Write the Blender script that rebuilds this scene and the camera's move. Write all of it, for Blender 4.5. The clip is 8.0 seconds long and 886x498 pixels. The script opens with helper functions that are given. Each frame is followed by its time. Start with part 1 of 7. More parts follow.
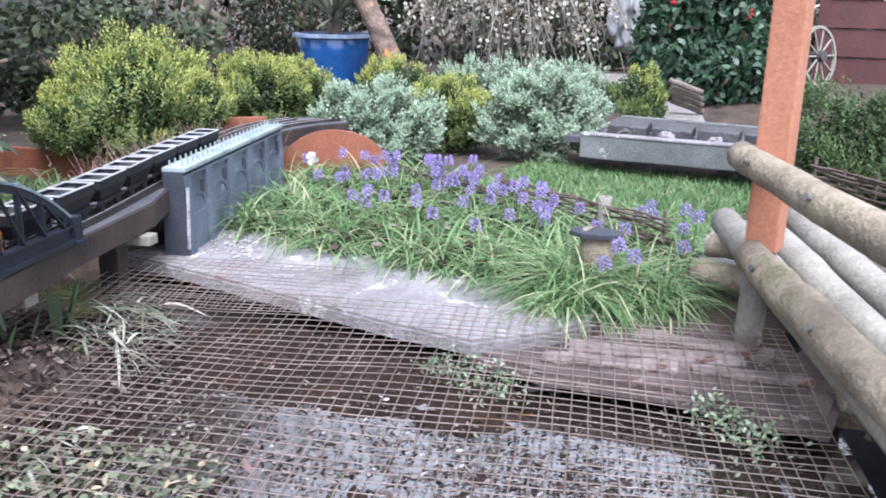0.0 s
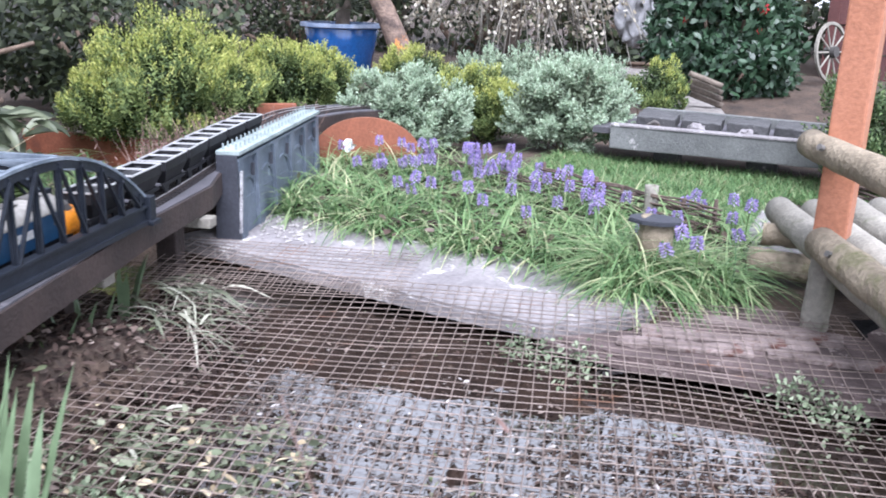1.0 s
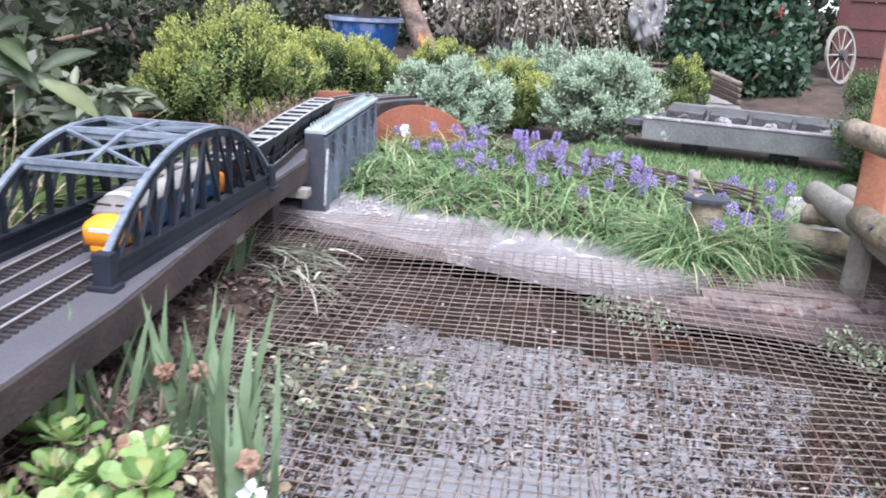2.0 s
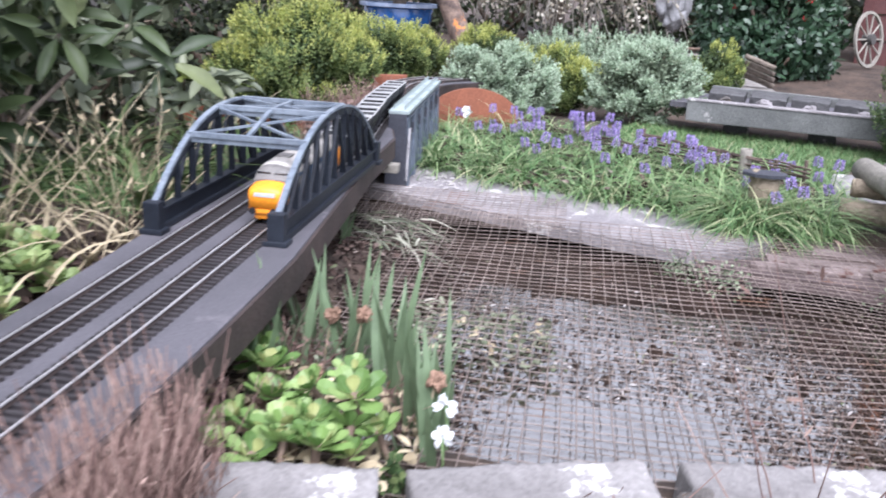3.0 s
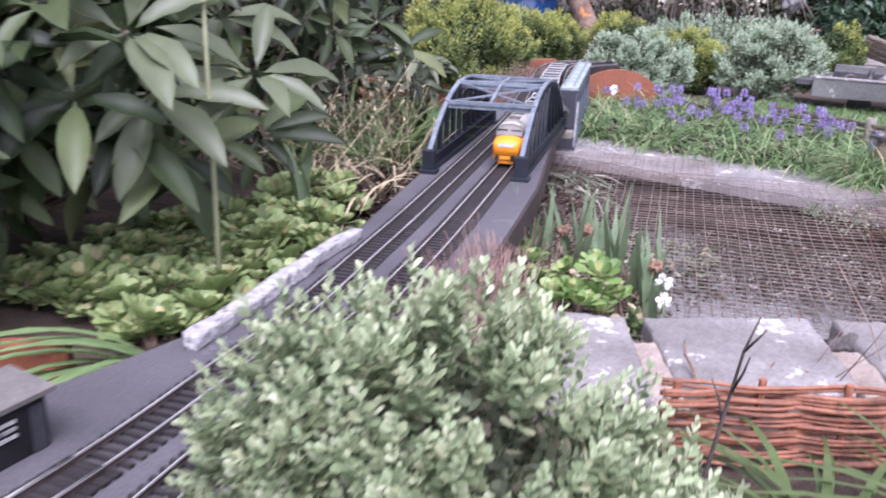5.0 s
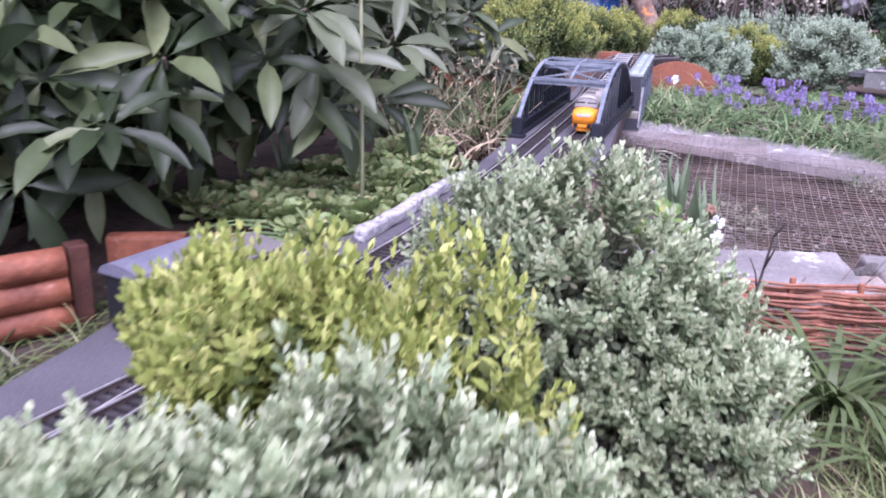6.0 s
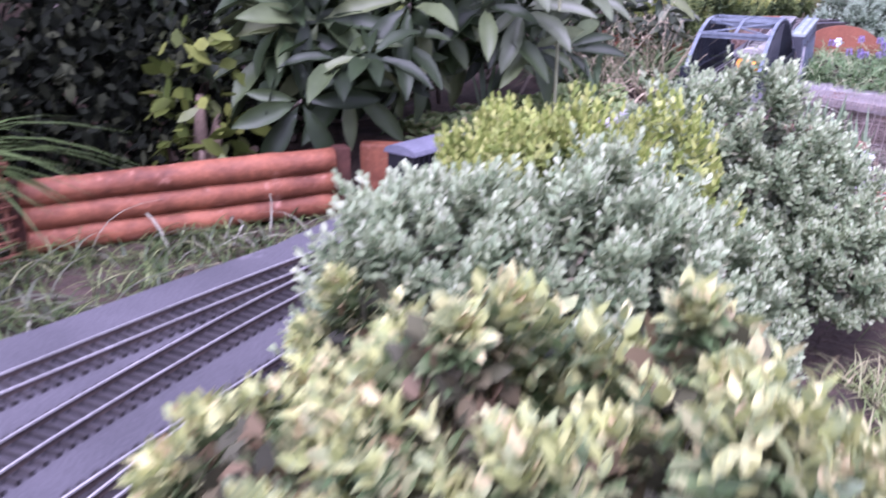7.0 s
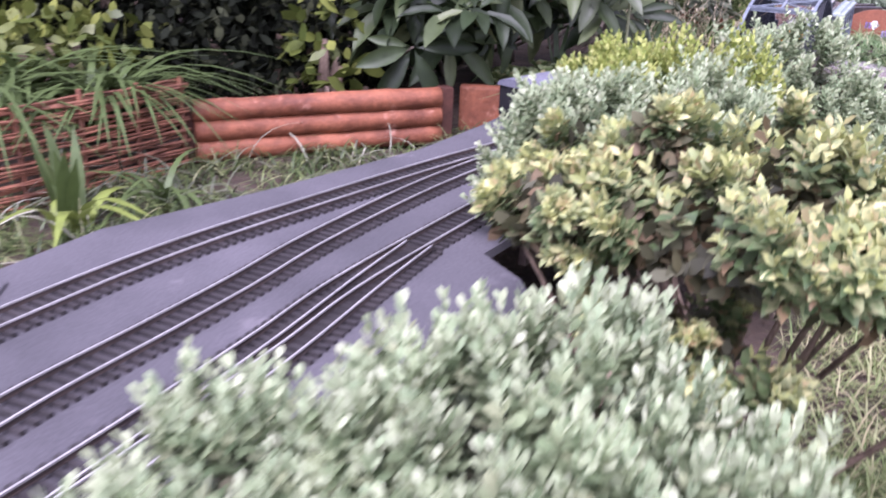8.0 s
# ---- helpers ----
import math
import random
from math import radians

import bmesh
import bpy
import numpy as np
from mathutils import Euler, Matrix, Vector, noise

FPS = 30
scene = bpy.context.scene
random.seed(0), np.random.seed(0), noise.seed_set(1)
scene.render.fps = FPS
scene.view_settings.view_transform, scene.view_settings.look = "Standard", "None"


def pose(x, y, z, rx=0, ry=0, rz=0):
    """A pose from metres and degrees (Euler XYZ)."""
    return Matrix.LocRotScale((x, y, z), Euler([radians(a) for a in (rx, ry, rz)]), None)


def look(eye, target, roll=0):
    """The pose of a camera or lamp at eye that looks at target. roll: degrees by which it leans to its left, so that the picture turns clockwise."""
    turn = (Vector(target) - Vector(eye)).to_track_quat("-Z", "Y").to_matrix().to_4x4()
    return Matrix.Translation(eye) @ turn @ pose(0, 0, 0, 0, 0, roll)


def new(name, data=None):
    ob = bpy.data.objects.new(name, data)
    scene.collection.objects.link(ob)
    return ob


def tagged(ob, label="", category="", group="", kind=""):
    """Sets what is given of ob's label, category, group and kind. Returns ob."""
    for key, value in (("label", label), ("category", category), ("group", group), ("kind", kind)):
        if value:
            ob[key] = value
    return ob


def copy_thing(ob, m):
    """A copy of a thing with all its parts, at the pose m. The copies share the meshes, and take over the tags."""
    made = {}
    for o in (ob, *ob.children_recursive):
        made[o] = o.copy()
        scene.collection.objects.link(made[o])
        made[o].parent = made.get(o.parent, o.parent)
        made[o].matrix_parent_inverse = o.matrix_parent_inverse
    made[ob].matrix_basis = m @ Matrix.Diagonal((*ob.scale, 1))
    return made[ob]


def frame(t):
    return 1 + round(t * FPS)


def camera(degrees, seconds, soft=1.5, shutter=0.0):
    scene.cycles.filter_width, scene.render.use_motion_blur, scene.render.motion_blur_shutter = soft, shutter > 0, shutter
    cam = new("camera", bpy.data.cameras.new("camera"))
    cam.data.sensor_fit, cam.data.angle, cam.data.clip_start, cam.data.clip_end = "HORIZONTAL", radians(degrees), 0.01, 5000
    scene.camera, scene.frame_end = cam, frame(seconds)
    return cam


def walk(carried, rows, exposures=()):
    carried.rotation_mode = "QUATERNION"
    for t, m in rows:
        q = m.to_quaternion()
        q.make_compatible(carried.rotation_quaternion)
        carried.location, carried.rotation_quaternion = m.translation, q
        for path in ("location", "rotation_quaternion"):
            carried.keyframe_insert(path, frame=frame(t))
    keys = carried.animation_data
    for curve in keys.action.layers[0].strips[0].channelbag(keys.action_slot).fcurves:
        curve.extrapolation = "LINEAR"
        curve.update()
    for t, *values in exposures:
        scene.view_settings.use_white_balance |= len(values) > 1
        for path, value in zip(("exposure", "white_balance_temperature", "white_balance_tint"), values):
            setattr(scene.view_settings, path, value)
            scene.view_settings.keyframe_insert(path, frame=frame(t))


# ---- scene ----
cam = camera(53.9, 8.0, 1.8, 0.45)
PATH = [
    (0, (0.307, 0.27, 0.424), (-0.501, 2.014, -0.127), 1.0),
    (0.5, (0.225, 0.245, 0.413), (-0.562, 1.999, -0.139), 1.3),
    (1, (0.165, 0.195, 0.403), (-0.606, 1.953, -0.16), 1.9),
    (1.5, (0.106, 0.068, 0.41), (-0.645, 1.829, -0.166), 2.4),
    (1.7, (0.098, 0.004, 0.393), (-0.654, 1.768, -0.171), 2.9),
    (2.8, (-0.009, -0.245, 0.4), (-0.749, 1.516, -0.193), 3.3),
    (3, (-0.016, -0.307, 0.4), (-0.773, 1.444, -0.201), 3.1),
    (3.5, (-0.037, -0.444, 0.406), (-0.843, 1.283, -0.2), 3.1),
    (4, (-0.067, -0.565, 0.409), (-0.887, 1.154, -0.201), 3.4),
    (4.2, (-0.068, -0.617, 0.41), (-0.888, 1.102, -0.2), 3.3),
    (5.3, (0.033, -0.964, 0.437), (-0.957, 0.653, -0.199), 1.0),
    (5.5, (0.051, -1.043, 0.436), (-0.953, 0.571, -0.187), 1.1),
    (6, (0.116, -1.207, 0.418), (-0.934, 0.374, -0.214), 1.5),
    (6.5, (0.199, -1.375, 0.423), (-0.919, 0.152, -0.226), 1.7),
    (7, (0.272, -1.564, 0.401), (-1.017, -0.198, -0.287), 0.6),
    (7.5, (0.333, -1.72, 0.393), (-0.972, -0.382, -0.318), 1.8),
    (8, (0.403, -1.916, 0.388), (-0.906, -0.592, -0.343), 2.5),
]
walk(cam, [(t, look(eye, target, roll)) for t, eye, target, roll in PATH], [(0.0, 1.81, 5560, 16), (1.0, 1.86, 5620, 17), (1.5, 1.82, 5680, 17), (3.0, 1.7, 5760, 18), (3.5, 1.6, 5840, 18), (4.0, 1.54, 5920, 18), (5.5, 1.56, 5610, 39), (6.5, 1.63, 5410, 46), (7.0, 1.68, 5300, 51), (7.5, 1.46, 5390, 47), (8.0, 1.73, 5650, 41)])
SKY, SUN = 0.15, 2.2

# ---- world and light ----
world = bpy.data.worlds.new("overcast_sky")
scene.world = world
world.use_nodes = True
_n = world.node_tree.nodes
_sky = _n.new("ShaderNodeTexSky")
_sky.sky_type, _sky.sun_disc = "NISHITA", False
_sky.sun_elevation, _sky.sun_rotation = radians(58), radians(150)
_sky.air_density, _sky.dust_density, _sky.ozone_density = 1.0, 1.0, 1.0
_n["Background"].inputs["Strength"].default_value = SKY
_cloud = _n.new("ShaderNodeHueSaturation")
_cloud.inputs["Saturation"].default_value = 0.08
world.node_tree.links.new(_sky.outputs[0], _cloud.inputs["Color"])
world.node_tree.links.new(_cloud.outputs[0], _n["Background"].inputs["Color"])
_sun = bpy.data.lights.new("sun", "SUN")
_sun.energy, _sun.angle, _sun.color = SUN, radians(40), (1.0, 0.97, 0.93)
new("sun", _sun).matrix_world = look((0.9, -1.5, 3.0), (0, 0, 0))


# ---- materials ----
def shader(name):
    m = bpy.data.materials.new(name)
    m.use_nodes = True
    nt = m.node_tree
    return m, nt, nt.nodes["Principled BSDF"]


def noise_node(nt, scale, detail=5.0, rough=0.6):
    tc = nt.nodes.new("ShaderNodeTexCoord")
    nz = nt.nodes.new("ShaderNodeTexNoise")
    nz.inputs["Scale"].default_value, nz.inputs["Detail"].default_value = scale, detail
    nz.inputs["Roughness"].default_value = rough
    nt.links.new(tc.outputs["Object"], nz.inputs["Vector"])
    return nz


def ramp(nt, source, stops):
    r = nt.nodes.new("ShaderNodeValToRGB")
    while len(r.color_ramp.elements) < len(stops):
        r.color_ramp.elements.new(0.5)
    for e, (p, c) in zip(r.color_ramp.elements, stops):
        e.position, e.color = p, (*c, 1)
    nt.links.new(source, r.inputs[0])
    return r


def mix(nt, a, b, fac, mode="MIX"):
    n = nt.nodes.new("ShaderNodeMixRGB")
    n.blend_type = mode
    for i, v in ((1, a), (2, b)):
        if isinstance(v, tuple):
            n.inputs[i].default_value = (*v, 1)
        else:
            nt.links.new(v, n.inputs[i])
    if isinstance(fac, float):
        n.inputs[0].default_value = fac
    else:
        nt.links.new(fac, n.inputs[0])
    return n.outputs[0]


def surface(name, dark, light, scale=8.0, fine=90.0, rough=0.8, metal=0.0, bump=0.3, spots=None, spot_scale=14.0,
            spot_at=(0.6, 0.68), spec=0.4, each=0.0, depth=0.01, grit=0.28):
    """Two scales of mottling between two colours, fine relief, and optional spots of a third colour."""
    m, nt, b = shader(name)
    big, small = noise_node(nt, scale), noise_node(nt, fine, 3.0)
    col = ramp(nt, big.outputs[0], [(0.3, dark), (0.7, light)]).outputs[0]
    grain = ramp(nt, small.outputs[0], [(0.3, (1 - grit,) * 3), (0.7, (1 + grit * 0.54,) * 3)]).outputs[0]
    col = mix(nt, col, grain, 0.8, "MULTIPLY")
    if spots:
        sp = noise_node(nt, spot_scale, 4.0, 0.7)
        f = ramp(nt, sp.outputs[0], [(spot_at[0], (0, 0, 0)), (spot_at[1], (1, 1, 1))]).outputs[0]
        col = mix(nt, col, spots, f)
    if each:
        info = nt.nodes.new("ShaderNodeObjectInfo")
        f = ramp(nt, info.outputs["Random"], [(0, (1 - each,) * 3), (1, (1 + each,) * 3)]).outputs[0]
        col = mix(nt, col, f, 1.0, "MULTIPLY")
    nt.links.new(col, b.inputs["Base Color"])
    b.inputs["Roughness"].default_value, b.inputs["Metallic"].default_value = rough, metal
    b.inputs["Specular IOR Level"].default_value = spec
    if bump:
        bp = nt.nodes.new("ShaderNodeBump")
        bp.inputs["Strength"].default_value, bp.inputs["Distance"].default_value = bump, depth
        nt.links.new(small.outputs[0], bp.inputs["Height"])
        nt.links.new(bp.outputs[0], b.inputs["Normal"])
    return m


def leafy(name, stops, rough=0.5, through_light=0.25, mottle=25.0, spec=0.35, blotch=None):
    """Leaf surface: each leaf takes its own colour from the stops, with mottling; some light passes through."""
    m, nt, b = shader(name)
    geo = nt.nodes.new("ShaderNodeNewGeometry")
    col = ramp(nt, geo.outputs["Random Per Island"], stops).outputs[0]
    if blotch:
        bl = noise_node(nt, 130.0, 2.0)
        col = mix(nt, col, blotch, ramp(nt, bl.outputs[0], [(0.47, (0, 0, 0)), (0.56, (0.85, 0.85, 0.85))]).outputs[0])
    nz = noise_node(nt, mottle, 3.0)
    g = ramp(nt, nz.outputs[0], [(0.3, (0.7, 0.7, 0.7)), (0.7, (1.2, 1.2, 1.2))]).outputs[0]
    col = mix(nt, col, g, 0.8, "MULTIPLY")
    nt.links.new(col, b.inputs["Base Color"])
    b.inputs["Roughness"].default_value, b.inputs["Specular IOR Level"].default_value = rough, spec
    tr = nt.nodes.new("ShaderNodeBsdfTranslucent")
    nt.links.new(col, tr.inputs[0])
    ms = nt.nodes.new("ShaderNodeMixShader")
    ms.inputs[0].default_value = through_light
    nt.links.new(b.outputs[0], ms.inputs[1])
    nt.links.new(tr.outputs[0], ms.inputs[2])
    nt.links.new(ms.outputs[0], nt.nodes["Material Output"].inputs[0])
    return m


M = {
    "mud": surface("pond_mud", (0.01, 0.0065, 0.005), (0.035, 0.022, 0.016), 7, 70, 0.75, bump=0.9, spots=(0.09, 0.068, 0.052), spot_scale=34, spot_at=(0.62, 0.7), spec=0.1),
    "concrete": surface("weathered_concrete", (0.15, 0.138, 0.142), (0.27, 0.252, 0.252), 9, 90, 0.9, bump=0.5, spots=(0.44, 0.425, 0.41), spot_scale=12, spot_at=(0.6, 0.66)),
    "paving": surface("lichened_paving", (0.12, 0.112, 0.109), (0.235, 0.222, 0.216), 7, 130, 0.92, bump=0.5, spots=(0.5, 0.49, 0.48), spot_scale=13, spot_at=(0.605, 0.66), each=0.08, depth=0.005, grit=0.32),
    "rubble": surface("pinkish_rubble", (0.2, 0.16, 0.135), (0.36, 0.305, 0.265), 15, 150, 0.9, bump=0.4, each=0.15),
    "felt": surface("roofing_felt", (0.055, 0.053, 0.06), (0.1, 0.094, 0.106), 4.5, 260, 0.75, bump=0.5, spots=(0.15, 0.138, 0.15), spot_scale=7, spot_at=(0.62, 0.74), depth=0.002, grit=0.4),
    "beam": surface("dark_stained_beam", (0.018, 0.013, 0.012), (0.05, 0.034, 0.03), 9, 120, 0.7, bump=0.3),
    "sleeper": surface("sleeper_plastic", (0.018, 0.016, 0.018), (0.04, 0.034, 0.034), 20, 300, 0.6, bump=0.1, each=0.25),
    "rail": surface("worn_rail_steel", (0.42, 0.41, 0.41), (0.62, 0.6, 0.6), 12, 300, 0.42, metal=0.55, bump=0.05),
    "iron": surface("black_painted_iron", (0.007, 0.009, 0.014), (0.018, 0.022, 0.031), 12, 160, 0.5, bump=0.1, spec=0.3),
    # Pale blue-grey on the top members: sky reflection put into the colour.
    "sheen_iron": surface("iron_sky_reflection", (0.09, 0.11, 0.14), (0.2, 0.23, 0.265), 26, 160, 0.35, bump=0.08),
    "pier": surface("slate_blue_pier_paint", (0.06, 0.075, 0.1), (0.13, 0.155, 0.19), 9, 120, 0.55, bump=0.2, spots=(0.25, 0.29, 0.32), spot_scale=18, spot_at=(0.66, 0.74)),
    "pier_end": surface("pier_end_near_black", (0.025, 0.027, 0.035), (0.05, 0.052, 0.065), 9, 120, 0.6, bump=0.15),
    "mint": surface("pale_mint_coping", (0.17, 0.205, 0.205), (0.32, 0.37, 0.365), 16, 140, 0.7, bump=0.2),
    "white": surface("chalky_white_paint", (0.24, 0.235, 0.245), (0.46, 0.45, 0.455), 40, 140, 0.85, bump=0.7, spots=(0.16, 0.15, 0.155), spot_scale=55, spot_at=(0.55, 0.62)),
    "orange": surface("orange_stained_timber", (0.29, 0.115, 0.062), (0.37, 0.16, 0.095), 5, 140, 0.6, bump=0.15),
    "rust": surface("rust_brown_board", (0.16, 0.055, 0.03), (0.27, 0.095, 0.05), 7, 110, 0.7, bump=0.2, spots=(0.14, 0.05, 0.03), spot_scale=12),
    "redlog": surface("red_cedar_stain", (0.11, 0.034, 0.018), (0.31, 0.11, 0.055), 11, 75, 0.65, bump=0.28, spots=(0.42, 0.22, 0.16), spot_scale=19, spot_at=(0.6, 0.76)),
    "log": surface("weathered_log", (0.13, 0.105, 0.072), (0.33, 0.275, 0.2), 9, 90, 0.85, bump=0.6, spots=(0.13, 0.13, 0.06), spot_scale=8, spot_at=(0.55, 0.68)),
    "log_grey": surface("grey_weathered_log", (0.16, 0.148, 0.125), (0.29, 0.27, 0.23), 6, 110, 0.85, bump=0.35, spots=(0.16, 0.16, 0.11), spot_scale=9),
    "cut": surface("sawn_log_end", (0.2, 0.165, 0.11), (0.33, 0.285, 0.2), 14, 160, 0.85, bump=0.2),
    "willow": surface("red_brown_willow", (0.1, 0.042, 0.026), (0.33, 0.135, 0.078), 22, 200, 0.6, bump=0.2),
    "willow_dark": surface("dark_old_willow", (0.05, 0.035, 0.03), (0.15, 0.11, 0.09), 30, 200, 0.8, bump=0.2),
    "wire": surface("rusted_galvanised_wire", (0.11, 0.085, 0.07), (0.3, 0.24, 0.21), 9, 150, 0.5, metal=0.25, bump=0.1, spots=(0.16, 0.08, 0.045), spot_scale=5),
    "dark_twig": surface("wet_dark_twig", (0.03, 0.024, 0.022), (0.09, 0.075, 0.07), 20, 160, 0.8, bump=0.3),
    "twig": surface("bush_wood", (0.09, 0.06, 0.045), (0.26, 0.19, 0.14), 20, 160, 0.85, bump=0.3),
    "bark": surface("tree_bark", (0.07, 0.055, 0.045), (0.2, 0.165, 0.13), 8, 90, 0.9, bump=0.7),
    "orange_bark": surface("rough_orange_bark", (0.05, 0.035, 0.03), (0.24, 0.17, 0.13), 14, 60, 0.9, bump=1.0, spots=(0.5, 0.19, 0.05), spot_scale=11, spot_at=(0.58, 0.66)),
    "grey_beam": surface("grey_cast_beam", (0.07, 0.072, 0.07), (0.16, 0.163, 0.158), 6, 120, 0.85, bump=0.3, spots=(0.32, 0.31, 0.3), spot_scale=14, spot_at=(0.66, 0.72)),
    "blue_glaze": surface("cobalt_glaze", (0.01, 0.055, 0.19), (0.018, 0.09, 0.28), 4, 60, 0.22, bump=0.05, spec=0.6),
    "rim": surface("pale_rim", (0.1, 0.15, 0.25), (0.3, 0.34, 0.42), 10, 100, 0.6),
    "shed_red": surface("barn_red_boards", (0.045, 0.013, 0.012), (0.085, 0.026, 0.022), 4, 90, 0.65, bump=0.25),
    "shed_grey": surface("old_grey_boards", (0.035, 0.033, 0.03), (0.08, 0.075, 0.07), 3, 60, 0.85, bump=0.4),
    "gravel": surface("pale_gravel", (0.1, 0.09, 0.082), (0.27, 0.25, 0.23), 20, 90, 0.95, bump=0.8),
    "black": surface("black_plastic", (0.008, 0.008, 0.01), (0.02, 0.02, 0.023), 15, 200, 0.6, bump=0.05, spec=0.2),
    "roof_grey": surface("lilac_grey_roof", (0.09, 0.092, 0.12), (0.15, 0.15, 0.187), 12, 200, 0.6, bump=0.1),
    "loco_blue": surface("deep_blue_livery", (0.006, 0.028, 0.07), (0.012, 0.045, 0.1), 10, 200, 0.35, bump=0.02),
    "loco_yellow": surface("warning_yellow", (0.72, 0.24, 0.012), (0.85, 0.31, 0.02), 14, 200, 0.4, bump=0.02),
    "loco_roof": surface("pale_weathered_roof", (0.26, 0.245, 0.22), (0.4, 0.38, 0.35), 14, 120, 0.55, bump=0.05),
    "loco_grey": surface("grey_bonnet", (0.09, 0.085, 0.08), (0.16, 0.15, 0.14), 14, 160, 0.5, bump=0.05),
    "rail_web": surface("rusty_rail_web", (0.025, 0.018, 0.017), (0.06, 0.043, 0.038), 20, 250, 0.7, bump=0.1),
    "shelf": surface("brown_stained_stone", (0.045, 0.032, 0.03), (0.14, 0.105, 0.1), 9, 110, 0.9, bump=0.6, spots=(0.33, 0.28, 0.26), spot_scale=22),
    "dark_concrete": surface("dark_wet_concrete", (0.04, 0.04, 0.041), (0.085, 0.083, 0.084), 6, 120, 0.8, bump=0.3, spots=(0.3, 0.29, 0.28), spot_scale=12, spot_at=(0.64, 0.7)),
    "glass": surface("dark_window", (0.012, 0.014, 0.016), (0.02, 0.022, 0.025), 5, 50, 0.08, bump=0.0, spec=0.7),
    "pale": surface("off_white_paint", (0.33, 0.33, 0.33), (0.48, 0.48, 0.47), 15, 150, 0.6, bump=0.1),
    "coal": surface("coal_load", (0.012, 0.012, 0.013), (0.04, 0.04, 0.042), 60, 200, 0.55, bump=0.9),
    "chips": surface("stone_crumbs", (0.2, 0.185, 0.18), (0.38, 0.36, 0.35), 20, 120, 0.9, bump=0.4),
    "plank": surface("rotten_plank", (0.1, 0.075, 0.07), (0.27, 0.22, 0.205), 14, 130, 0.9, bump=0.6, spots=(0.1, 0.045, 0.035), spot_scale=18),
    # Black of the trench sheet, standing for the shade under the logs.
    "liner": surface("trench_shade_black", (0.006, 0.006, 0.007), (0.016, 0.016, 0.018), 8, 60, 0.85, bump=0.3, spec=0.1),
    "lichen_rock": surface("lichened_dark_rock", (0.05, 0.045, 0.042), (0.14, 0.125, 0.115), 18, 120, 0.85, bump=0.7, spots=(0.36, 0.2, 0.07), spot_scale=22, spot_at=(0.56, 0.64)),
    "post_brown": surface("dark_red_brown_post", (0.05, 0.02, 0.014), (0.11, 0.042, 0.028), 8, 100, 0.75, bump=0.2),
    "petal_white": surface("white_petal", (0.7, 0.72, 0.72), (0.85, 0.86, 0.86), 20, 80, 0.6),
    "petal_red": surface("camellia_red", (0.35, 0.01, 0.018), (0.5, 0.025, 0.03), 20, 80, 0.5),
    "plastic_sheet": surface("pale_plastic_sack", (0.2, 0.2, 0.205), (0.33, 0.33, 0.335), 5, 40, 0.35, bump=0.3),
    "pipe": surface("grey_pipe", (0.22, 0.25, 0.28), (0.34, 0.37, 0.4), 8, 120, 0.45, bump=0.1),
    "withered": surface("dead_leaf", (0.13, 0.075, 0.05), (0.3, 0.19, 0.13), 15, 80, 0.8, bump=0.2),
}
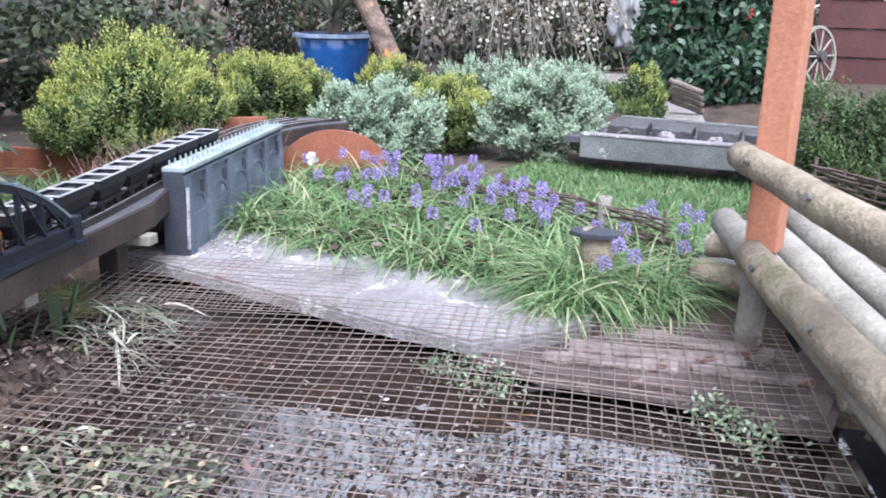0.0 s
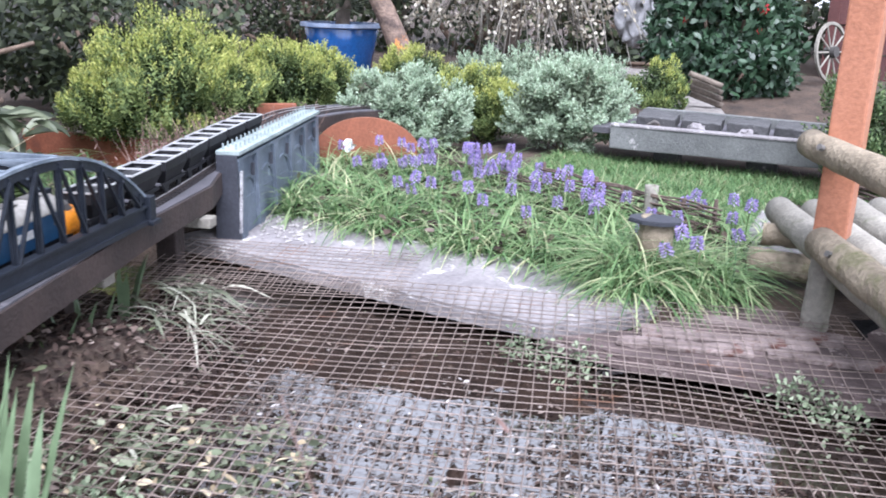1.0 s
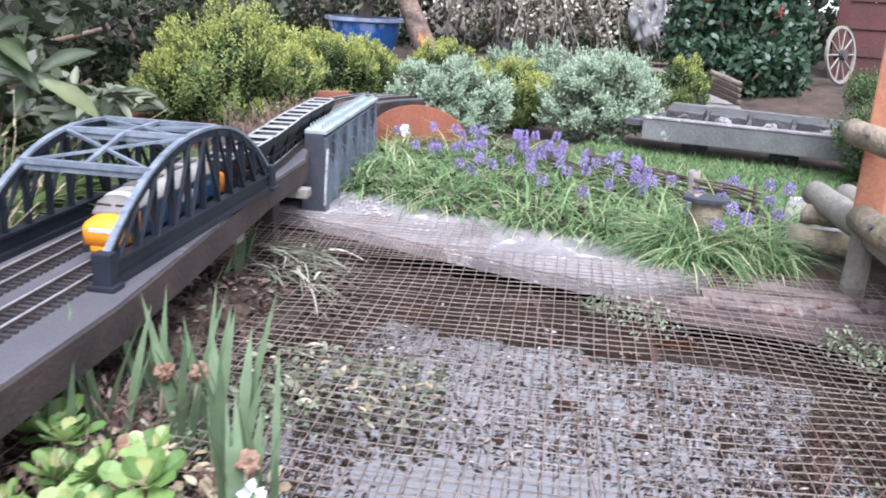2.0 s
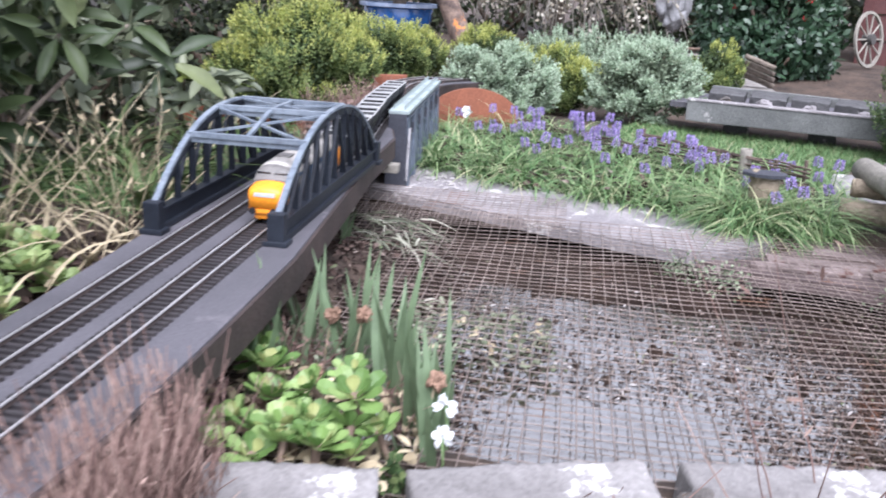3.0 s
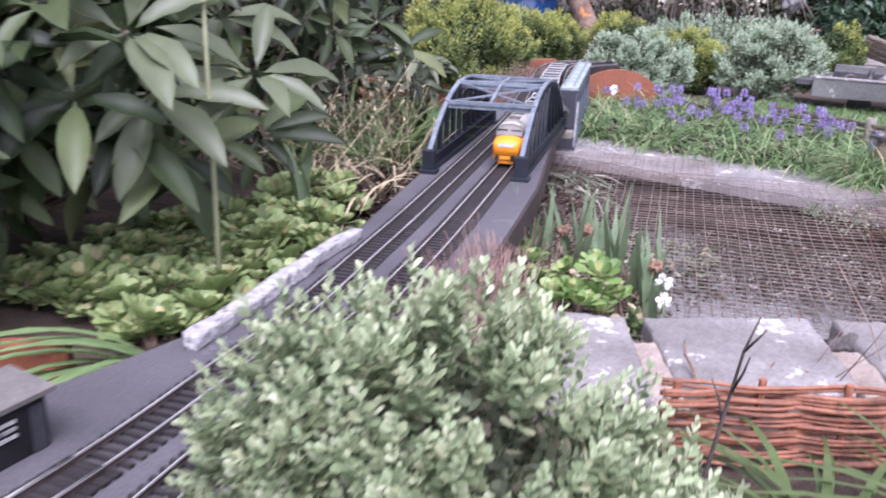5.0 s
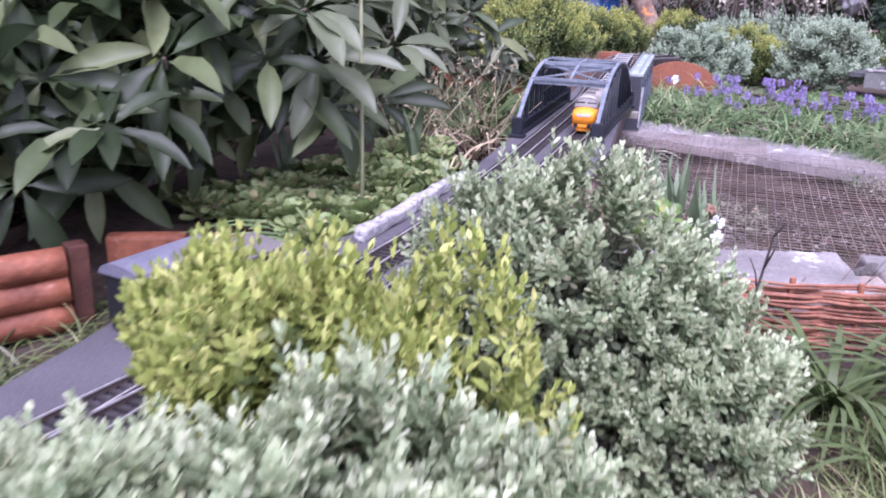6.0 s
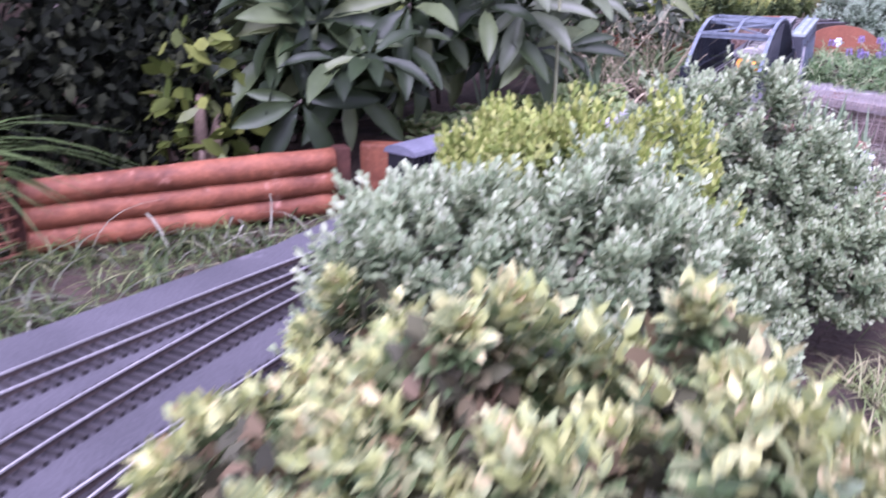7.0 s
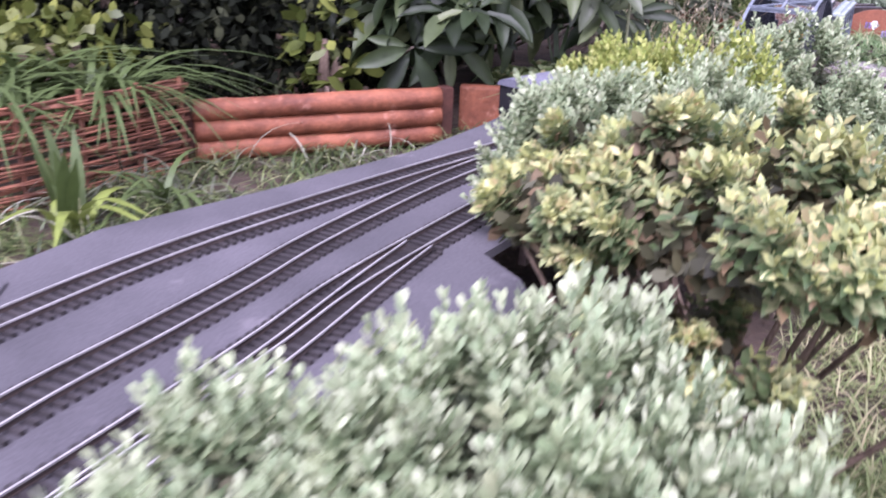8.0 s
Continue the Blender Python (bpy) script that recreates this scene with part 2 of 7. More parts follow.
L = {
    "hebe": leafy("hebe_leaf", [(0.0, (0.09, 0.13, 0.065)), (0.4, (0.19, 0.245, 0.13)), (0.8, (0.285, 0.335, 0.19)), (1.0, (0.36, 0.38, 0.23))], 0.7, 0.28, spec=0.12),
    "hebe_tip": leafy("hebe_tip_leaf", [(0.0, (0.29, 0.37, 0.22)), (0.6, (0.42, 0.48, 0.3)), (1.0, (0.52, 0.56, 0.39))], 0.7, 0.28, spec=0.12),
    # The _in leaves are darker copies: shade inside the bush put into the colour.
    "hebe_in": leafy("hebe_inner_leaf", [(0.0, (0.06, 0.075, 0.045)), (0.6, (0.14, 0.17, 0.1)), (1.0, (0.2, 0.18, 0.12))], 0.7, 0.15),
    "yellow": leafy("golden_leaf", [(0.0, (0.17, 0.225, 0.05)), (0.4, (0.29, 0.345, 0.085)), (0.8, (0.41, 0.445, 0.13)), (1.0, (0.5, 0.51, 0.19))], 0.5, 0.3),
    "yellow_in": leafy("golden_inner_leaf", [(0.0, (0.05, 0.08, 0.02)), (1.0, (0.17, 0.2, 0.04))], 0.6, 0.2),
    "varieg": leafy("variegated_leaf", [(0.0, (0.07, 0.11, 0.05)), (0.4, (0.17, 0.21, 0.095)), (0.8, (0.32, 0.33, 0.16)), (1.0, (0.3, 0.2, 0.11))], 0.5, 0.3, blotch=(0.1, 0.16, 0.06)),
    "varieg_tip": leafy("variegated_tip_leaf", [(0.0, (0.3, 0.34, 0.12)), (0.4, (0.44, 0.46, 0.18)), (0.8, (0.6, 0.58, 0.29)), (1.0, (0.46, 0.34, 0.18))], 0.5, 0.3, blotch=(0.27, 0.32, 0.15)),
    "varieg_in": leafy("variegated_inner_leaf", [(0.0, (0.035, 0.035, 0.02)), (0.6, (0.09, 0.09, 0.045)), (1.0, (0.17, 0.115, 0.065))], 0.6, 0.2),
    "silver": leafy("silver_hebe_leaf", [(0.0, (0.1, 0.15, 0.09)), (0.4, (0.21, 0.28, 0.18)), (0.8, (0.31, 0.38, 0.26)), (1.0, (0.38, 0.42, 0.3))], 0.65, 0.25, spec=0.2),
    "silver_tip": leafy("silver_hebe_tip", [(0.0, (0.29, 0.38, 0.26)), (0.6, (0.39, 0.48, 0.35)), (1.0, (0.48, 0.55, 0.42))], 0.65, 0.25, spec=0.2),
    "box": leafy("conifer_leaf", [(0.0, (0.055, 0.09, 0.03)), (0.5, (0.14, 0.19, 0.06)), (1.0, (0.25, 0.3, 0.1))], 0.65, 0.2),
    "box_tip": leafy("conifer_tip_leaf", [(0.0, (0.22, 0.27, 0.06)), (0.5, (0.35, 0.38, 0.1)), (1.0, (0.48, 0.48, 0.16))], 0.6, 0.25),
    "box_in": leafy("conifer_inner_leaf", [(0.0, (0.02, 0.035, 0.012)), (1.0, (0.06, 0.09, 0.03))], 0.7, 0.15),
    "green": leafy("plain_green_leaf", [(0.0, (0.04, 0.08, 0.025)), (0.6, (0.11, 0.19, 0.05)), (1.0, (0.22, 0.29, 0.08))], 0.55, 0.2),
    "green_dark": leafy("dark_conifer_leaf", [(0.0, (0.03, 0.06, 0.022)), (0.6, (0.08, 0.13, 0.045)), (1.0, (0.17, 0.22, 0.085))], 0.6, 0.2),
    "rhodo": leafy("rhododendron_leaf", [(0.0, (0.012, 0.02, 0.008)), (0.5, (0.034, 0.053, 0.021)), (0.85, (0.082, 0.108, 0.046)), (1.0, (0.16, 0.185, 0.085))], 0.46, 0.2, 14.0, 0.3),
    # Lighter copy of rhodo; sky brightness on the leaves is mixed into the colour.
    "rhodo_pale": leafy("lightened_leathery_leaf", [(0.0, (0.022, 0.03, 0.016)), (0.5, (0.07, 0.085, 0.048)), (1.0, (0.24, 0.26, 0.17))], 0.42, 0.2, 9.0, 0.4),
    # Paler copy of rhodo; sky sheen on outer leaves is put into the colour.
    "rhodo_sky_sheen": leafy("sky_sheen_leathery_leaf", [(0.0, (0.045, 0.06, 0.03)), (0.6, (0.1, 0.122, 0.068)), (1.0, (0.19, 0.21, 0.13))], 0.42, 0.2, 9.0, 0.4),
    "rhodo_new": leafy("young_yellow_green_leaf", [(0.0, (0.12, 0.17, 0.04)), (1.0, (0.26, 0.3, 0.08))], 0.4, 0.3),
    "grass": leafy("grass_blade", [(0.0, (0.055, 0.12, 0.04)), (0.5, (0.115, 0.21, 0.075)), (0.88, (0.21, 0.29, 0.13)), (1.0, (0.36, 0.32, 0.2))], 0.55, 0.3),
    "grass_long": leafy("long_grass_blade", [(0.0, (0.05, 0.11, 0.04)), (0.45, (0.14, 0.24, 0.09)), (0.85, (0.29, 0.37, 0.18)), (1.0, (0.48, 0.45, 0.28))], 0.5, 0.3),
    "grass_dry": leafy("dry_grass_blade", [(0.0, (0.13, 0.19, 0.06)), (0.5, (0.25, 0.3, 0.12)), (1.0, (0.42, 0.37, 0.22))], 0.6, 0.3),
    "iris": leafy("iris_blade", [(0.0, (0.07, 0.115, 0.06)), (0.6, (0.135, 0.19, 0.105)), (0.9, (0.24, 0.27, 0.15)), (1.0, (0.3, 0.25, 0.15))], 0.45, 0.25),
    "rosette": leafy("rosette_leaf", [(0.0, (0.08, 0.15, 0.04)), (0.6, (0.19, 0.3, 0.09)), (0.9, (0.31, 0.4, 0.16)), (1.0, (0.42, 0.33, 0.13))], 0.45, 0.25),
    "rosette_dark": leafy("bank_rosette_leaf", [(0.0, (0.11, 0.16, 0.055)), (0.5, (0.22, 0.3, 0.11)), (0.88, (0.37, 0.44, 0.2)), (1.0, (0.42, 0.28, 0.16))], 0.45, 0.2),
    "dry": leafy("dry_stem", [(0.0, (0.1, 0.058, 0.05)), (0.6, (0.22, 0.14, 0.118)), (1.0, (0.36, 0.26, 0.215))], 0.8, 0.1),
    "straw": leafy("straw_stem", [(0.0, (0.3, 0.24, 0.15)), (1.0, (0.55, 0.47, 0.32))], 0.8, 0.15),
    "bell": leafy("violet_bell", [(0.0, (0.24, 0.19, 0.42)), (0.6, (0.4, 0.32, 0.58)), (1.0, (0.62, 0.52, 0.75))], 0.5, 0.25),
    "pale_litter": leafy("pale_floating_fragment", [(0.0, (0.03, 0.024, 0.02)), (0.5, (0.12, 0.1, 0.088)), (0.9, (0.27, 0.24, 0.22)), (1.0, (0.5, 0.47, 0.45))], 0.4, 0.1),
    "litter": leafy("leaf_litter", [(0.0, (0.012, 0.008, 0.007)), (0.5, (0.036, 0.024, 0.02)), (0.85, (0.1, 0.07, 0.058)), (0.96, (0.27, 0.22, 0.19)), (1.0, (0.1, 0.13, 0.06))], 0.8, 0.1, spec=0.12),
    "pondweed": leafy("bleached_reed", [(0.0, (0.05, 0.06, 0.035)), (0.6, (0.14, 0.165, 0.1)), (1.0, (0.3, 0.31, 0.22))], 0.6, 0.2),
    "reed": leafy("bleached_reed_leaf", [(0.0, (0.05, 0.055, 0.035)), (0.5, (0.15, 0.165, 0.11)), (0.85, (0.29, 0.29, 0.22)), (1.0, (0.48, 0.47, 0.39))], 0.55, 0.2),
    "camellia": leafy("camellia_leaf", [(0.0, (0.012, 0.03, 0.015)), (0.7, (0.035, 0.07, 0.035)), (1.0, (0.05, 0.08, 0.05))], 0.38, 0.08, 20.0, 0.4),
    "far_dark": leafy("far_hedge_leaf", [(0.0, (0.012, 0.018, 0.01)), (0.6, (0.045, 0.06, 0.03)), (1.0, (0.1, 0.12, 0.06))], 0.6, 0.12),
    # Near-black copy of the evergreen leaf; deep shade is put into the colour.
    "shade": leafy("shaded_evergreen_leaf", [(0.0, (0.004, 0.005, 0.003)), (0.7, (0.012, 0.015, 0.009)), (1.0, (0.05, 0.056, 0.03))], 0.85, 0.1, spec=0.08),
    "strap": leafy("dark_strap_leaf", [(0.0, (0.025, 0.045, 0.015)), (0.6, (0.075, 0.11, 0.035)), (0.9, (0.17, 0.21, 0.075)), (1.0, (0.33, 0.33, 0.18))], 0.45, 0.15),
    "lily": leafy("broad_lily_leaf", [(0.0, (0.1, 0.14, 0.03)), (0.6, (0.2, 0.25, 0.06)), (1.0, (0.36, 0.38, 0.13))], 0.4, 0.25),
    "shrub": leafy("olive_shrub_leaf", [(0.0, (0.05, 0.07, 0.014)), (0.6, (0.12, 0.145, 0.03)), (1.0, (0.22, 0.24, 0.06))], 0.45, 0.25),
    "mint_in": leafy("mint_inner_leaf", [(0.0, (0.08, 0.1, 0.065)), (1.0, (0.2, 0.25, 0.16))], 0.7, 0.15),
    "cane": leafy("olive_cane", [(0.0, (0.16, 0.18, 0.1)), (1.0, (0.22, 0.23, 0.13))], 0.6, 0.1),
    "weed": leafy("pale_pond_weed", [(0.0, (0.09, 0.12, 0.07)), (0.6, (0.2, 0.25, 0.15)), (1.0, (0.36, 0.39, 0.28))], 0.6, 0.2),
    "far_bare": leafy("twiggy_hedge_leaf", [(0.0, (0.03, 0.025, 0.021)), (0.6, (0.07, 0.056, 0.048)), (0.94, (0.12, 0.095, 0.08)), (1.0, (0.22, 0.12, 0.1))], 0.8, 0.1),
    "far_brown": leafy("bare_shrub_leaf", [(0.0, (0.05, 0.03, 0.03)), (0.6, (0.14, 0.08, 0.075)), (1.0, (0.24, 0.15, 0.13))], 0.7, 0.12),
    "blossom": leafy("pale_catkin", [(0.0, (0.2, 0.17, 0.12)), (0.6, (0.42, 0.38, 0.3)), (1.0, (0.68, 0.64, 0.54))], 0.7, 0.25),
}


def garden_ground():
    """Dark soil that goes over, along a ragged edge, into lawn away from the railway and the beds."""
    m, nt, b = shader("garden_ground")
    big, small, edge = noise_node(nt, 9.0), noise_node(nt, 70.0, 3.0), noise_node(nt, 3.0, 4.0)
    soil = ramp(nt, big.outputs[0], [(0.3, (0.022, 0.0145, 0.0105)), (0.7, (0.08, 0.054, 0.038))]).outputs[0]
    turf_ = ramp(nt, big.outputs[0], [(0.3, (0.055, 0.085, 0.025)), (0.7, (0.13, 0.17, 0.06))]).outputs[0]
    grain = ramp(nt, small.outputs[0], [(0.3, (0.7, 0.7, 0.7)), (0.7, (1.2, 1.2, 1.2))]).outputs[0]
    tc = nt.nodes.new("ShaderNodeTexCoord")
    xyz = nt.nodes.new("ShaderNodeSeparateXYZ")
    nt.links.new(tc.outputs["Object"], xyz.inputs[0])

    def calc(op, p, q):
        n = nt.nodes.new("ShaderNodeMath")
        n.operation = op
        for i, v in enumerate((p, q)):
            if isinstance(v, (int, float)):
                n.inputs[i].default_value = v
            else:
                nt.links.new(v, n.inputs[i])
        return n.outputs[0]

    beside = calc("SUBTRACT", calc("ADD", xyz.outputs[0], calc("MULTIPLY", xyz.outputs[1], -0.22)), 0.35)
    wander = calc("MULTIPLY", calc("SUBTRACT", edge.outputs[0], 0.5), 0.9)
    side = ramp(nt, calc("ADD", calc("MULTIPLY", calc("ADD", beside, wander), 2.0), 0.5), [(0.4, (0, 0, 0)), (0.6, (1, 1, 1))]).outputs[0]
    nt.links.new(mix(nt, mix(nt, soil, turf_, side), grain, 0.85, "MULTIPLY"), b.inputs["Base Color"])
    b.inputs["Roughness"].default_value = 0.95
    bp = nt.nodes.new("ShaderNodeBump")
    bp.inputs["Strength"].default_value, bp.inputs["Distance"].default_value = 0.9, 0.01
    nt.links.new(small.outputs[0], bp.inputs["Height"])
    nt.links.new(bp.outputs[0], b.inputs["Normal"])
    return m


M["ground"] = garden_ground()
_wm, _wt, _wb = shader("pond_water")
_wb.inputs["Base Color"].default_value = (0.02, 0.014, 0.01, 1)
_wb.inputs["Roughness"].default_value, _wb.inputs["IOR"].default_value = 0.02, 2.5
_wb.inputs["Specular IOR Level"].default_value = 1.0
_wn = noise_node(_wt, 42.0, 4.0)
_wbp = _wt.nodes.new("ShaderNodeBump")
_wbp.inputs["Strength"].default_value, _wbp.inputs["Distance"].default_value = 0.06, 0.006
_wt.links.new(_wn.outputs[0], _wbp.inputs["Height"])
_wt.links.new(_wbp.outputs[0], _wb.inputs["Normal"])
M["water"] = _wm


# ---- builders ----
def thing(name, at, label, category, group="", turn=0.0, kind=""):
    e = new(name)
    e.matrix_world = pose(*at, 0, 0, turn)
    e.empty_display_size = 0.02
    return tagged(e, label, category, group, kind)


def mesh_object(name, me, material, parent=None, label=""):
    me.materials.append(material)
    ob = new(name, me)
    if parent:
        ob.parent = parent
    if label:
        ob["label"] = label
    return ob


def part(name, bm, material, parent=None, label="", smooth=False):
    bmesh.ops.recalc_face_normals(bm, faces=bm.faces)
    me = bpy.data.meshes.new(name)
    bm.to_mesh(me)
    bm.free()
    if smooth:
        me.shade_smooth()
    return mesh_object(name, me, material, parent, label)


def tri_part(name, V, F, material, parent=None, label="", smooth=True):
    """One mesh out of arrays of corners and triangles."""
    V, F = np.asarray(V, np.float32), np.asarray(F, np.int32)
    me = bpy.data.meshes.new(name)
    me.vertices.add(len(V))
    me.vertices.foreach_set("co", V.ravel())
    me.loops.add(F.size)
    me.loops.foreach_set("vertex_index", F.ravel())
    me.polygons.add(len(F))
    me.polygons.foreach_set("loop_start", np.arange(0, F.size, 3, dtype=np.int32))
    me.update()
    me.validate()
    if not smooth:
        me.shade_flat()
    return mesh_object(name, me, material, parent, label)


def box(bm, sx, sy, sz, m=None, bevel=0.0):
    r = bmesh.ops.create_cube(bm, size=1.0)
    vs = r["verts"]
    bmesh.ops.scale(bm, vec=(sx, sy, sz), verts=vs)
    if bevel:
        es = list({e for v in vs for e in v.link_edges})
        r = bmesh.ops.bevel(bm, geom=es, offset=bevel, segments=2, affect="EDGES", profile=0.6)
        vs = list({v for f in r["faces"] for v in f.verts} | {v for v in vs if v.is_valid})
    if m is not None:
        bmesh.ops.transform(bm, matrix=m, verts=vs)
    return vs


def rod(bm, a, b, r, n=8, r2=None):
    """A round bar from a to b, its ends closed."""
    a, b = Vector(a), Vector(b)
    d = b - a
    q = d.to_track_quat("Z", "Y").to_matrix().to_4x4()
    ret = bmesh.ops.create_cone(bm, cap_ends=True, segments=n, radius1=r, radius2=r if r2 is None else r2, depth=d.length)
    bmesh.ops.transform(bm, matrix=Matrix.Translation((a + b) / 2) @ q, verts=ret["verts"])
    return ret["verts"]


def bar(bm, a, b, w, h, up=(0, 0, 1)):
    """A square bar from a to b, w wide and h high."""
    a, b = Vector(a), Vector(b)
    d = (b - a).normalized()
    s = d.cross(Vector(up)).normalized()
    u = s.cross(d)
    c = [[bm.verts.new(p + s * i * w / 2 + u * j * h / 2) for i, j in ((-1, -1), (1, -1), (1, 1), (-1, 1))] for p in (a, b)]
    for k in range(4):
        bm.faces.new((c[0][k], c[0][(k + 1) % 4], c[1][(k + 1) % 4], c[1][k]))
    bm.faces.new(c[0][::-1])
    bm.faces.new(c[1])


def slab(bm, outline, z0, z1, bevel=0.0):
    """A flat piece with the given outline, from z0 up to z1."""
    f = bm.faces.new([bm.verts.new((x, y, z0)) for x, y in outline])
    r = bmesh.ops.extrude_face_region(bm, geom=[f])
    vs = [g for g in r["geom"] if isinstance(g, bmesh.types.BMVert)]
    bmesh.ops.translate(bm, vec=(0, 0, z1 - z0), verts=vs)
    if bevel:
        es = [e for e in bm.edges if all(abs(v.co.z - z1) < 1e-6 for v in e.verts)]
        bmesh.ops.bevel(bm, geom=es, offset=bevel, segments=2, affect="EDGES")
    big = [f for f in bm.faces if len(f.verts) > 4]
    bmesh.ops.triangulate(bm, faces=big)


def lathe(bm, profile, n=28):
    """A turned form out of (radius, height) pairs."""
    rings = [[bm.verts.new((r * math.cos(2 * math.pi * k / n), r * math.sin(2 * math.pi * k / n), z)) for k in range(n)] for r, z in profile]
    for a, b in zip(rings, rings[1:]):
        for k in range(n):
            bm.faces.new((a[k], a[(k + 1) % n], b[(k + 1) % n], b[k]))
    return rings


def tube(pts, radii, n=6, section=None):
    """Corners and triangles of a bent, tapering tube; section: half width and half height of a square one."""
    P = np.asarray(pts, float)
    T = np.gradient(P, axis=0)
    T /= np.linalg.norm(T, axis=1)[:, None] + 1e-9
    ref = np.where(np.abs(T[:, 2:3]) > 0.9, [[1.0, 0, 0]], [[0, 0, 1.0]])
    S = np.cross(T, ref)
    S /= np.linalg.norm(S, axis=1)[:, None] + 1e-9
    U = np.cross(S, T)
    a = np.arange(n) * 2 * np.pi / n
    R = np.broadcast_to(np.asarray(radii, float), (len(P),))
    if section:
        c = np.array([(-1, -1), (1, -1), (1, 1), (-1, 1)]) * section
        V = P[:, None] + c[None, :, :1] * S[:, None] + c[None, :, 1:] * U[:, None]
    else:
        V = P[:, None] + R[:, None, None] * (np.cos(a)[None, :, None] * S[:, None] + np.sin(a)[None, :, None] * U[:, None])
    F = []
    for i in range(len(P) - 1):
        for k in range(n):
            p, q = i * n + k, i * n + (k + 1) % n
            F += [(p, q, q + n), (p, q + n, p + n)]
    for k in range(1, n - 1):
        F += [(0, k + 1, k), ((len(P) - 1) * n, (len(P) - 1) * n + k, (len(P) - 1) * n + k + 1)]
    return V.reshape(-1, 3), np.array(F)


def joined(pieces):
    Vs, Fs, o = [], [], 0
    for V, F in pieces:
        Vs.append(V)
        Fs.append(np.asarray(F) + o)
        o += len(V)
    return np.concatenate(Vs), np.concatenate(Fs)


def unit(A):
    return A / (np.linalg.norm(A, axis=-1, keepdims=True) + 1e-9)


# leaf forms: along +y, one long, one wide, bent in z
SMALL = (np.array([(0, 0, 0), (-0.38, 0.35, 0.02), (0.38, 0.35, 0.02), (-0.42, 0.68, 0.03), (0.42, 0.68, 0.03), (0, 1, 0.0)]),
         np.array([(0, 2, 1), (1, 2, 4), (1, 4, 3), (3, 4, 5)]))
OVAL = (np.array([(0, 0, 0), (-0.3, 0.2, 0.05), (0, 0.2, 0), (0.3, 0.2, 0.05), (-0.5, 0.55, 0.06), (0, 0.55, -0.01), (0.5, 0.55, 0.06),
                  (-0.36, 0.85, 0.0), (0, 0.85, -0.04), (0.36, 0.85, 0.0), (0, 1, -0.08)]),
        np.array([(0, 2, 1), (0, 3, 2), (1, 2, 5), (1, 5, 4), (2, 3, 6), (2, 6, 5), (4, 5, 8), (4, 8, 7), (5, 6, 9), (5, 9, 8), (7, 8, 10), (8, 9, 10)]))
POINT = (np.array([(0, 0, 0), (-0.36, 0.22, 0.04), (0, 0.25, -0.02), (0.36, 0.22, 0.04), (-0.48, 0.5, 0.05), (0, 0.52, -0.03), (0.48, 0.5, 0.05), (-0.24, 0.8, 0.01), (0.24, 0.8, 0.01), (0, 1.02, -0.09)]),
         np.array([(0, 2, 1), (0, 3, 2), (1, 2, 5), (1, 5, 4), (2, 3, 6), (2, 6, 5), (4, 5, 7), (5, 6, 8), (5, 8, 7), (7, 8, 9)]))
BLUNT = (np.array([(0, 0, 0), (-0.4, 0.4, 0.05), (0.4, 0.4, 0.05), (-0.48, 0.72, 0.07), (0.48, 0.72, 0.07), (-0.2, 0.98, 0.05), (0.2, 0.98, 0.05)]),
         np.array([(0, 2, 1), (1, 2, 4), (1, 4, 3), (3, 4, 6), (3, 6, 5)]))
_s = [(0, 0.03), (0.07, 0.05), (0.2, 0.25), (0.38, 0.43), (0.55, 0.5), (0.72, 0.45), (0.86, 0.29), (0.95, 0.12), (1.0, 0.01)]
LONG = (np.array([(w * i, y, 0.24 * abs(i) * w - 0.2 * y * y + 0.014 * math.sin(17 * y + 2 * i)) for y, w in _s for i in (-1, 0, 1)]),
        np.array([t for k in range(len(_s) - 1) for c in (0, 1) for t in ((3 * k + c, 3 * k + c + 1, 3 * k + c + 4), (3 * k + c, 3 * k + c + 4, 3 * k + c + 3))]))
SPOON = (np.array([(0, 0, 0), (-0.16, 0.2, 0.03), (0, 0.2, -0.01), (0.16, 0.2, 0.03), (-0.44, 0.55, 0.08), (0, 0.55, -0.01), (0.44, 0.55, 0.08), (-0.5, 0.78, 0.12), (0, 0.8, 0.02), (0.5, 0.78, 0.12), (-0.28, 0.96, 0.13), (0, 1.0, 0.08), (0.28, 0.96, 0.13)]),
         np.array([(0, 2, 1), (0, 3, 2), (1, 2, 5), (1, 5, 4), (2, 3, 6), (2, 6, 5), (4, 5, 8), (4, 8, 7), (5, 6, 9), (5, 9, 8), (7, 8, 11), (7, 11, 10), (8, 9, 12), (8, 12, 11)]))
_b = np.linspace(0, 1, 4)
BLADE = (np.array([(i * 0.5 * (1 - y ** 2.2) + i * 0.02, y, -0.55 * y * y * y) for y in _b for i in (-1, 1)]),
         np.array([t for k in range(3) for t in ((2 * k, 2 * k + 1, 2 * k + 3), (2 * k, 2 * k + 3, 2 * k + 2))]))
ARCH = (np.array([(i * 0.5 * (1 - y ** 2.5) + i * 0.02, y * (1 - 0.25 * y * y), -1.0 * y ** 2.6) for y in np.linspace(0, 1, 8) for i in (-1, 1)]),
        np.array([t for k in range(7) for t in ((2 * k, 2 * k + 1, 2 * k + 3), (2 * k, 2 * k + 3, 2 * k + 2))]))
STRIP = np.array([t for k in range(5) for t in ((2 * k, 2 * k + 1, 2 * k + 3), (2 * k, 2 * k + 3, 2 * k + 2))])
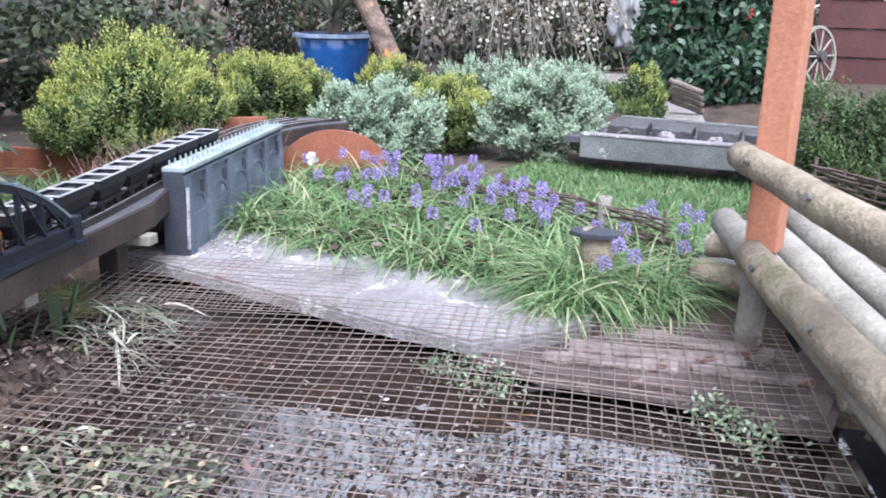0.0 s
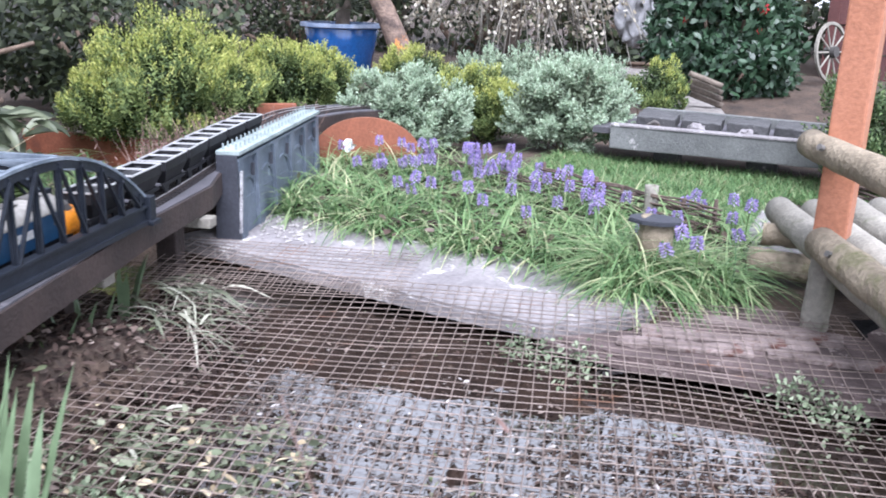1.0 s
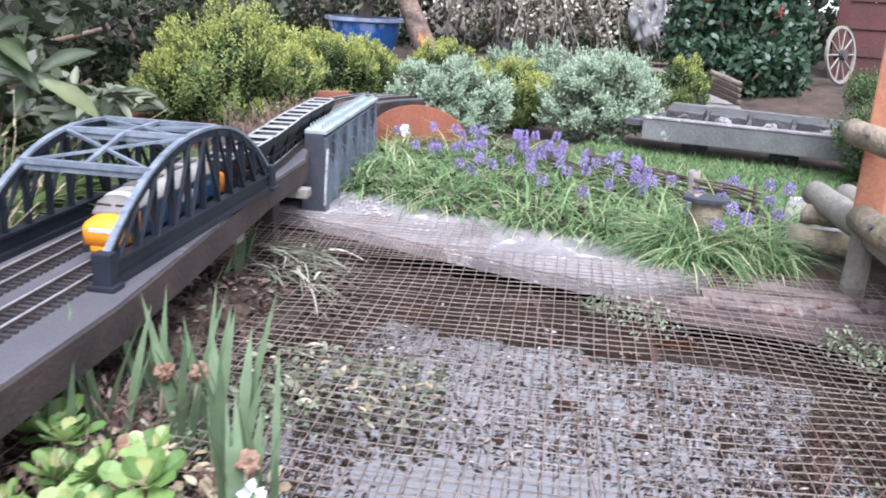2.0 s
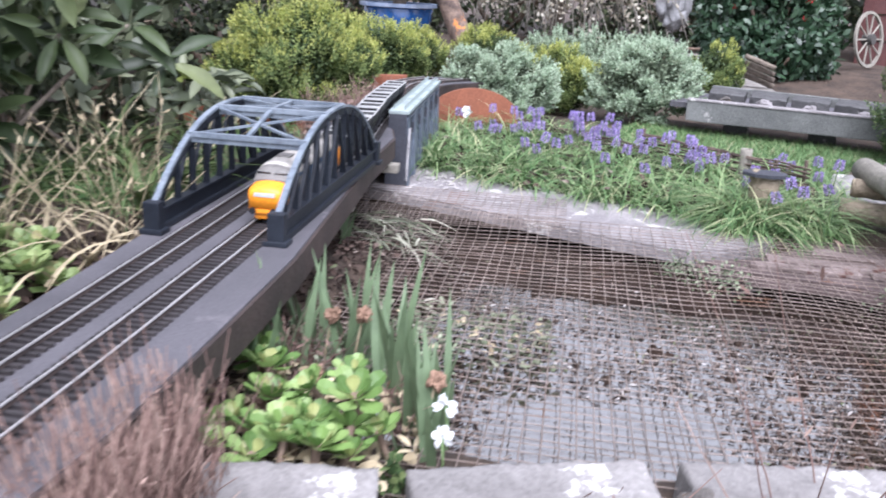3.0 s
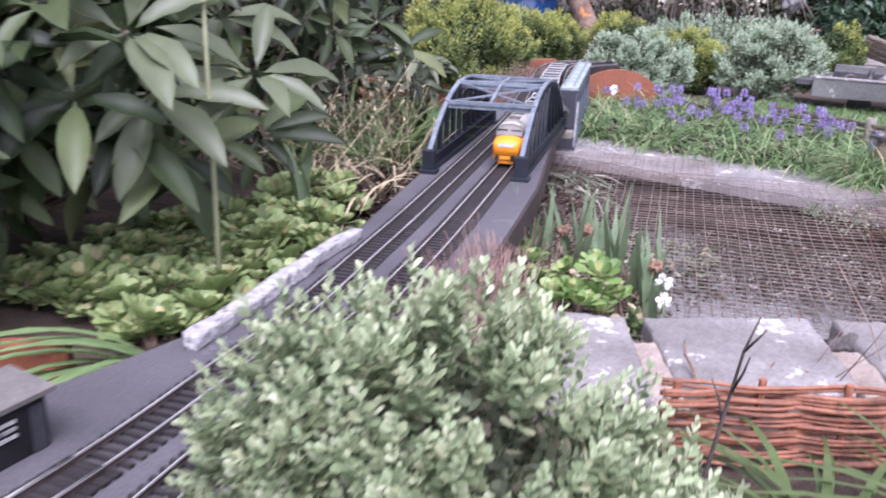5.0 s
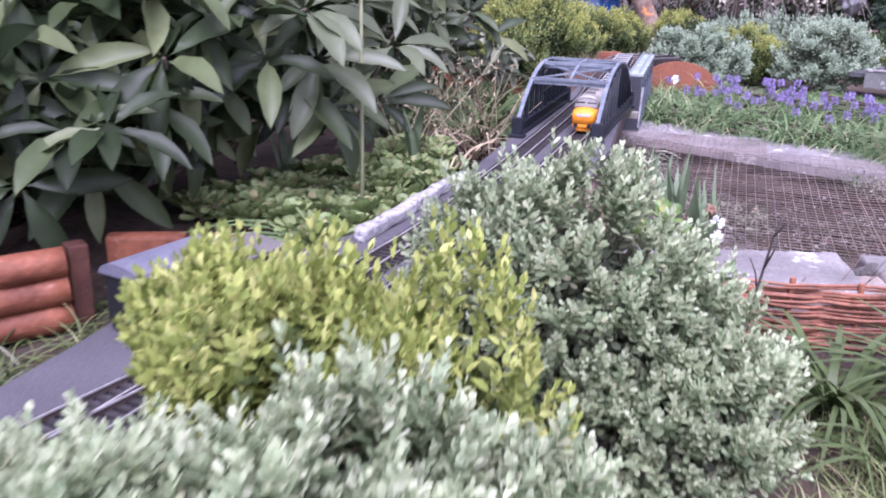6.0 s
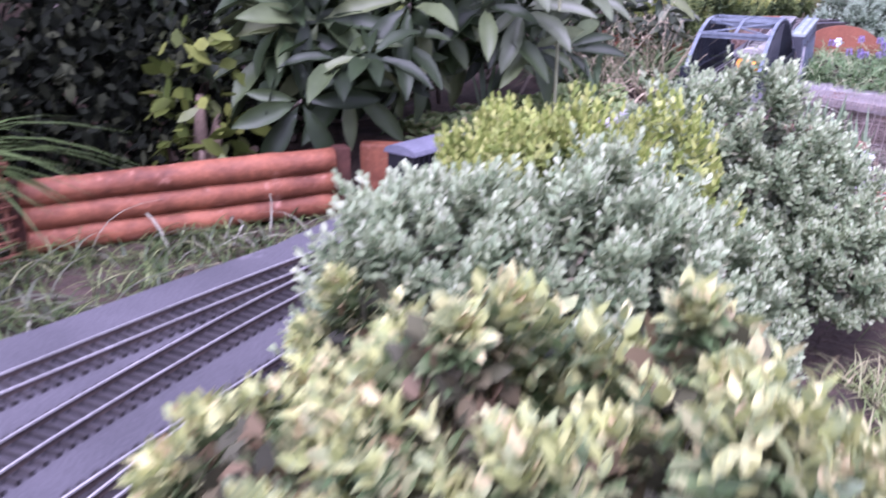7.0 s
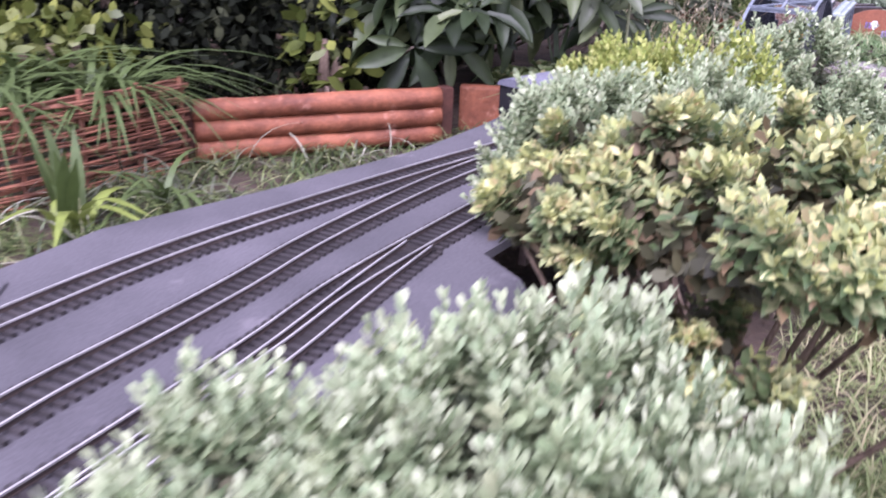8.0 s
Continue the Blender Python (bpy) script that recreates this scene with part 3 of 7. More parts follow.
SABRE = (np.array([(i * 0.5 * min(1.0, 3 * y + 0.5) * (1 - y ** 2.5) + i * 0.02, y * (1 - 0.1 * y * y), -0.5 * y ** 2.4) for y in np.linspace(0, 1, 8) for i in (-1, 1)]), ARCH[1])
FLAT = (np.array([(i * 0.5 * min(1.0, 6 * y + 0.3) * (1 - y ** 3) + i * 0.01, y, 0.1 * math.sin(4 * y) - 0.14 * y * y) for y in np.linspace(0, 1, 6) for i in (-1, 1)]), STRIP)
SWORD = (np.array([(i * 0.5 * min(1.0, 2.6 * (1 - y)) * (0.75 + 0.25 * y) + i * 0.01, y, -0.1 * y * y) for y in np.linspace(0, 1, 6) for i in (-1, 1)]), STRIP)


def leaves(form, P, D, N, length, width):
    """Copies of a leaf form at P along D, its upper face towards N."""
    V, F = form
    D = unit(D)
    X = unit(np.cross(D, N))
    Z = np.cross(X, D)
    n = len(P)
    length, width = np.broadcast_to(length, (n,)), np.broadcast_to(width, (n,))
    W = (P[:, None] + V[None, :, 0, None] * width[:, None, None] * X[:, None]
         + V[None, :, 1, None] * length[:, None, None] * D[:, None] + V[None, :, 2, None] * length[:, None, None] * Z[:, None])
    return W.reshape(-1, 3), (F[None] + (np.arange(n) * len(V))[:, None, None]).reshape(-1, 3)


def lumps(D, rng, amp=0.16, k=5):
    """An uneven radius over directions D."""
    r = np.ones(len(D))
    for f in range(k):
        c = unit(rng.normal(size=3))
        r += amp * rng.uniform(0.4, 1.0) * np.cos((2 + f) * np.arccos(np.clip(D @ c, -1, 1)) + rng.uniform(0, 6))
    return r


def bush(name, at, lobes, leaf, inner, label, category, shoots, form=SMALL, size=(0.017, 0.0075), pairs=7, shoot=0.035, seed=1, low=-0.35,
         stems=7, rise=0.7, group="", ground=-0.16, fill=0.7, twig_r=0.004, loose=0.12, tip=None, tuft=9, tuft_size=0.16, tip_from=-2.0, spread=1.35):
    """A bush: tufts of leafy shoots all over uneven lobes (offset, radii), sparser leaves within, darkened to stand for
    shade, and bare stems.
    """
    rng = np.random.default_rng(seed)
    e = thing(name, (at[0], at[1], ground), label, category, group)
    area = np.array([r[0] * r[1] + r[1] * r[2] + r[0] * r[2] for _, r in lobes])
    pieces, tips, inside, ends = [], [], [], []
    for (o, r), share in zip(lobes, area / area.sum()):
        n = int(shoots * share)
        o, r = np.array(o, float) - (0, 0, ground), np.array(r, float)
        C = unit(rng.normal(size=(max(6, n // tuft), 3)))
        C = C[C[:, 2] > low]
        which = rng.integers(0, len(C), n)
        D = unit(C[which] + rng.normal(size=(n, 3)) * tuft_size)
        tuft_r = lumps(C, rng, 0.05, 6) * (1 + loose * rng.normal(size=len(C)) * 0.6)
        near = np.clip(np.linalg.norm(D - C[which], axis=1) / (tuft_size * 2.2), 0, 1)
        R = tuft_r[which] * (1 + 0.05 * rng.normal(size=n) - 0.16 * near ** 2)
        P = o + D * r * R[:, None]
        keep = P[:, 2] > 0.01
        P, D, which, n = P[keep], D[keep], which[keep], int(keep.sum())
        axis = unit(unit(D / r) * 0.45 + unit(C[which] / r) * (0.75 - rise * 0.5) + np.array([0, 0, rise]) + rng.normal(size=(n, 3)) * 0.2)
        side = unit(np.cross(axis, rng.normal(size=(n, 3))))
        other = np.cross(axis, side)
        # tip_from keeps pale tips to upward shoots: light from above put into colour.
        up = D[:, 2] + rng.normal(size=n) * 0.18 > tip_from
        for k in range(pairs):
            f = k / max(1, pairs - 1)
            a = spread - 0.95 * f
            turn = k * 1.57 + rng.uniform(-0.3, 0.3, n)
            for h in (0, np.pi):
                out = side * np.cos(turn + h)[:, None] + other * np.sin(turn + h)[:, None]
                d = axis * np.cos(a) + out * np.sin(a) + rng.normal(size=(n, 3)) * 0.12
                q = P + axis * shoot * (f - 0.55)
                s = rng.uniform(0.75, 1.15, n) * (1.0 - 0.35 * f)
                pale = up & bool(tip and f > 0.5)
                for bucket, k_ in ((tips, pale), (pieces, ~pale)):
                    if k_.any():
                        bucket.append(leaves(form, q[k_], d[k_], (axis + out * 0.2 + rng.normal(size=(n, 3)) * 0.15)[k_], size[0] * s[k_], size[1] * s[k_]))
        # Inner leaves carry the bush's own shade in their darker colour.
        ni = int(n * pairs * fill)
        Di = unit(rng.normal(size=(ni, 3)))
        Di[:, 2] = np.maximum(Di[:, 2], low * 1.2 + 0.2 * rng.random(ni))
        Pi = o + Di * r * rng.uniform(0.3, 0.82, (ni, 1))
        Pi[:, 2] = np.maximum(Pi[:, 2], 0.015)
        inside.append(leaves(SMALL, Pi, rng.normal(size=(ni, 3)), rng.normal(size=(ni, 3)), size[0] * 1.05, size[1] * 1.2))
        ends += [o + d * r * 0.85 for d in D[: max(2, int(stems * share + 1))]]
    tri_part("foliage", *joined(pieces), leaf, e)
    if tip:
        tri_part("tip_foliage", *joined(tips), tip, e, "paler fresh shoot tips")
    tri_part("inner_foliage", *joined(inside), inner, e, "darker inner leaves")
    for end in ends:
        b = np.array([rng.normal() * 0.02, rng.normal() * 0.02, -0.01])
        m = b * 0.5 + end * 0.5 + (rng.normal() * 0.02, rng.normal() * 0.02, 0.0)
        t = np.linspace(0, 1, 7)[:, None]
        tri_part("stem", *tube((1 - t) ** 2 * b + 2 * t * (1 - t) * m + t * t * end, np.linspace(twig_r, twig_r * 0.35, 7), 5), M["twig"], e)
    return e


# ---- ground and pond ----
CU, SU = math.cos(radians(15.5)), math.sin(radians(15.5))


def uv(x, y):
    return x * CU + y * SU, -x * SU + y * CU


def xy(u, v):
    return u * CU - v * SU, u * SU + v * CU


def step(a, b, x):
    t = np.clip((x - a) / (b - a), 0, 1)
    return t * t * (3 - 2 * t)


def height(x, y):
    """Ground level: garden soil with a sunken pond, a raised bank beside the track and a rise at the back."""
    u, v = uv(x, y)
    z = -0.165 + 0 * x
    bank = step(-0.72, -0.84, x) * step(-0.6, -0.2, y) * step(1.5, 0.9, y)
    z = z + bank * 0.1
    z = z + step(-0.6, -0.9, x) * step(-0.3, -0.7, y) * 0.03
    far = np.interp(u, [-0.5, -0.25, 0.04, 0.22, 0.58, 0.75, 0.82, 1.5], [1.9, 1.8, 1.67, 1.57, 1.53, 1.5, 1.6, 1.6]) + 0.16
    pond = step(-0.92, -0.84, u) * step(1.5, 1.4, u) * step(0.66, 0.72, v) * step(far + 0.03, far, v)
    heap = step(-0.2, -0.5, u) * step(0.75, 0.95, v) * step(1.65, 1.35, v)
    z = z - pond * (0.085 - 0.055 * heap + 0.06 * step(-0.35, 0.0, u) * step(1.25, 0.95, v) + 0.09 * step(far - 0.45, far - 0.25, v))
    # Added trench, sunk so that the ground under the logs goes dark.
    z = z - 0.3 * step(0.77, 0.79, u) * step(1.5, 1.4, u) * step(0.5, 0.6, v) * step(1.74, 1.66, v)
    z = z + 0.16 * step(4.0, 5.2, y) * step(-1.0, -0.2, x)
    return z


def rough_height(x, y):
    z = height(x, y)
    w = np.array([noise.noise(Vector((a * 5, b * 5, 1.3))) * 0.012 + noise.noise(Vector((a * 22, b * 22, 7.1))) * 0.006 for a, b in zip(x, y)])
    return z + w


def make_ground():
    xs = np.concatenate([[-260, -90, -30, -12, -7], np.arange(-4.6, -2.0, 0.2), np.arange(-2.0, 0.9, 0.035), np.arange(0.9, 3, 0.25), [4, 7, 12, 30, 90, 260]])
    ys = np.concatenate([[-260, -90, -30, -10, -5], np.arange(-3.2, -1.9, 0.15), np.arange(-1.9, 2.4, 0.035), np.arange(2.4, 7, 0.15), [9, 14, 30, 90, 260]])
    X, Y = np.meshgrid(xs, ys)
    V = np.stack([X.ravel(), Y.ravel(), rough_height(X.ravel(), Y.ravel())], 1)
    nx, ny = len(xs), len(ys)
    i = (np.arange(ny - 1)[:, None] * nx + np.arange(nx - 1)[None]).ravel()
    F = np.concatenate([np.stack([i, i + 1, i + nx + 1], 1), np.stack([i, i + nx + 1, i + nx], 1)])
    g = tri_part("ground", V, F, M["ground"], smooth=True)
    tagged(g, "dark garden soil with scattered debris", "ground", kind="structure")


make_ground()


def flat(name, outline, z0, z1, material, label, category, bevel=0.0, kind="structure"):
    bm = bmesh.new()
    slab(bm, outline, z0, z1, bevel)
    return tagged(part(name, bm, material), label, category, kind=kind)


flat("water", [xy(-0.9, 0.66), xy(0.79, 0.66), xy(0.79, 1.6), xy(0.1, 1.75), xy(-0.5, 1.97), xy(-0.9, 1.97)], -0.36, -0.224, M["water"], "still dark pond water with floating debris", "water")
flat("pond_ledge", [(-1.2, 1.72), (-0.95, 1.69), (-0.72, 1.655), (-0.42, 1.61), (-0.25, 1.6), (-0.14, 1.7), (-0.08, 1.8), (-0.1, 1.92),
                    (-0.18, 1.915), (-0.45, 1.965), (-0.76, 1.985), (-1.1, 2.07)], -0.186, -0.158, M["concrete"],
     "flat grey concrete pond edge with white lichen patches", "ledge", 0.006)
flat("pond_step", [(-0.245, 1.575), (-0.1, 1.55), (0.1, 1.575), (0.34, 1.555), (0.38, 1.93), (0.1, 1.94), (-0.06, 1.93), (-0.05, 1.8), (-0.12, 1.68)], -0.192, -0.168, M["shelf"],
     "brown stained stone shelf beneath the netting", "ledge", 0.01)
def mud_level(u, v):
    """Height of the dark mud: proud of the water along the far edge, where it stands for shade, and on the track side,
    sunk elsewhere.
    """
    far = step(1.33, 1.47, v + 0.22 * u) * step(0.42, 0.2, u)
    near = step(-0.2, -0.36, u + 0.3 * (1.3 - v))
    corner = step(0.42, 0.56, u) * step(1.45, 1.56, v)
    return -0.262 + 0.05 * np.maximum(np.maximum(far, near), corner)


def grid_patch(u0, u1, v0, v1, nu, nv):
    u, v = np.meshgrid(np.linspace(u0, u1, nu), np.linspace(v0, v1, nv))
    i = (np.arange(nv - 1)[:, None] * nu + np.arange(nu - 1)[None]).ravel()
    return u.ravel(), v.ravel(), np.concatenate([np.stack([i, i + 1, i + nu + 1], 1), np.stack([i, i + nu + 1, i + nu], 1)])


def crumble(x, y, big, mid, fine):
    return np.array([noise.noise(Vector((p * 9, q * 9, 3.0))) * big + noise.noise(Vector((p * 28, q * 28, 5.0))) * mid + noise.noise(Vector((p * 75, q * 75, 9.0))) * fine for p, q in zip(x, y)])


def make_silt():
    """Dark wet mud, and crumbs of silt that just break the water."""
    u, v, F = grid_patch(-0.86, 0.74, 0.68, 1.72, 150, 110)
    x, y = xy(u, v)
    # The far band hides the water; its dark colour stands for the ledge's shade.
    tagged(tri_part("mud_bank", np.stack([x, y, mud_level(u, v) + crumble(x, y, 0.016, 0.014, 0.006)], 1), F, M["mud"]), "dark wet mud matted with rotting leaves, standing for shade at the far edge", "mud", kind="structure")
    u, v, F = grid_patch(-0.42, 0.5, 0.8, 1.58, 130, 110)
    hump = step(-0.36, -0.27, u + 0.35 * (v - 1.365)) * step(0.46, 0.3, u) * step(1.52, 1.44, v + 0.75 * np.maximum(u - 0.05, 0)) * step(0.88, 1.04, v)
    x, y = xy(u, v)
    tagged(tri_part("silt_bank", np.stack([x, y, -0.254 + 0.012 * hump + crumble(x, y, 0.016, 0.02, 0.018) * (0.3 + hump)], 1), F, M["mud"]), "dark crumbling silt just breaking the pond surface", "silt", kind="structure")


make_silt()
# Black sheet over the added trench: shade under the logs put into colour.
def make_trench_shade():
    u, v = np.meshgrid(np.linspace(0.75, 1.46, 45), np.linspace(0.56, 1.78, 70))
    x, y = xy(u.ravel(), v.ravel())
    i = (np.arange(69)[:, None] * 45 + np.arange(44)[None]).ravel()
    F = np.concatenate([np.stack([i, i + 1, i + 46], 1), np.stack([i, i + 46, i + 45], 1)])
    tagged(tri_part("pond_liner", np.stack([x, y, height(x, y) + 0.004 + 0.006 * step(0.77, 0.8, u.ravel())], 1), F, M["liner"]), "black sheet standing for the shade in the added trench beside the pond", "pond liner", kind="structure")


make_trench_shade()


# ---- raised railway deck ----
LEFT = [(-0.28, -2.4), (-0.42, -1.95), (-0.52, -1.72), (-0.605, -1.5), (-0.615, -1.25), (-0.65, -0.92), (-0.71, -0.7), (-0.78, -0.5), (-0.745, -0.3), (-0.73, -0.15),
        (-0.765, 0.08), (-0.815, 0.28), (-0.875, 0.47), (-0.94, 0.68), (-1.03, 1.0), (-1.13, 1.35), (-1.24, 1.7), (-1.35, 2.05), (-1.47, 2.4),
        (-1.555, 2.65), (-1.545, 2.88), (-1.46, 3.05)]
RIGHT = [(0.2, -2.4), (0.06, -1.8), (-0.03, -1.5), (-0.1, -1.26), (-0.17, -1.21), (-0.25, -1.185), (-0.275, -1.08), (-0.36, -0.8), (-0.43, -0.5), (-0.475, -0.25),
         (-0.51, 0.0), (-0.55, 0.22), (-0.612, 0.445), (-0.685, 0.7), (-0.815, 1.06), (-0.925, 1.36), (-1.01, 1.64), (-1.085, 1.77), (-1.115, 1.83), (-1.225, 2.15),
         (-1.33, 2.49), (-1.378, 2.64), (-1.36, 2.82), (-1.28, 2.96)]


def make_deck():
    deck = flat("railway_deck", LEFT + RIGHT[::-1], -0.012, 0.0, M["felt"], "raised board covered in grey roofing felt", "railway deck", 0.0)
    for name, side in (("fascia_beam", RIGHT[6:]), ("fascia_beam", LEFT)):
        P = np.array([(x, y, -0.027) for x, y in side])
        tri_part(name, *tube(P, 0.03, 4, (0.005, 0.024)), M["beam"], deck, "dark brown stained edge beam", False)
    for k, (x, y) in enumerate([(-0.86, 0.93), (-0.77, 0.68), (-1.02, 1.58), (-0.93, 1.2)]):
        bm = bmesh.new()
        box(bm, 0.16, 0.035, 0.022, pose(x - 0.03, y, -0.067, 0, 0, 15), 0.003)
        part("cross_bearer", bm, M["log_grey"], deck, "pale sawn cross bearer")
        bm = bmesh.new()
        box(bm, 0.045, 0.045, 0.3, pose(x - 0.06, y + 0.01, -0.225, 0, 0, 15), 0.004)
        part("leg", bm, M["beam"], deck, "dark timber leg")
    return deck


deck = make_deck()
flat("felt_patch", [(-0.505, -1.645), (-0.4, -1.72), (-0.44, -1.78), (-0.55, -1.72)], 0.0, 0.004, M["felt"], "overlapping patch of darker roofing felt", "felt patch", 0.001)


def smooth_line(pts, gap):
    """A smooth way through the points, cut at equal gaps."""
    P = np.array(pts, float)
    out = []
    Q = np.vstack([2 * P[0] - P[1], P, 2 * P[-1] - P[-2]])
    for i in range(1, len(Q) - 2):
        t = np.linspace(0, 1, 30, endpoint=False)[:, None]
        a, b, c, d = Q[i - 1], Q[i], Q[i + 1], Q[i + 2]
        out.append(0.5 * (2 * b + (c - a) * t + (2 * a - 5 * b + 4 * c - d) * t ** 2 + (3 * b - a - 3 * c + d) * t ** 3))
    S = np.vstack(out + [P[-1:]])
    L_ = np.concatenate([[0], np.cumsum(np.linalg.norm(np.diff(S, axis=0), axis=1))])
    s = np.arange(0, L_[-1], gap)
    return np.stack([np.interp(s, L_, S[:, k]) for k in range(2)], 1)


def sideways(line):
    T = unit(np.gradient(line, axis=0))
    return np.stack([-T[:, 1], T[:, 0]], 1)


GAUGE = 0.0335
B_FAR = [(-0.588, 0.0), (-0.665, 0.3), (-0.75, 0.6), (-0.865, 1.0), (-1.0, 1.44), (-1.14, 1.8), (-1.25, 2.12), (-1.36, 2.42), (-1.425, 2.64), (-1.41, 2.84), (-1.34, 3.0)]
B_LINE = [(-0.02, -2.1), (-0.13, -1.75), (-0.21, -1.53), (-0.27, -1.38), (-0.335, -1.16), (-0.43, -0.8), (-0.505, -0.42), (-0.535, -0.26), (-0.562, -0.13)] + B_FAR
_bf = smooth_line(B_FAR, 0.2)
_af = _bf + sideways(_bf) * 0.088
A_LINE = [(-0.3, -2.0), (-0.41, -1.69), (-0.472, -1.48), (-0.512, -1.25), (-0.553, -0.94), (-0.575, -0.65), (-0.592, -0.43), (-0.622, -0.25), (-0.655, -0.08)] + [tuple(p) for p in _af[1:]]
S_LINE = [(-0.1, -2.15), (-0.215, -1.82), (-0.262, -1.7), (-0.302, -1.58), (-0.345, -1.46), (-0.402, -1.315), (-0.478, -1.06), (-0.53, -0.8), (-0.575, -0.56), (-0.592, -0.43)]
Y_LINE = [(0.03, -2.1), (-0.1, -1.75), (-0.185, -1.53), (-0.258, -1.36), (-0.31, -1.23)]

_bm = bmesh.new()
box(_bm, 0.0606, 0.0066, 0.0042, None)
_sl = bpy.data.meshes.new("sleeper")
_bm.to_mesh(_sl)
_bm.free()
_sl.materials.append(M["sleeper"])


def track(label, pts, limit):
    """Two rails on sleepers along a line; the sleepers inside the limits of y are single parts."""
    e = thing("model_railway_track", (0, 0, 0), label, "railway track", "garden railway tracks")
    line = smooth_line(pts, 0.0142)
    S = sideways(line)
    rest = []
    rng = np.random.default_rng(4)
    for p, s in zip(line, S):
        a = math.degrees(math.atan2(s[1], s[0])) + rng.normal() * 1.2
        m = pose(p[0], p[1], 0.0022, 0, 0, a)
        if limit[0] < p[1] < limit[1]:
            o = new("sleeper", _sl)
            o.parent, o.matrix_basis = e, m
        else:
            bm = bmesh.new()
            box(bm, 0.0606, 0.0066, 0.0042, m)
            bm.verts.index_update()
            rest.append((np.array([v.co[:] for v in bm.verts]), np.array([[l.vert.index for l in t] for t in bm.calc_loop_triangles()])))
            bm.free()
    if rest:
        tagged(tri_part("sleeper_run", *joined(rest), M["sleeper"], e, "", False), kind="stuff")
    for side in (-1, 1):
        pieces = []
        for w, z0, z1 in ((0.003, 0.0042, 0.0052), (0.0014, 0.0052, 0.0088), (0.0018, 0.0088, 0.0108)):
            c = line + S * side * GAUGE / 2
            n = len(c)
            V = np.concatenate([np.column_stack([c + S * i * w / 2, np.full(n, z)]) for i, z in ((-1, z0), (1, z0), (1, z1), (-1, z1))])
            F = []
            for k in range(4):
                a, b = k * n + np.arange(n - 1), ((k + 1) % 4) * n + np.arange(n - 1)
                F += [np.stack([a, b, b + 1], 1), np.stack([a, b + 1, a + 1], 1)]
            pieces.append((V, np.concatenate(F)))
        web = tri_part("rail", *joined(pieces[:2]), M["rail_web"], e, "rusty steel rail", False)
        tri_part("rail_head", *pieces[2], M["rail"], web, "worn bright running surface", False)
    return e


# ---- bow girder bridge ----
def make_bridge():
    ang = math.degrees(math.atan2(0.585, -0.16)) - 90
    e = thing("girder_bridge", (-0.833, 0.712, 0.0), "dark blue-black bowstring girder bridge over both tracks", "model bridge", turn=ang)
    ln, half, top, end = 0.62, 0.098, 0.162, 0.042

    def arch(y):
        f = 2 * y / ln - 1
        return end + (top - end) * (1 - abs(f) ** 2.3)

    n = 11
    ys = [ln * (k + 0.5) / n for k in range(n)]
    for s in (-1, 1):
        x = s * half
        bm = bmesh.new()
        P = [(y, arch(y)) for y in np.linspace(0, ln, 33)]
        for (y0, z0), (y1, z1) in zip(P, P[1:]):
            bar(bm, (x, y0 - 0.0005, z0), (x, y1 + 0.0005, z1), 0.0095, 0.0045, (0, 0, 1))
        part("arch_rib", bm, M["sheen_iron"], e, "curved top rib, paled to stand for sky reflection")
        bm = bmesh.new()
        for (y0, z0), (y1, z1) in zip(P, P[1:]):
            bar(bm, (x, y0 - 0.0005, z0 - 0.0095), (x, y1 + 0.0005, z1 - 0.0095), 0.006, 0.012, (0, 0, 1))
        part("rib_web", bm, M["iron"], e)
        bm = bmesh.new()
        bar(bm, (x, 0.0, 0.02), (x, ln, 0.02), 0.006, 0.024)
        part("chord_web", bm, M["iron"], e)
        for z, w, t in ((0.006, 0.02, 0.008), (0.033, 0.016, 0.004)):
            bm = bmesh.new()
            bar(bm, (x, 0.0, z), (x, ln, z), w, t)
            part("chord_flange", bm, M["iron"], e)
        for y in (0.0, ln):
            bm = bmesh.new()
            box(bm, 0.026, 0.02, 0.05, pose(x, y, 0.025), 0.002)
            box(bm, 0.038, 0.03, 0.008, pose(x, y, 0.004), 0.0015)
            part("end_post", bm, M["iron"], e)
        for k, y in enumerate(ys):
            bm = bmesh.new()
            bar(bm, (x, y, 0.03), (x, y, arch(y) - 0.006), 0.011, 0.0035, (0, 1, 0))
            bar(bm, (x, y, 0.03), (x, y, arch(y) - 0.006), 0.003, 0.0105, (0, 1, 0))
            part("upright", bm, M["iron"], e)
        for k, (y0, y1) in enumerate(zip(ys, ys[1:])):
            a, b = ((y0, 0.034), (y1, arch(y1) - 0.012))
            if (y0 + y1) / 2 > ln / 2:
                a, b = ((y1, 0.034), (y0, arch(y0) - 0.012))
            bm = bmesh.new()
            bar(bm, (x + 0.0045 * s, a[0], a[1]), (x + 0.0045 * s, b[0], b[1]), 0.0035, 0.006, (1, 0, 0))
            part("diagonal", bm, M["iron"], e)
    mids = np.linspace(0.22, 0.78, 4) * ln
    for k, y in enumerate(mids):
        bm = bmesh.new()
        bar(bm, (-half, y, arch(y)), (half, y, arch(y)), 0.010, 0.008)
        bar(bm, (-half, y, arch(y) - 0.008), (half, y, arch(y) - 0.008), 0.004, 0.01)
        part("cross_girder", bm, M["sheen_iron"], e, "top cross girder, paled to stand for sky reflection")
    for y0, y1 in zip(mids, mids[1:]):
        for sx in (-1, 1):
            bm = bmesh.new()
            bar(bm, (-half * sx, y0, arch(y0) - 0.001), (half * sx, y1, arch(y1) - 0.001), 0.005, 0.004)
            part("cross_brace", bm, M["sheen_iron"], e)
        bm = bmesh.new()
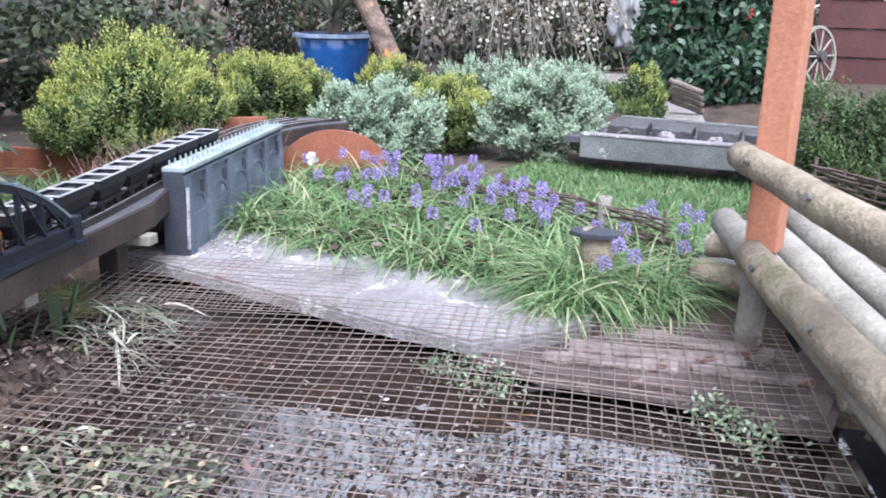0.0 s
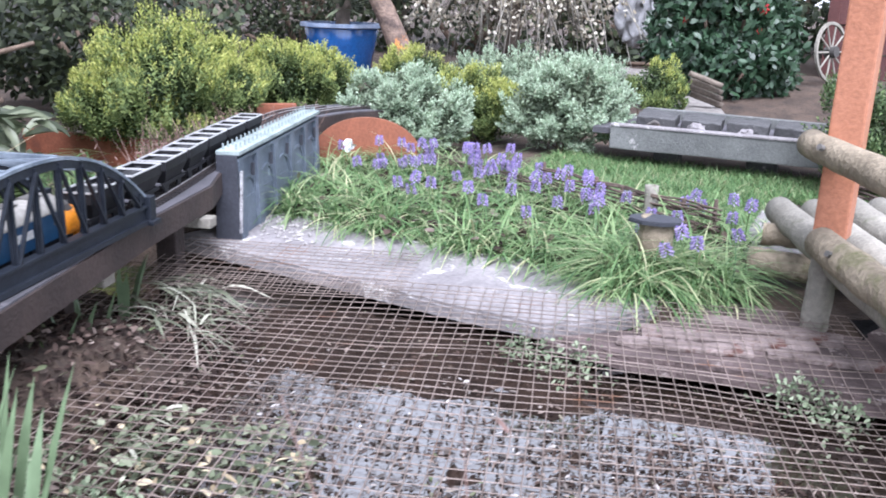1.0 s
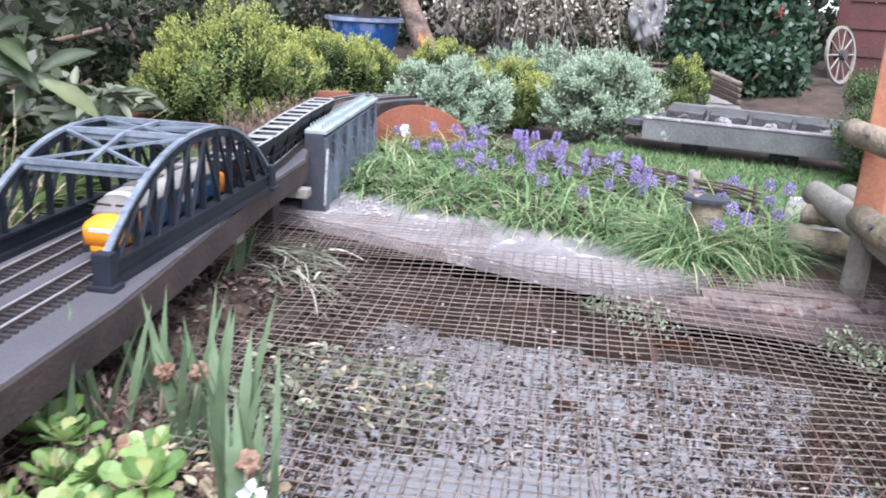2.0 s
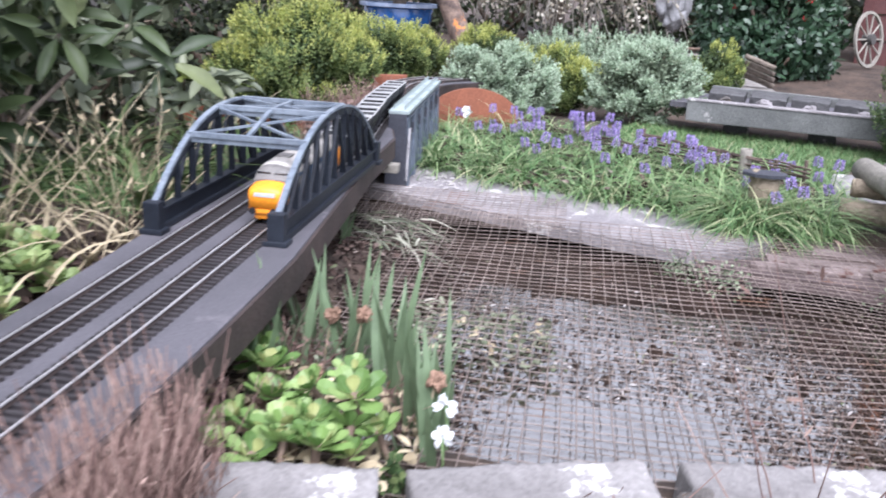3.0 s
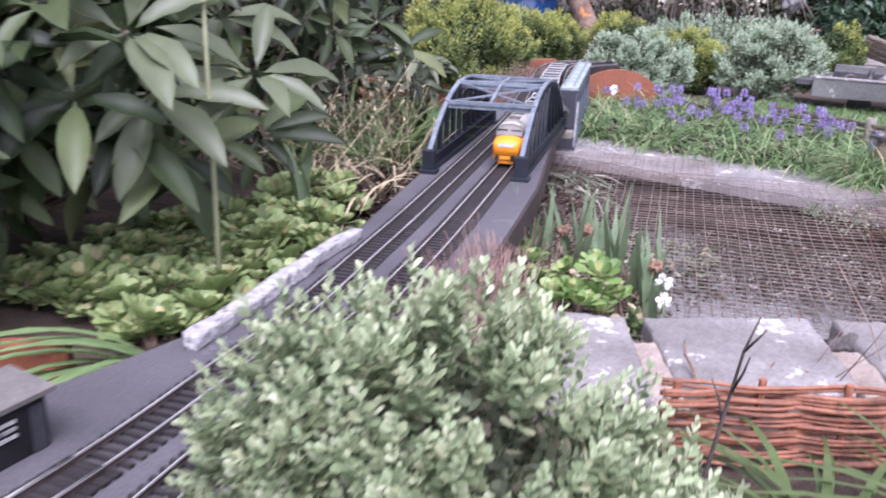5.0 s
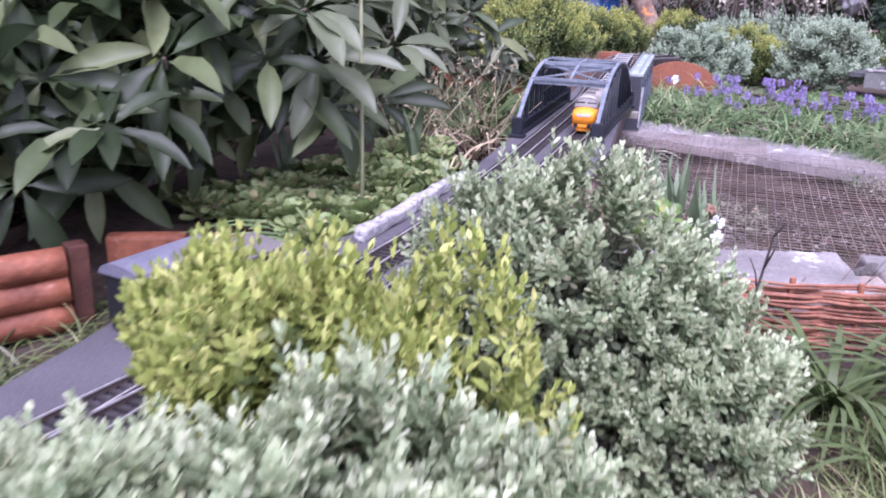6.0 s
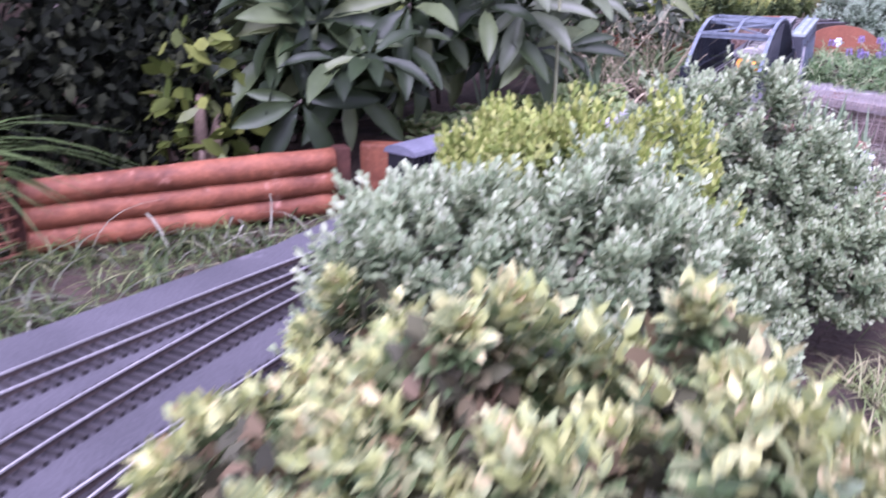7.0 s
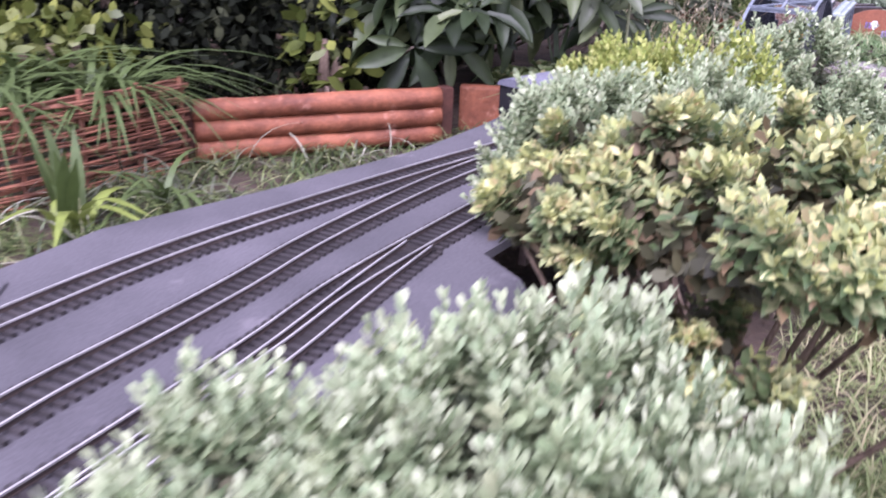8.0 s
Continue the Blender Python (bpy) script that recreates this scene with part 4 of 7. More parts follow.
        bar(bm, (0.0, y0, arch(y0) + 0.001), (0.0, y1, arch(y1) + 0.001), 0.007, 0.005)
        part("centre_brace", bm, M["sheen_iron"], e)


make_bridge()


# ---- viaduct wall beside the track ----
def make_pier():
    ax, ay, bx, by = -1.066, 1.775, -1.292, 2.47
    ln = math.hypot(bx - ax, by - ay)
    ang = math.degrees(math.atan2(by - ay, bx - ax)) - 90
    e = thing("viaduct_wall", (ax, ay, -0.162), "slate-blue model viaduct wall with arched niches", "model viaduct", turn=ang)
    H = 0.2
    bm = bmesh.new()
    vs = box(bm, 0.03, ln, H, pose(0, ln / 2, H / 2))
    for v in vs:
        if v.co.z < 0.01:
            v.co.x *= 1.5
    part("wall_core", bm, M["pier"], e)
    bm = bmesh.new()
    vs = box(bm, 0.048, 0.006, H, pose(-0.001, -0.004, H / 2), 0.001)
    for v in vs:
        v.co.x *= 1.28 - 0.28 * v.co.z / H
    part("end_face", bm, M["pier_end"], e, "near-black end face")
    n = 5
    w = ln / n
    for k in range(n + 1):
        y = min(max(k * w, 0.018), ln - 0.018)
        bm = bmesh.new()
        vs = box(bm, 0.012, 0.034, H - 0.012, pose(0.02, y, (H - 0.012) / 2), 0.0015)
        for v in vs:
            v.co.x += 0.006 * (1 - v.co.z / H)
        part("pilaster", bm, M["pier"], e)
    for k in range(n):
        y0 = (k + 0.5) * w
        bm = bmesh.new()
        r = w / 2 - 0.02
        prev = None
        for j in range(13):
            a = math.pi * j / 12
            p = (0.0185, y0 - r * math.cos(a), 0.098 + r * 0.75 * math.sin(a))
            if prev:
                bar(bm, prev, p, 0.008, 0.006, (1, 0, 0))
            prev = p
        part("niche_arch", bm, M["pier"], e)
        bm = bmesh.new()
        box(bm, 0.006, 2 * r - 0.004, 0.085, pose(0.0175, y0, 0.048), 0.001)
        part("niche_panel", bm, M["pier"], e)
        bm = bmesh.new()
        box(bm, 0.008, 0.006, 0.03, pose(0.024, y0 + 0.2 * w, H - 0.05), 0.001)
        part("drain", bm, M["pier_end"], e)
    bm = bmesh.new()
    box(bm, 0.006, 0.006, 0.145, pose(0.03, -0.004, 0.092, 0, 2.2, 0))
    part("white_edge", bm, M["white"], e, "bare white corner strip")
    bm = bmesh.new()
    box(bm, 0.056, ln + 0.014, 0.01, pose(0.002, ln / 2, H + 0.005), 0.002)
    part("coping", bm, M["mint"], e, "pale mint-green coping")
    bm = bmesh.new()
    box(bm, 0.048, ln + 0.006, 0.008, pose(0.002, ln / 2, H - 0.012), 0.002)
    part("string_course", bm, M["pier"], e)
    bm = bmesh.new()
    rod(bm, (0, 0, 0), (0, 0, 0.014), 0.0032, 7, 0.0022)
    me = bpy.data.meshes.new("peg")
    bm.to_mesh(me)
    bm.free()
    me.materials.append(M["mint"])
    for k in range(24):
        for x in (-0.014, 0.016):
            o = new("peg", me)
            o.parent, o.matrix_basis = e, pose(x, 0.012 + (ln - 0.024) * k / 23, H + 0.0095)


make_pier()


# ---- train on the nearer track ----
BL = smooth_line(B_LINE, 0.004)
_sb = np.concatenate([[0], np.cumsum(np.linalg.norm(np.diff(BL, axis=0), axis=1))])
NOSE = float(_sb[np.argmin(np.abs(BL[:, 1] - 0.8))])


def on_track(s):
    """The pose of a vehicle whose middle lies s metres along the nearer track; its front points towards the near end."""
    p = [np.interp(s, _sb, BL[:, k]) for k in (0, 1)]
    q = [np.interp(s + 0.05, _sb, BL[:, k]) for k in (0, 1)]
    return pose(p[0], p[1], 0.0108, 0, 0, math.degrees(math.atan2(q[1] - p[1], q[0] - p[0])) - 90)


def hull(bm, sections):
    """A closed body out of cross sections along y: (y, half width, sill height, shoulder height, roof height)."""
    rings = []
    for y, w, z0, z1, z2 in sections:
        R = [(-w, z0), (-w, z1)]
        for j in range(1, 8):
            a = math.pi * (1 - j / 8)
            R.append((w * math.cos(a), z1 + (z2 - z1) * math.sin(a)))
        R += [(w, z1), (w, z0)]
        rings.append([bm.verts.new((x, y, z)) for x, z in R])
    m = len(rings[0])
    for a, b in zip(rings, rings[1:]):
        for k in range(m):
            bm.faces.new((a[k], a[(k + 1) % m], b[(k + 1) % m], b[k]))
    bm.faces.new(rings[0][::-1])
    bm.faces.new(rings[-1])


def wheelset(parent, y, r=0.011):
    bm = bmesh.new()
    for s in (-1, 1):
        rod(bm, (s * 0.0145, y, r), (s * 0.0185, y, r), r, 14)
    rod(bm, (-0.016, y, r), (0.016, y, r), 0.002, 6)
    part("wheelset", bm, M["black"], parent)


def make_loco():
    e = thing("diesel_locomotive", (0, 0, 0), "dark blue model diesel locomotive with orange-yellow nose and pale roof", "locomotive")
    ln = 0.40
    e.matrix_world = on_track(NOSE + ln / 2)
    h = ln / 2
    bm = bmesh.new()
    hull(bm, [(-h + 0.062, 0.03, 0.022, 0.062, 0.0655), (h - 0.062, 0.03, 0.022, 0.062, 0.0655)])
    part("body", bm, M["loco_blue"], e)
    bm = bmesh.new()
    hull(bm, [(-h + 0.058, 0.0295, 0.0625, 0.064, 0.082), (-h + 0.064, 0.0302, 0.0625, 0.065, 0.086), (h - 0.064, 0.0302, 0.0625, 0.065, 0.086), (h - 0.058, 0.0295, 0.0625, 0.064, 0.082)])
    part("roof", bm, M["loco_roof"], e, "pale weathered roof", True)
    for s in (-1, 1):
        bm = bmesh.new()
        hull(bm, [(s * (h - 0.0005), 0.022, 0.02, 0.042, 0.0475), (s * (h - 0.004), 0.027, 0.02, 0.045, 0.053), (s * (h - 0.012), 0.0292, 0.02, 0.047, 0.057), (s * (h - 0.04), 0.03, 0.02, 0.05, 0.0595), (s * (h - 0.0625), 0.03, 0.02, 0.06, 0.063)])
        part("nose", bm, M["loco_yellow"], e, "orange-yellow rounded nose", True)
        bm = bmesh.new()
        hull(bm, [(s * (h - 0.036), 0.0285, 0.056, 0.0585, 0.0605), (s * (h - 0.05), 0.0295, 0.056, 0.068, 0.078), (s * (h - 0.06), 0.03, 0.056, 0.066, 0.0825)])
        cab = part("cab_front", bm, M["loco_grey"], e, "grey cab front with dark windscreens")
        for x in (-0.0145, 0.0145):
            bm = bmesh.new()
            box(bm, 0.023, 0.0015, 0.011, pose(x, s * (h - 0.0445), 0.0665, -s * 36, 0, -s * x * 300), 0.0006)
            part("windscreen", bm, M["glass"], cab)
        bm = bmesh.new()
        box(bm, 0.034, 0.002, 0.007, pose(0, s * (h - 0.0005), 0.043, 0, 0, 0), 0.001)
        part("headcode_panel", bm, M["pale"], e, "pale headcode panel")
        bm = bmesh.new()
        box(bm, 0.05, 0.006, 0.007, pose(0, s * (h - 0.003), 0.0165), 0.001)
        part("buffer_beam", bm, M["loco_yellow"], e)
        bm = bmesh.new()
        box(bm, 0.036, 0.008, 0.012, pose(0, s * (h - 0.009), 0.0085), 0.002)
        part("snow_plough", bm, M["loco_yellow"], e)
        for x in (-0.017, 0.017):
            bm = bmesh.new()
            rod(bm, (x, s * (h - 0.002), 0.0185), (x, s * (h + 0.007), 0.0185), 0.0028, 8)
            rod(bm, (x, s * (h + 0.006), 0.0185), (x, s * (h + 0.008), 0.0185), 0.0055, 12)
            part("buffer", bm, M["black"], e)
        bm = bmesh.new()
        box(bm, 0.046, 0.11, 0.014, pose(0, s * (h - 0.085), 0.0145), 0.003)
        bogie = part("bogie", bm, M["black"], e, "black bogie frame")
        for k in (-1, 0, 1):
            wheelset(bogie, s * (h - 0.085) + k * 0.038)
    bm = bmesh.new()
    box(bm, 0.05, 0.1, 0.016, pose(0, 0, 0.014), 0.003)
    part("fuel_tank", bm, M["black"], e)
    for y in (-0.09, -0.03, 0.04, 0.1):
        bm = bmesh.new()
        box(bm, 0.024, 0.028, 0.002, pose(0, y, 0.0865), 0.0006)
        part("roof_vent", bm, M["loco_grey"], e)
    for s in (-1, 1):
        for y, w, z, hh in ((0.03, 0.05, 0.045, 0.012), (-0.1, 0.022, 0.047, 0.018), (0.115, 0.012, 0.048, 0.008)):
            bm = bmesh.new()
            box(bm, 0.001, w, hh, pose(s * 0.0302, y, z))
            part("side_marking", bm, M["pale"] if y == 0.03 else M["loco_grey"], e)


def make_wagon(s):
    e = thing("hopper_wagon", (0, 0, 0), "open black hopper wagon with pale rim loaded with coal", "wagon", "hopper wagons in the train")
    w, ln = 0.028, 0.122
    bm = bmesh.new()
    A = [bm.verts.new((x * w * 0.62, y * ln * 0.34, 0.02)) for x, y in ((-1, -1), (1, -1), (1, 1), (-1, 1))]
    B = [bm.verts.new((x * w, y * ln * 0.5, 0.048)) for x, y in ((-1, -1), (1, -1), (1, 1), (-1, 1))]
    C = [bm.verts.new((x * w, y * ln * 0.5, 0.066)) for x, y in ((-1, -1), (1, -1), (1, 1), (-1, 1))]
    bm.faces.new(A[::-1])
    for P, Q in ((A, B), (B, C)):
        for k in range(4):
            bm.faces.new((P[k], P[(k + 1) % 4], Q[(k + 1) % 4], Q[k]))
    part("hopper", bm, M["black"], e)
    bm = bmesh.new()
    for k in range(4):
        p = [(-1, -1), (1, -1), (1, 1), (-1, 1)]
        (x0, y0), (x1, y1) = p[k], p[(k + 1) % 4]
        bar(bm, (x0 * w, y0 * ln / 2, 0.067), (x1 * w, y1 * ln / 2, 0.067), 0.0024, 0.003)
    bar(bm, (-w, 0, 0.067), (w, 0, 0.067), 0.003, 0.003)
    part("rim", bm, M["pale"], e, "pale painted rim")
    bm = bmesh.new()
    r = bmesh.ops.create_grid(bm, x_segments=8, y_segments=20, size=1.0)
    rng = random.Random(3)
    for v in r["verts"]:
        v.co = Vector((v.co.x * w * 0.96, v.co.y * ln * 0.49, 0.058 + rng.uniform(-0.002, 0.0025)))
    part("coal", bm, M["coal"], e, "black coal load")
    bm = bmesh.new()
    for x in (-0.02, 0.02):
        bar(bm, (x, -ln / 2, 0.02), (x, ln / 2, 0.02), 0.004, 0.006)
    part("underframe", bm, M["black"], e)
    for y in (-0.036, 0.036):
        wheelset(e, y)
    for x in (-w, w):
        for y in np.linspace(-0.045, 0.045, 5):
            bm = bmesh.new()
            bar(bm, (x * 1.02, y, 0.045), (x * 1.02, y, 0.066), 0.003, 0.003)
            part("stanchion", bm, M["loco_grey"], e)
    e.matrix_world = on_track(s)
    return e


make_loco()
_w = make_wagon(NOSE + 0.40 + 0.08)
for k in range(1, 7):
    copy_thing(_w, on_track(NOSE + 0.40 + 0.08 + k * 0.142))


# ---- things on and along the deck ----
def make_vans():
    e = thing("goods_van", (-0.687, -0.583, 0.004), "black boarded goods van with lilac-grey curved roof", "model van", turn=3)
    bm = bmesh.new()
    box(bm, 0.056, 0.132, 0.062, pose(0, 0, 0.041), 0.0015)
    part("body", bm, M["black"], e)
    bm = bmesh.new()
    hull(bm, [(-0.07, 0.033, 0.069, 0.071, 0.084), (0.07, 0.033, 0.069, 0.071, 0.084)])
    part("roof", bm, M["roof_grey"], e, "lilac-grey curved roof")
    for s in (-1, 1):
        for k in range(11):
            bm = bmesh.new()
            bar(bm, (s * 0.0285, -0.06 + k * 0.012, 0.012), (s * 0.0285, -0.06 + k * 0.012, 0.069), 0.002, 0.009, (1, 0, 0))
            part("plank", bm, M["black"], e)
    bm = bmesh.new()
    box(bm, 0.05, 0.128, 0.01, pose(0, 0, 0.005))
    part("underframe", bm, M["black"], e)
    f = thing("lineside_hut", (-0.68, -0.462, 0.0), "small black hut with grey flat roof and white window", "model hut", turn=3)
    bm = bmesh.new()
    box(bm, 0.05, 0.07, 0.056, pose(0, 0, 0.028), 0.0015)
    part("wall", bm, M["black"], f)
    bm = bmesh.new()
    box(bm, 0.062, 0.086, 0.006, pose(0, 0.0, 0.059, 0, 5, 0), 0.001)
    part("roof", bm, M["loco_grey"], f, "grey-brown flat roof")
    win = new("window")
    win.parent, win.matrix_basis = f, pose(0.0262, -0.008, 0.034)
    for k in range(3):
        bm = bmesh.new()
        box(bm, 0.0018, 0.02, 0.003, pose(0, 0, -0.007 + k * 0.007))
        part("glazing_bar", bm, M["white"], win, "white glazing bar")
    bm = bmesh.new()
    box(bm, 0.0012, 0.014, 0.045, pose(0.0256, 0.024, 0.024))
    part("door", bm, M["pier_end"], f)


make_vans()


def make_low_wall():
    e = thing("whitewashed_wall", (-0.75, 0.045, 0.0), "low crumbling whitewashed edging beside the track", "edging", turn=math.degrees(math.atan2(0.5, -0.105)) - 90)
    rng = random.Random(8)
    y = -0.265
    while y < 0.185:
        w = rng.uniform(0.13, 0.2)
        bm = bmesh.new()
        box(bm, 0.021, w - 0.0008, rng.uniform(0.017, 0.021), pose(rng.uniform(-0.0015, 0.0015), y + w / 2, 0.0095, 0, rng.uniform(-5, 5), rng.uniform(-1.5, 1.5)))
        bmesh.ops.subdivide_edges(bm, edges=[q for q in bm.edges if q.calc_length() > 0.05], cuts=26, use_grid_fill=True)
        bmesh.ops.subdivide_edges(bm, edges=[q for q in bm.edges if q.calc_length() > 0.012], cuts=3, use_grid_fill=True)
        for v in bm.verts:
            v.co += noise.noise_vector(v.co * 16 + Vector((0, y * 9, 0))) * 0.0045 + noise.noise_vector(v.co * 190) * 0.0016
            v.co.z = max(v.co.z, 0.0)
        part("stone", bm, M["white"], e, smooth=True)
        y += w


make_low_wall()


def make_semicircle():
    e = thing("semicircular_board", (-1.228, 2.715, -0.165), "half-round rust-brown painted wooden board", "board", turn=26)
    bm = bmesh.new()
    n, r = 28, 0.185
    ring = [(-r, 0)] + [(-r * math.cos(math.pi * k / n), 0.03 + 0.138 * math.sin(math.pi * k / n)) for k in range(n + 1)] + [(r, 0)]
    f = bm.faces.new([bm.verts.new((x, 0, z)) for x, z in ring])
    g = bmesh.ops.extrude_face_region(bm, geom=[f])
    bmesh.ops.translate(bm, vec=(0, 0.018, 0), verts=[v for v in g["geom"] if isinstance(v, bmesh.types.BMVert)])
    part("board_panel", bm, M["rust"], e)
    bm = bmesh.new()
    box(bm, 0.012, 0.01, 0.12, pose(-r - 0.01, -0.004, 0.06), 0.002)
    part("stake", bm, M["log_grey"], e, "pale wooden stake")


make_semicircle()


def rough_log(bm, a, b, r, seed, n=16, rings=14):
    """A log with slightly wandering thickness, rounded at the ends."""
    rng = np.random.default_rng(seed)
    t = np.linspace(0, 1, rings)
    a, b = np.array(a, float), np.array(b, float)
    pts = a + (b - a) * t[:, None] + rng.normal(size=(rings, 3)) * r * 0.04
    R = r * (1 + 0.05 * np.sin(t * 7 + seed) + rng.normal(size=rings) * 0.012)
    pts = np.vstack([pts[:1] - (pts[1] - pts[0]) * 0.02, pts, pts[-1:] + (pts[-1] - pts[-2]) * 0.02])
    R = np.concatenate([[R[0] * 0.88], R, [R[-1] * 0.88]])
    V, F = tube(pts, R, n)
    vs = [bm.verts.new(v) for v in V]
    for f in F:
        try:
            bm.faces.new([vs[k] for k in f])
        except ValueError:
            pass


def make_log_fence():
    e = thing("log_fence", (0.196, 1.89, -0.165), "orange post with pale weathered round log rails", "fence")
    o = Vector((0.196, 1.89, -0.165))
    bm = bmesh.new()
    box(bm, 0.058, 0.045, 0.86, pose(0, 0, 0.595, 0, 0.2, -12), 0.004)
    part("post", bm, M["orange"], e, "square orange-stained post")
    bm = bmesh.new()
    rough_log(bm, (-0.006, -0.035, -0.06), (-0.006, -0.035, 0.155), 0.024, 5)
    part("stub_post", bm, M["log_grey"], e, "grey round post foot", True)
    for k, (a, b, r) in enumerate([((0.137, 1.905, 0.162), (0.62, 0.89, 0.14), 0.0275), ((0.178, 1.843, -0.004), (0.68, 0.66, -0.028), 0.0305)]):
        bm = bmesh.new()
        rough_log(bm, Vector(a) - o, Vector(b) - o, r, 11 + k, 18, 26)
        part("rail", bm, M["log"], e, "pale yellowish log rail", True)
        d = (Vector(b) - Vector(a)).normalized()
        for f in (0.1, 0.36):
            bm = bmesh.new()
            p = Vector(a) + d * f - o + Vector((-0.022, -0.02, 0.012))
            rod(bm, p, p + Vector((-0.006, -0.006, 0.003)), 0.0055, 10)
            part("bolt", bm, M["loco_grey"], e, "dull bolt head")
    lower = [((0.052, 2.08, -0.118), (0.3, 2.06, -0.118), 0.03, "log"), ((0.068, 2.12, -0.066), (0.3, 2.13, -0.066), 0.026, "log")]
    # The farther four logs are unseen, added to keep light off the trench.
    raft = [((0.088 + 0.068 * k, 2.2 + 0.05 * k, -0.03 - 0.008 * (k % 2)), (0.52 + 0.075 * k, 1.02 + 0.03 * k, -0.055 - 0.008 * (k % 2)), 0.032, "log_grey") for k in range(6)]
    for k, (a, b, r, m) in enumerate(lower + raft + [((0.352, 1.66, -0.165), (0.62, 1.76, -0.165), 0.022, "log_grey")]):
        lg = thing("edging_log", (a[0], a[1], -0.165), "pale cut log end in the edging" if m == "log" else "grey weathered round log, the outer ones added to shade the trench", "log", "edging logs")
        bm = bmesh.new()
        rough_log(bm, Vector(a) - lg.location, Vector(b) - lg.location, r, 41 + k, 16, 24)
        part("trunk", bm, M[m], lg, smooth=True)
        bm = bmesh.new()
        d = (Vector(b) - Vector(a)).normalized()
        rod(bm, Vector(a) - lg.location - d * 0.003, Vector(a) - lg.location + d * 0.01, r * 0.86, 14)
        part("cut_end", bm, M["cut"], lg, "sawn end grain")


make_log_fence()


def hurdle(name, a, b, z0, z1, mat, label, rows, seed, posts=6):
    """A woven willow panel from a to b."""
    a, b = np.array(a, float), np.array(b, float)
    ln = np.linalg.norm(b - a)
    e = thing(name, (a[0], a[1], z0), label, "wicker fence", turn=math.degrees(math.atan2(b[1] - a[1], b[0] - a[0])))
    rng = np.random.default_rng(seed)
    for k in range(posts):
        x = ln * k / (posts - 1)
        bm = bmesh.new()
        rod(bm, (x, 0, -0.02), (x + rng.normal() * 0.004, 0, z1 - z0 + rng.uniform(0.0, 0.02)), 0.005, 7)
        part("stake", bm, mat, e)
    for r in range(rows):
        z = (z1 - z0) * (r + 0.5) / rows
        pieces = []
        for q in range(2):
            s = np.linspace(-0.01, ln + 0.01, posts * 6)
            y = 0.0075 * np.cos(np.pi * s / (ln / (posts - 1)) + (r % 2) * np.pi) + rng.normal() * 0.0015
            zz = z + rng.normal() * 0.0015 + np.cumsum(rng.normal(size=len(s))) * 0.0006 + q * 0.004
            pieces.append(tube(np.stack([s, y, zz], 1), rng.uniform(0.0022, 0.0036), 5))
        tri_part("withy", *joined(pieces), mat, e)


for _a, _b, _w, _t in (((-0.12, 1.605), (0.1, 1.66), 0.035, 3), ((-0.09, 1.665), (0.2, 1.735), 0.05, -2), ((0.0, 1.78), (0.24, 1.79), 0.045, 4), ((0.12, 1.67), (0.31, 1.7), 0.03, 0)):
    _d = Vector(_b) - Vector(_a)
    _e = thing("sunken_plank", ((_a[0] + _b[0]) / 2, (_a[1] + _b[1]) / 2, -0.168), "rotten grey-pink plank under the wire mesh", "plank", "rotten planks at the pond end", math.degrees(math.atan2(_d.y, _d.x)))
    _bm = bmesh.new()
    box(_bm, _d.length, _w, 0.01, pose(0, 0, 0.005), 0.002)
    bmesh.ops.subdivide_edges(_bm, edges=[e for e in _bm.edges if e.calc_length() > 0.1], cuts=7)
    for _v in _bm.verts:
        _v.co += noise.noise_vector(_v.co * 40 + Vector((_t, 0, 0))) * 0.004
        _v.co.z = max(_v.co.z, 0.0)
    part("plank_body", _bm, M["plank"], _e)


hurdle("wicker_fence", (-0.235, 0.12), (0.34, 0.42), -0.165, -0.055, M["willow"], "low red-brown woven willow edging", 15, 3, 7)
hurdle("wicker_fence", (-1.08, 2.8), (-0.55, 2.52), -0.17, -0.1, M["willow_dark"], "low dark woven willow edging among flowers", 8, 4, 7)
hurdle("wicker_fence", (-0.55, 2.52), (-0.05, 2.27), -0.17, -0.058, M["willow_dark"], "dark woven willow edging with bleached stakes", 10, 5, 7)
hurdle("wicker_fence", (-1.2, -1.06), (-1.06, -1.75), -0.15, 0.045, M["willow"], "red-brown woven willow hurdle", 18, 6, 7)
hurdle("wicker_fence", (0.24, 2.7), (0.6, 2.3), -0.165, 0.03, M["willow_dark"], "dark woven hurdle beside the logs", 16, 7, 6)


def make_log_edging():
    a, b = np.array((-1.215, -1.03)), np.array((-1.03, -0.5))
    ln = np.linalg.norm(b - a)
    e = thing("log_edging", (a[0], a[1], -0.14), "three stacked red-stained half logs", "garden edging", turn=math.degrees(math.atan2(b[1] - a[1], b[0] - a[0])))
    for k in range(3):
        bm = bmesh.new()
        rough_log(bm, (0, 0, 0.03 + k * 0.043), (ln, 0, 0.03 + k * 0.043), 0.0235, 70 + k, 14, 18)
        part("half_log", bm, M["redlog"], e, smooth=True)
    for x in (-0.012, ln + 0.02):
        bm = bmesh.new()
        box(bm, 0.03, 0.035, 0.145, pose(x, 0.014, 0.065), 0.003)
        part("corner_post", bm, M["post_brown"], e, "dark brown corner post")


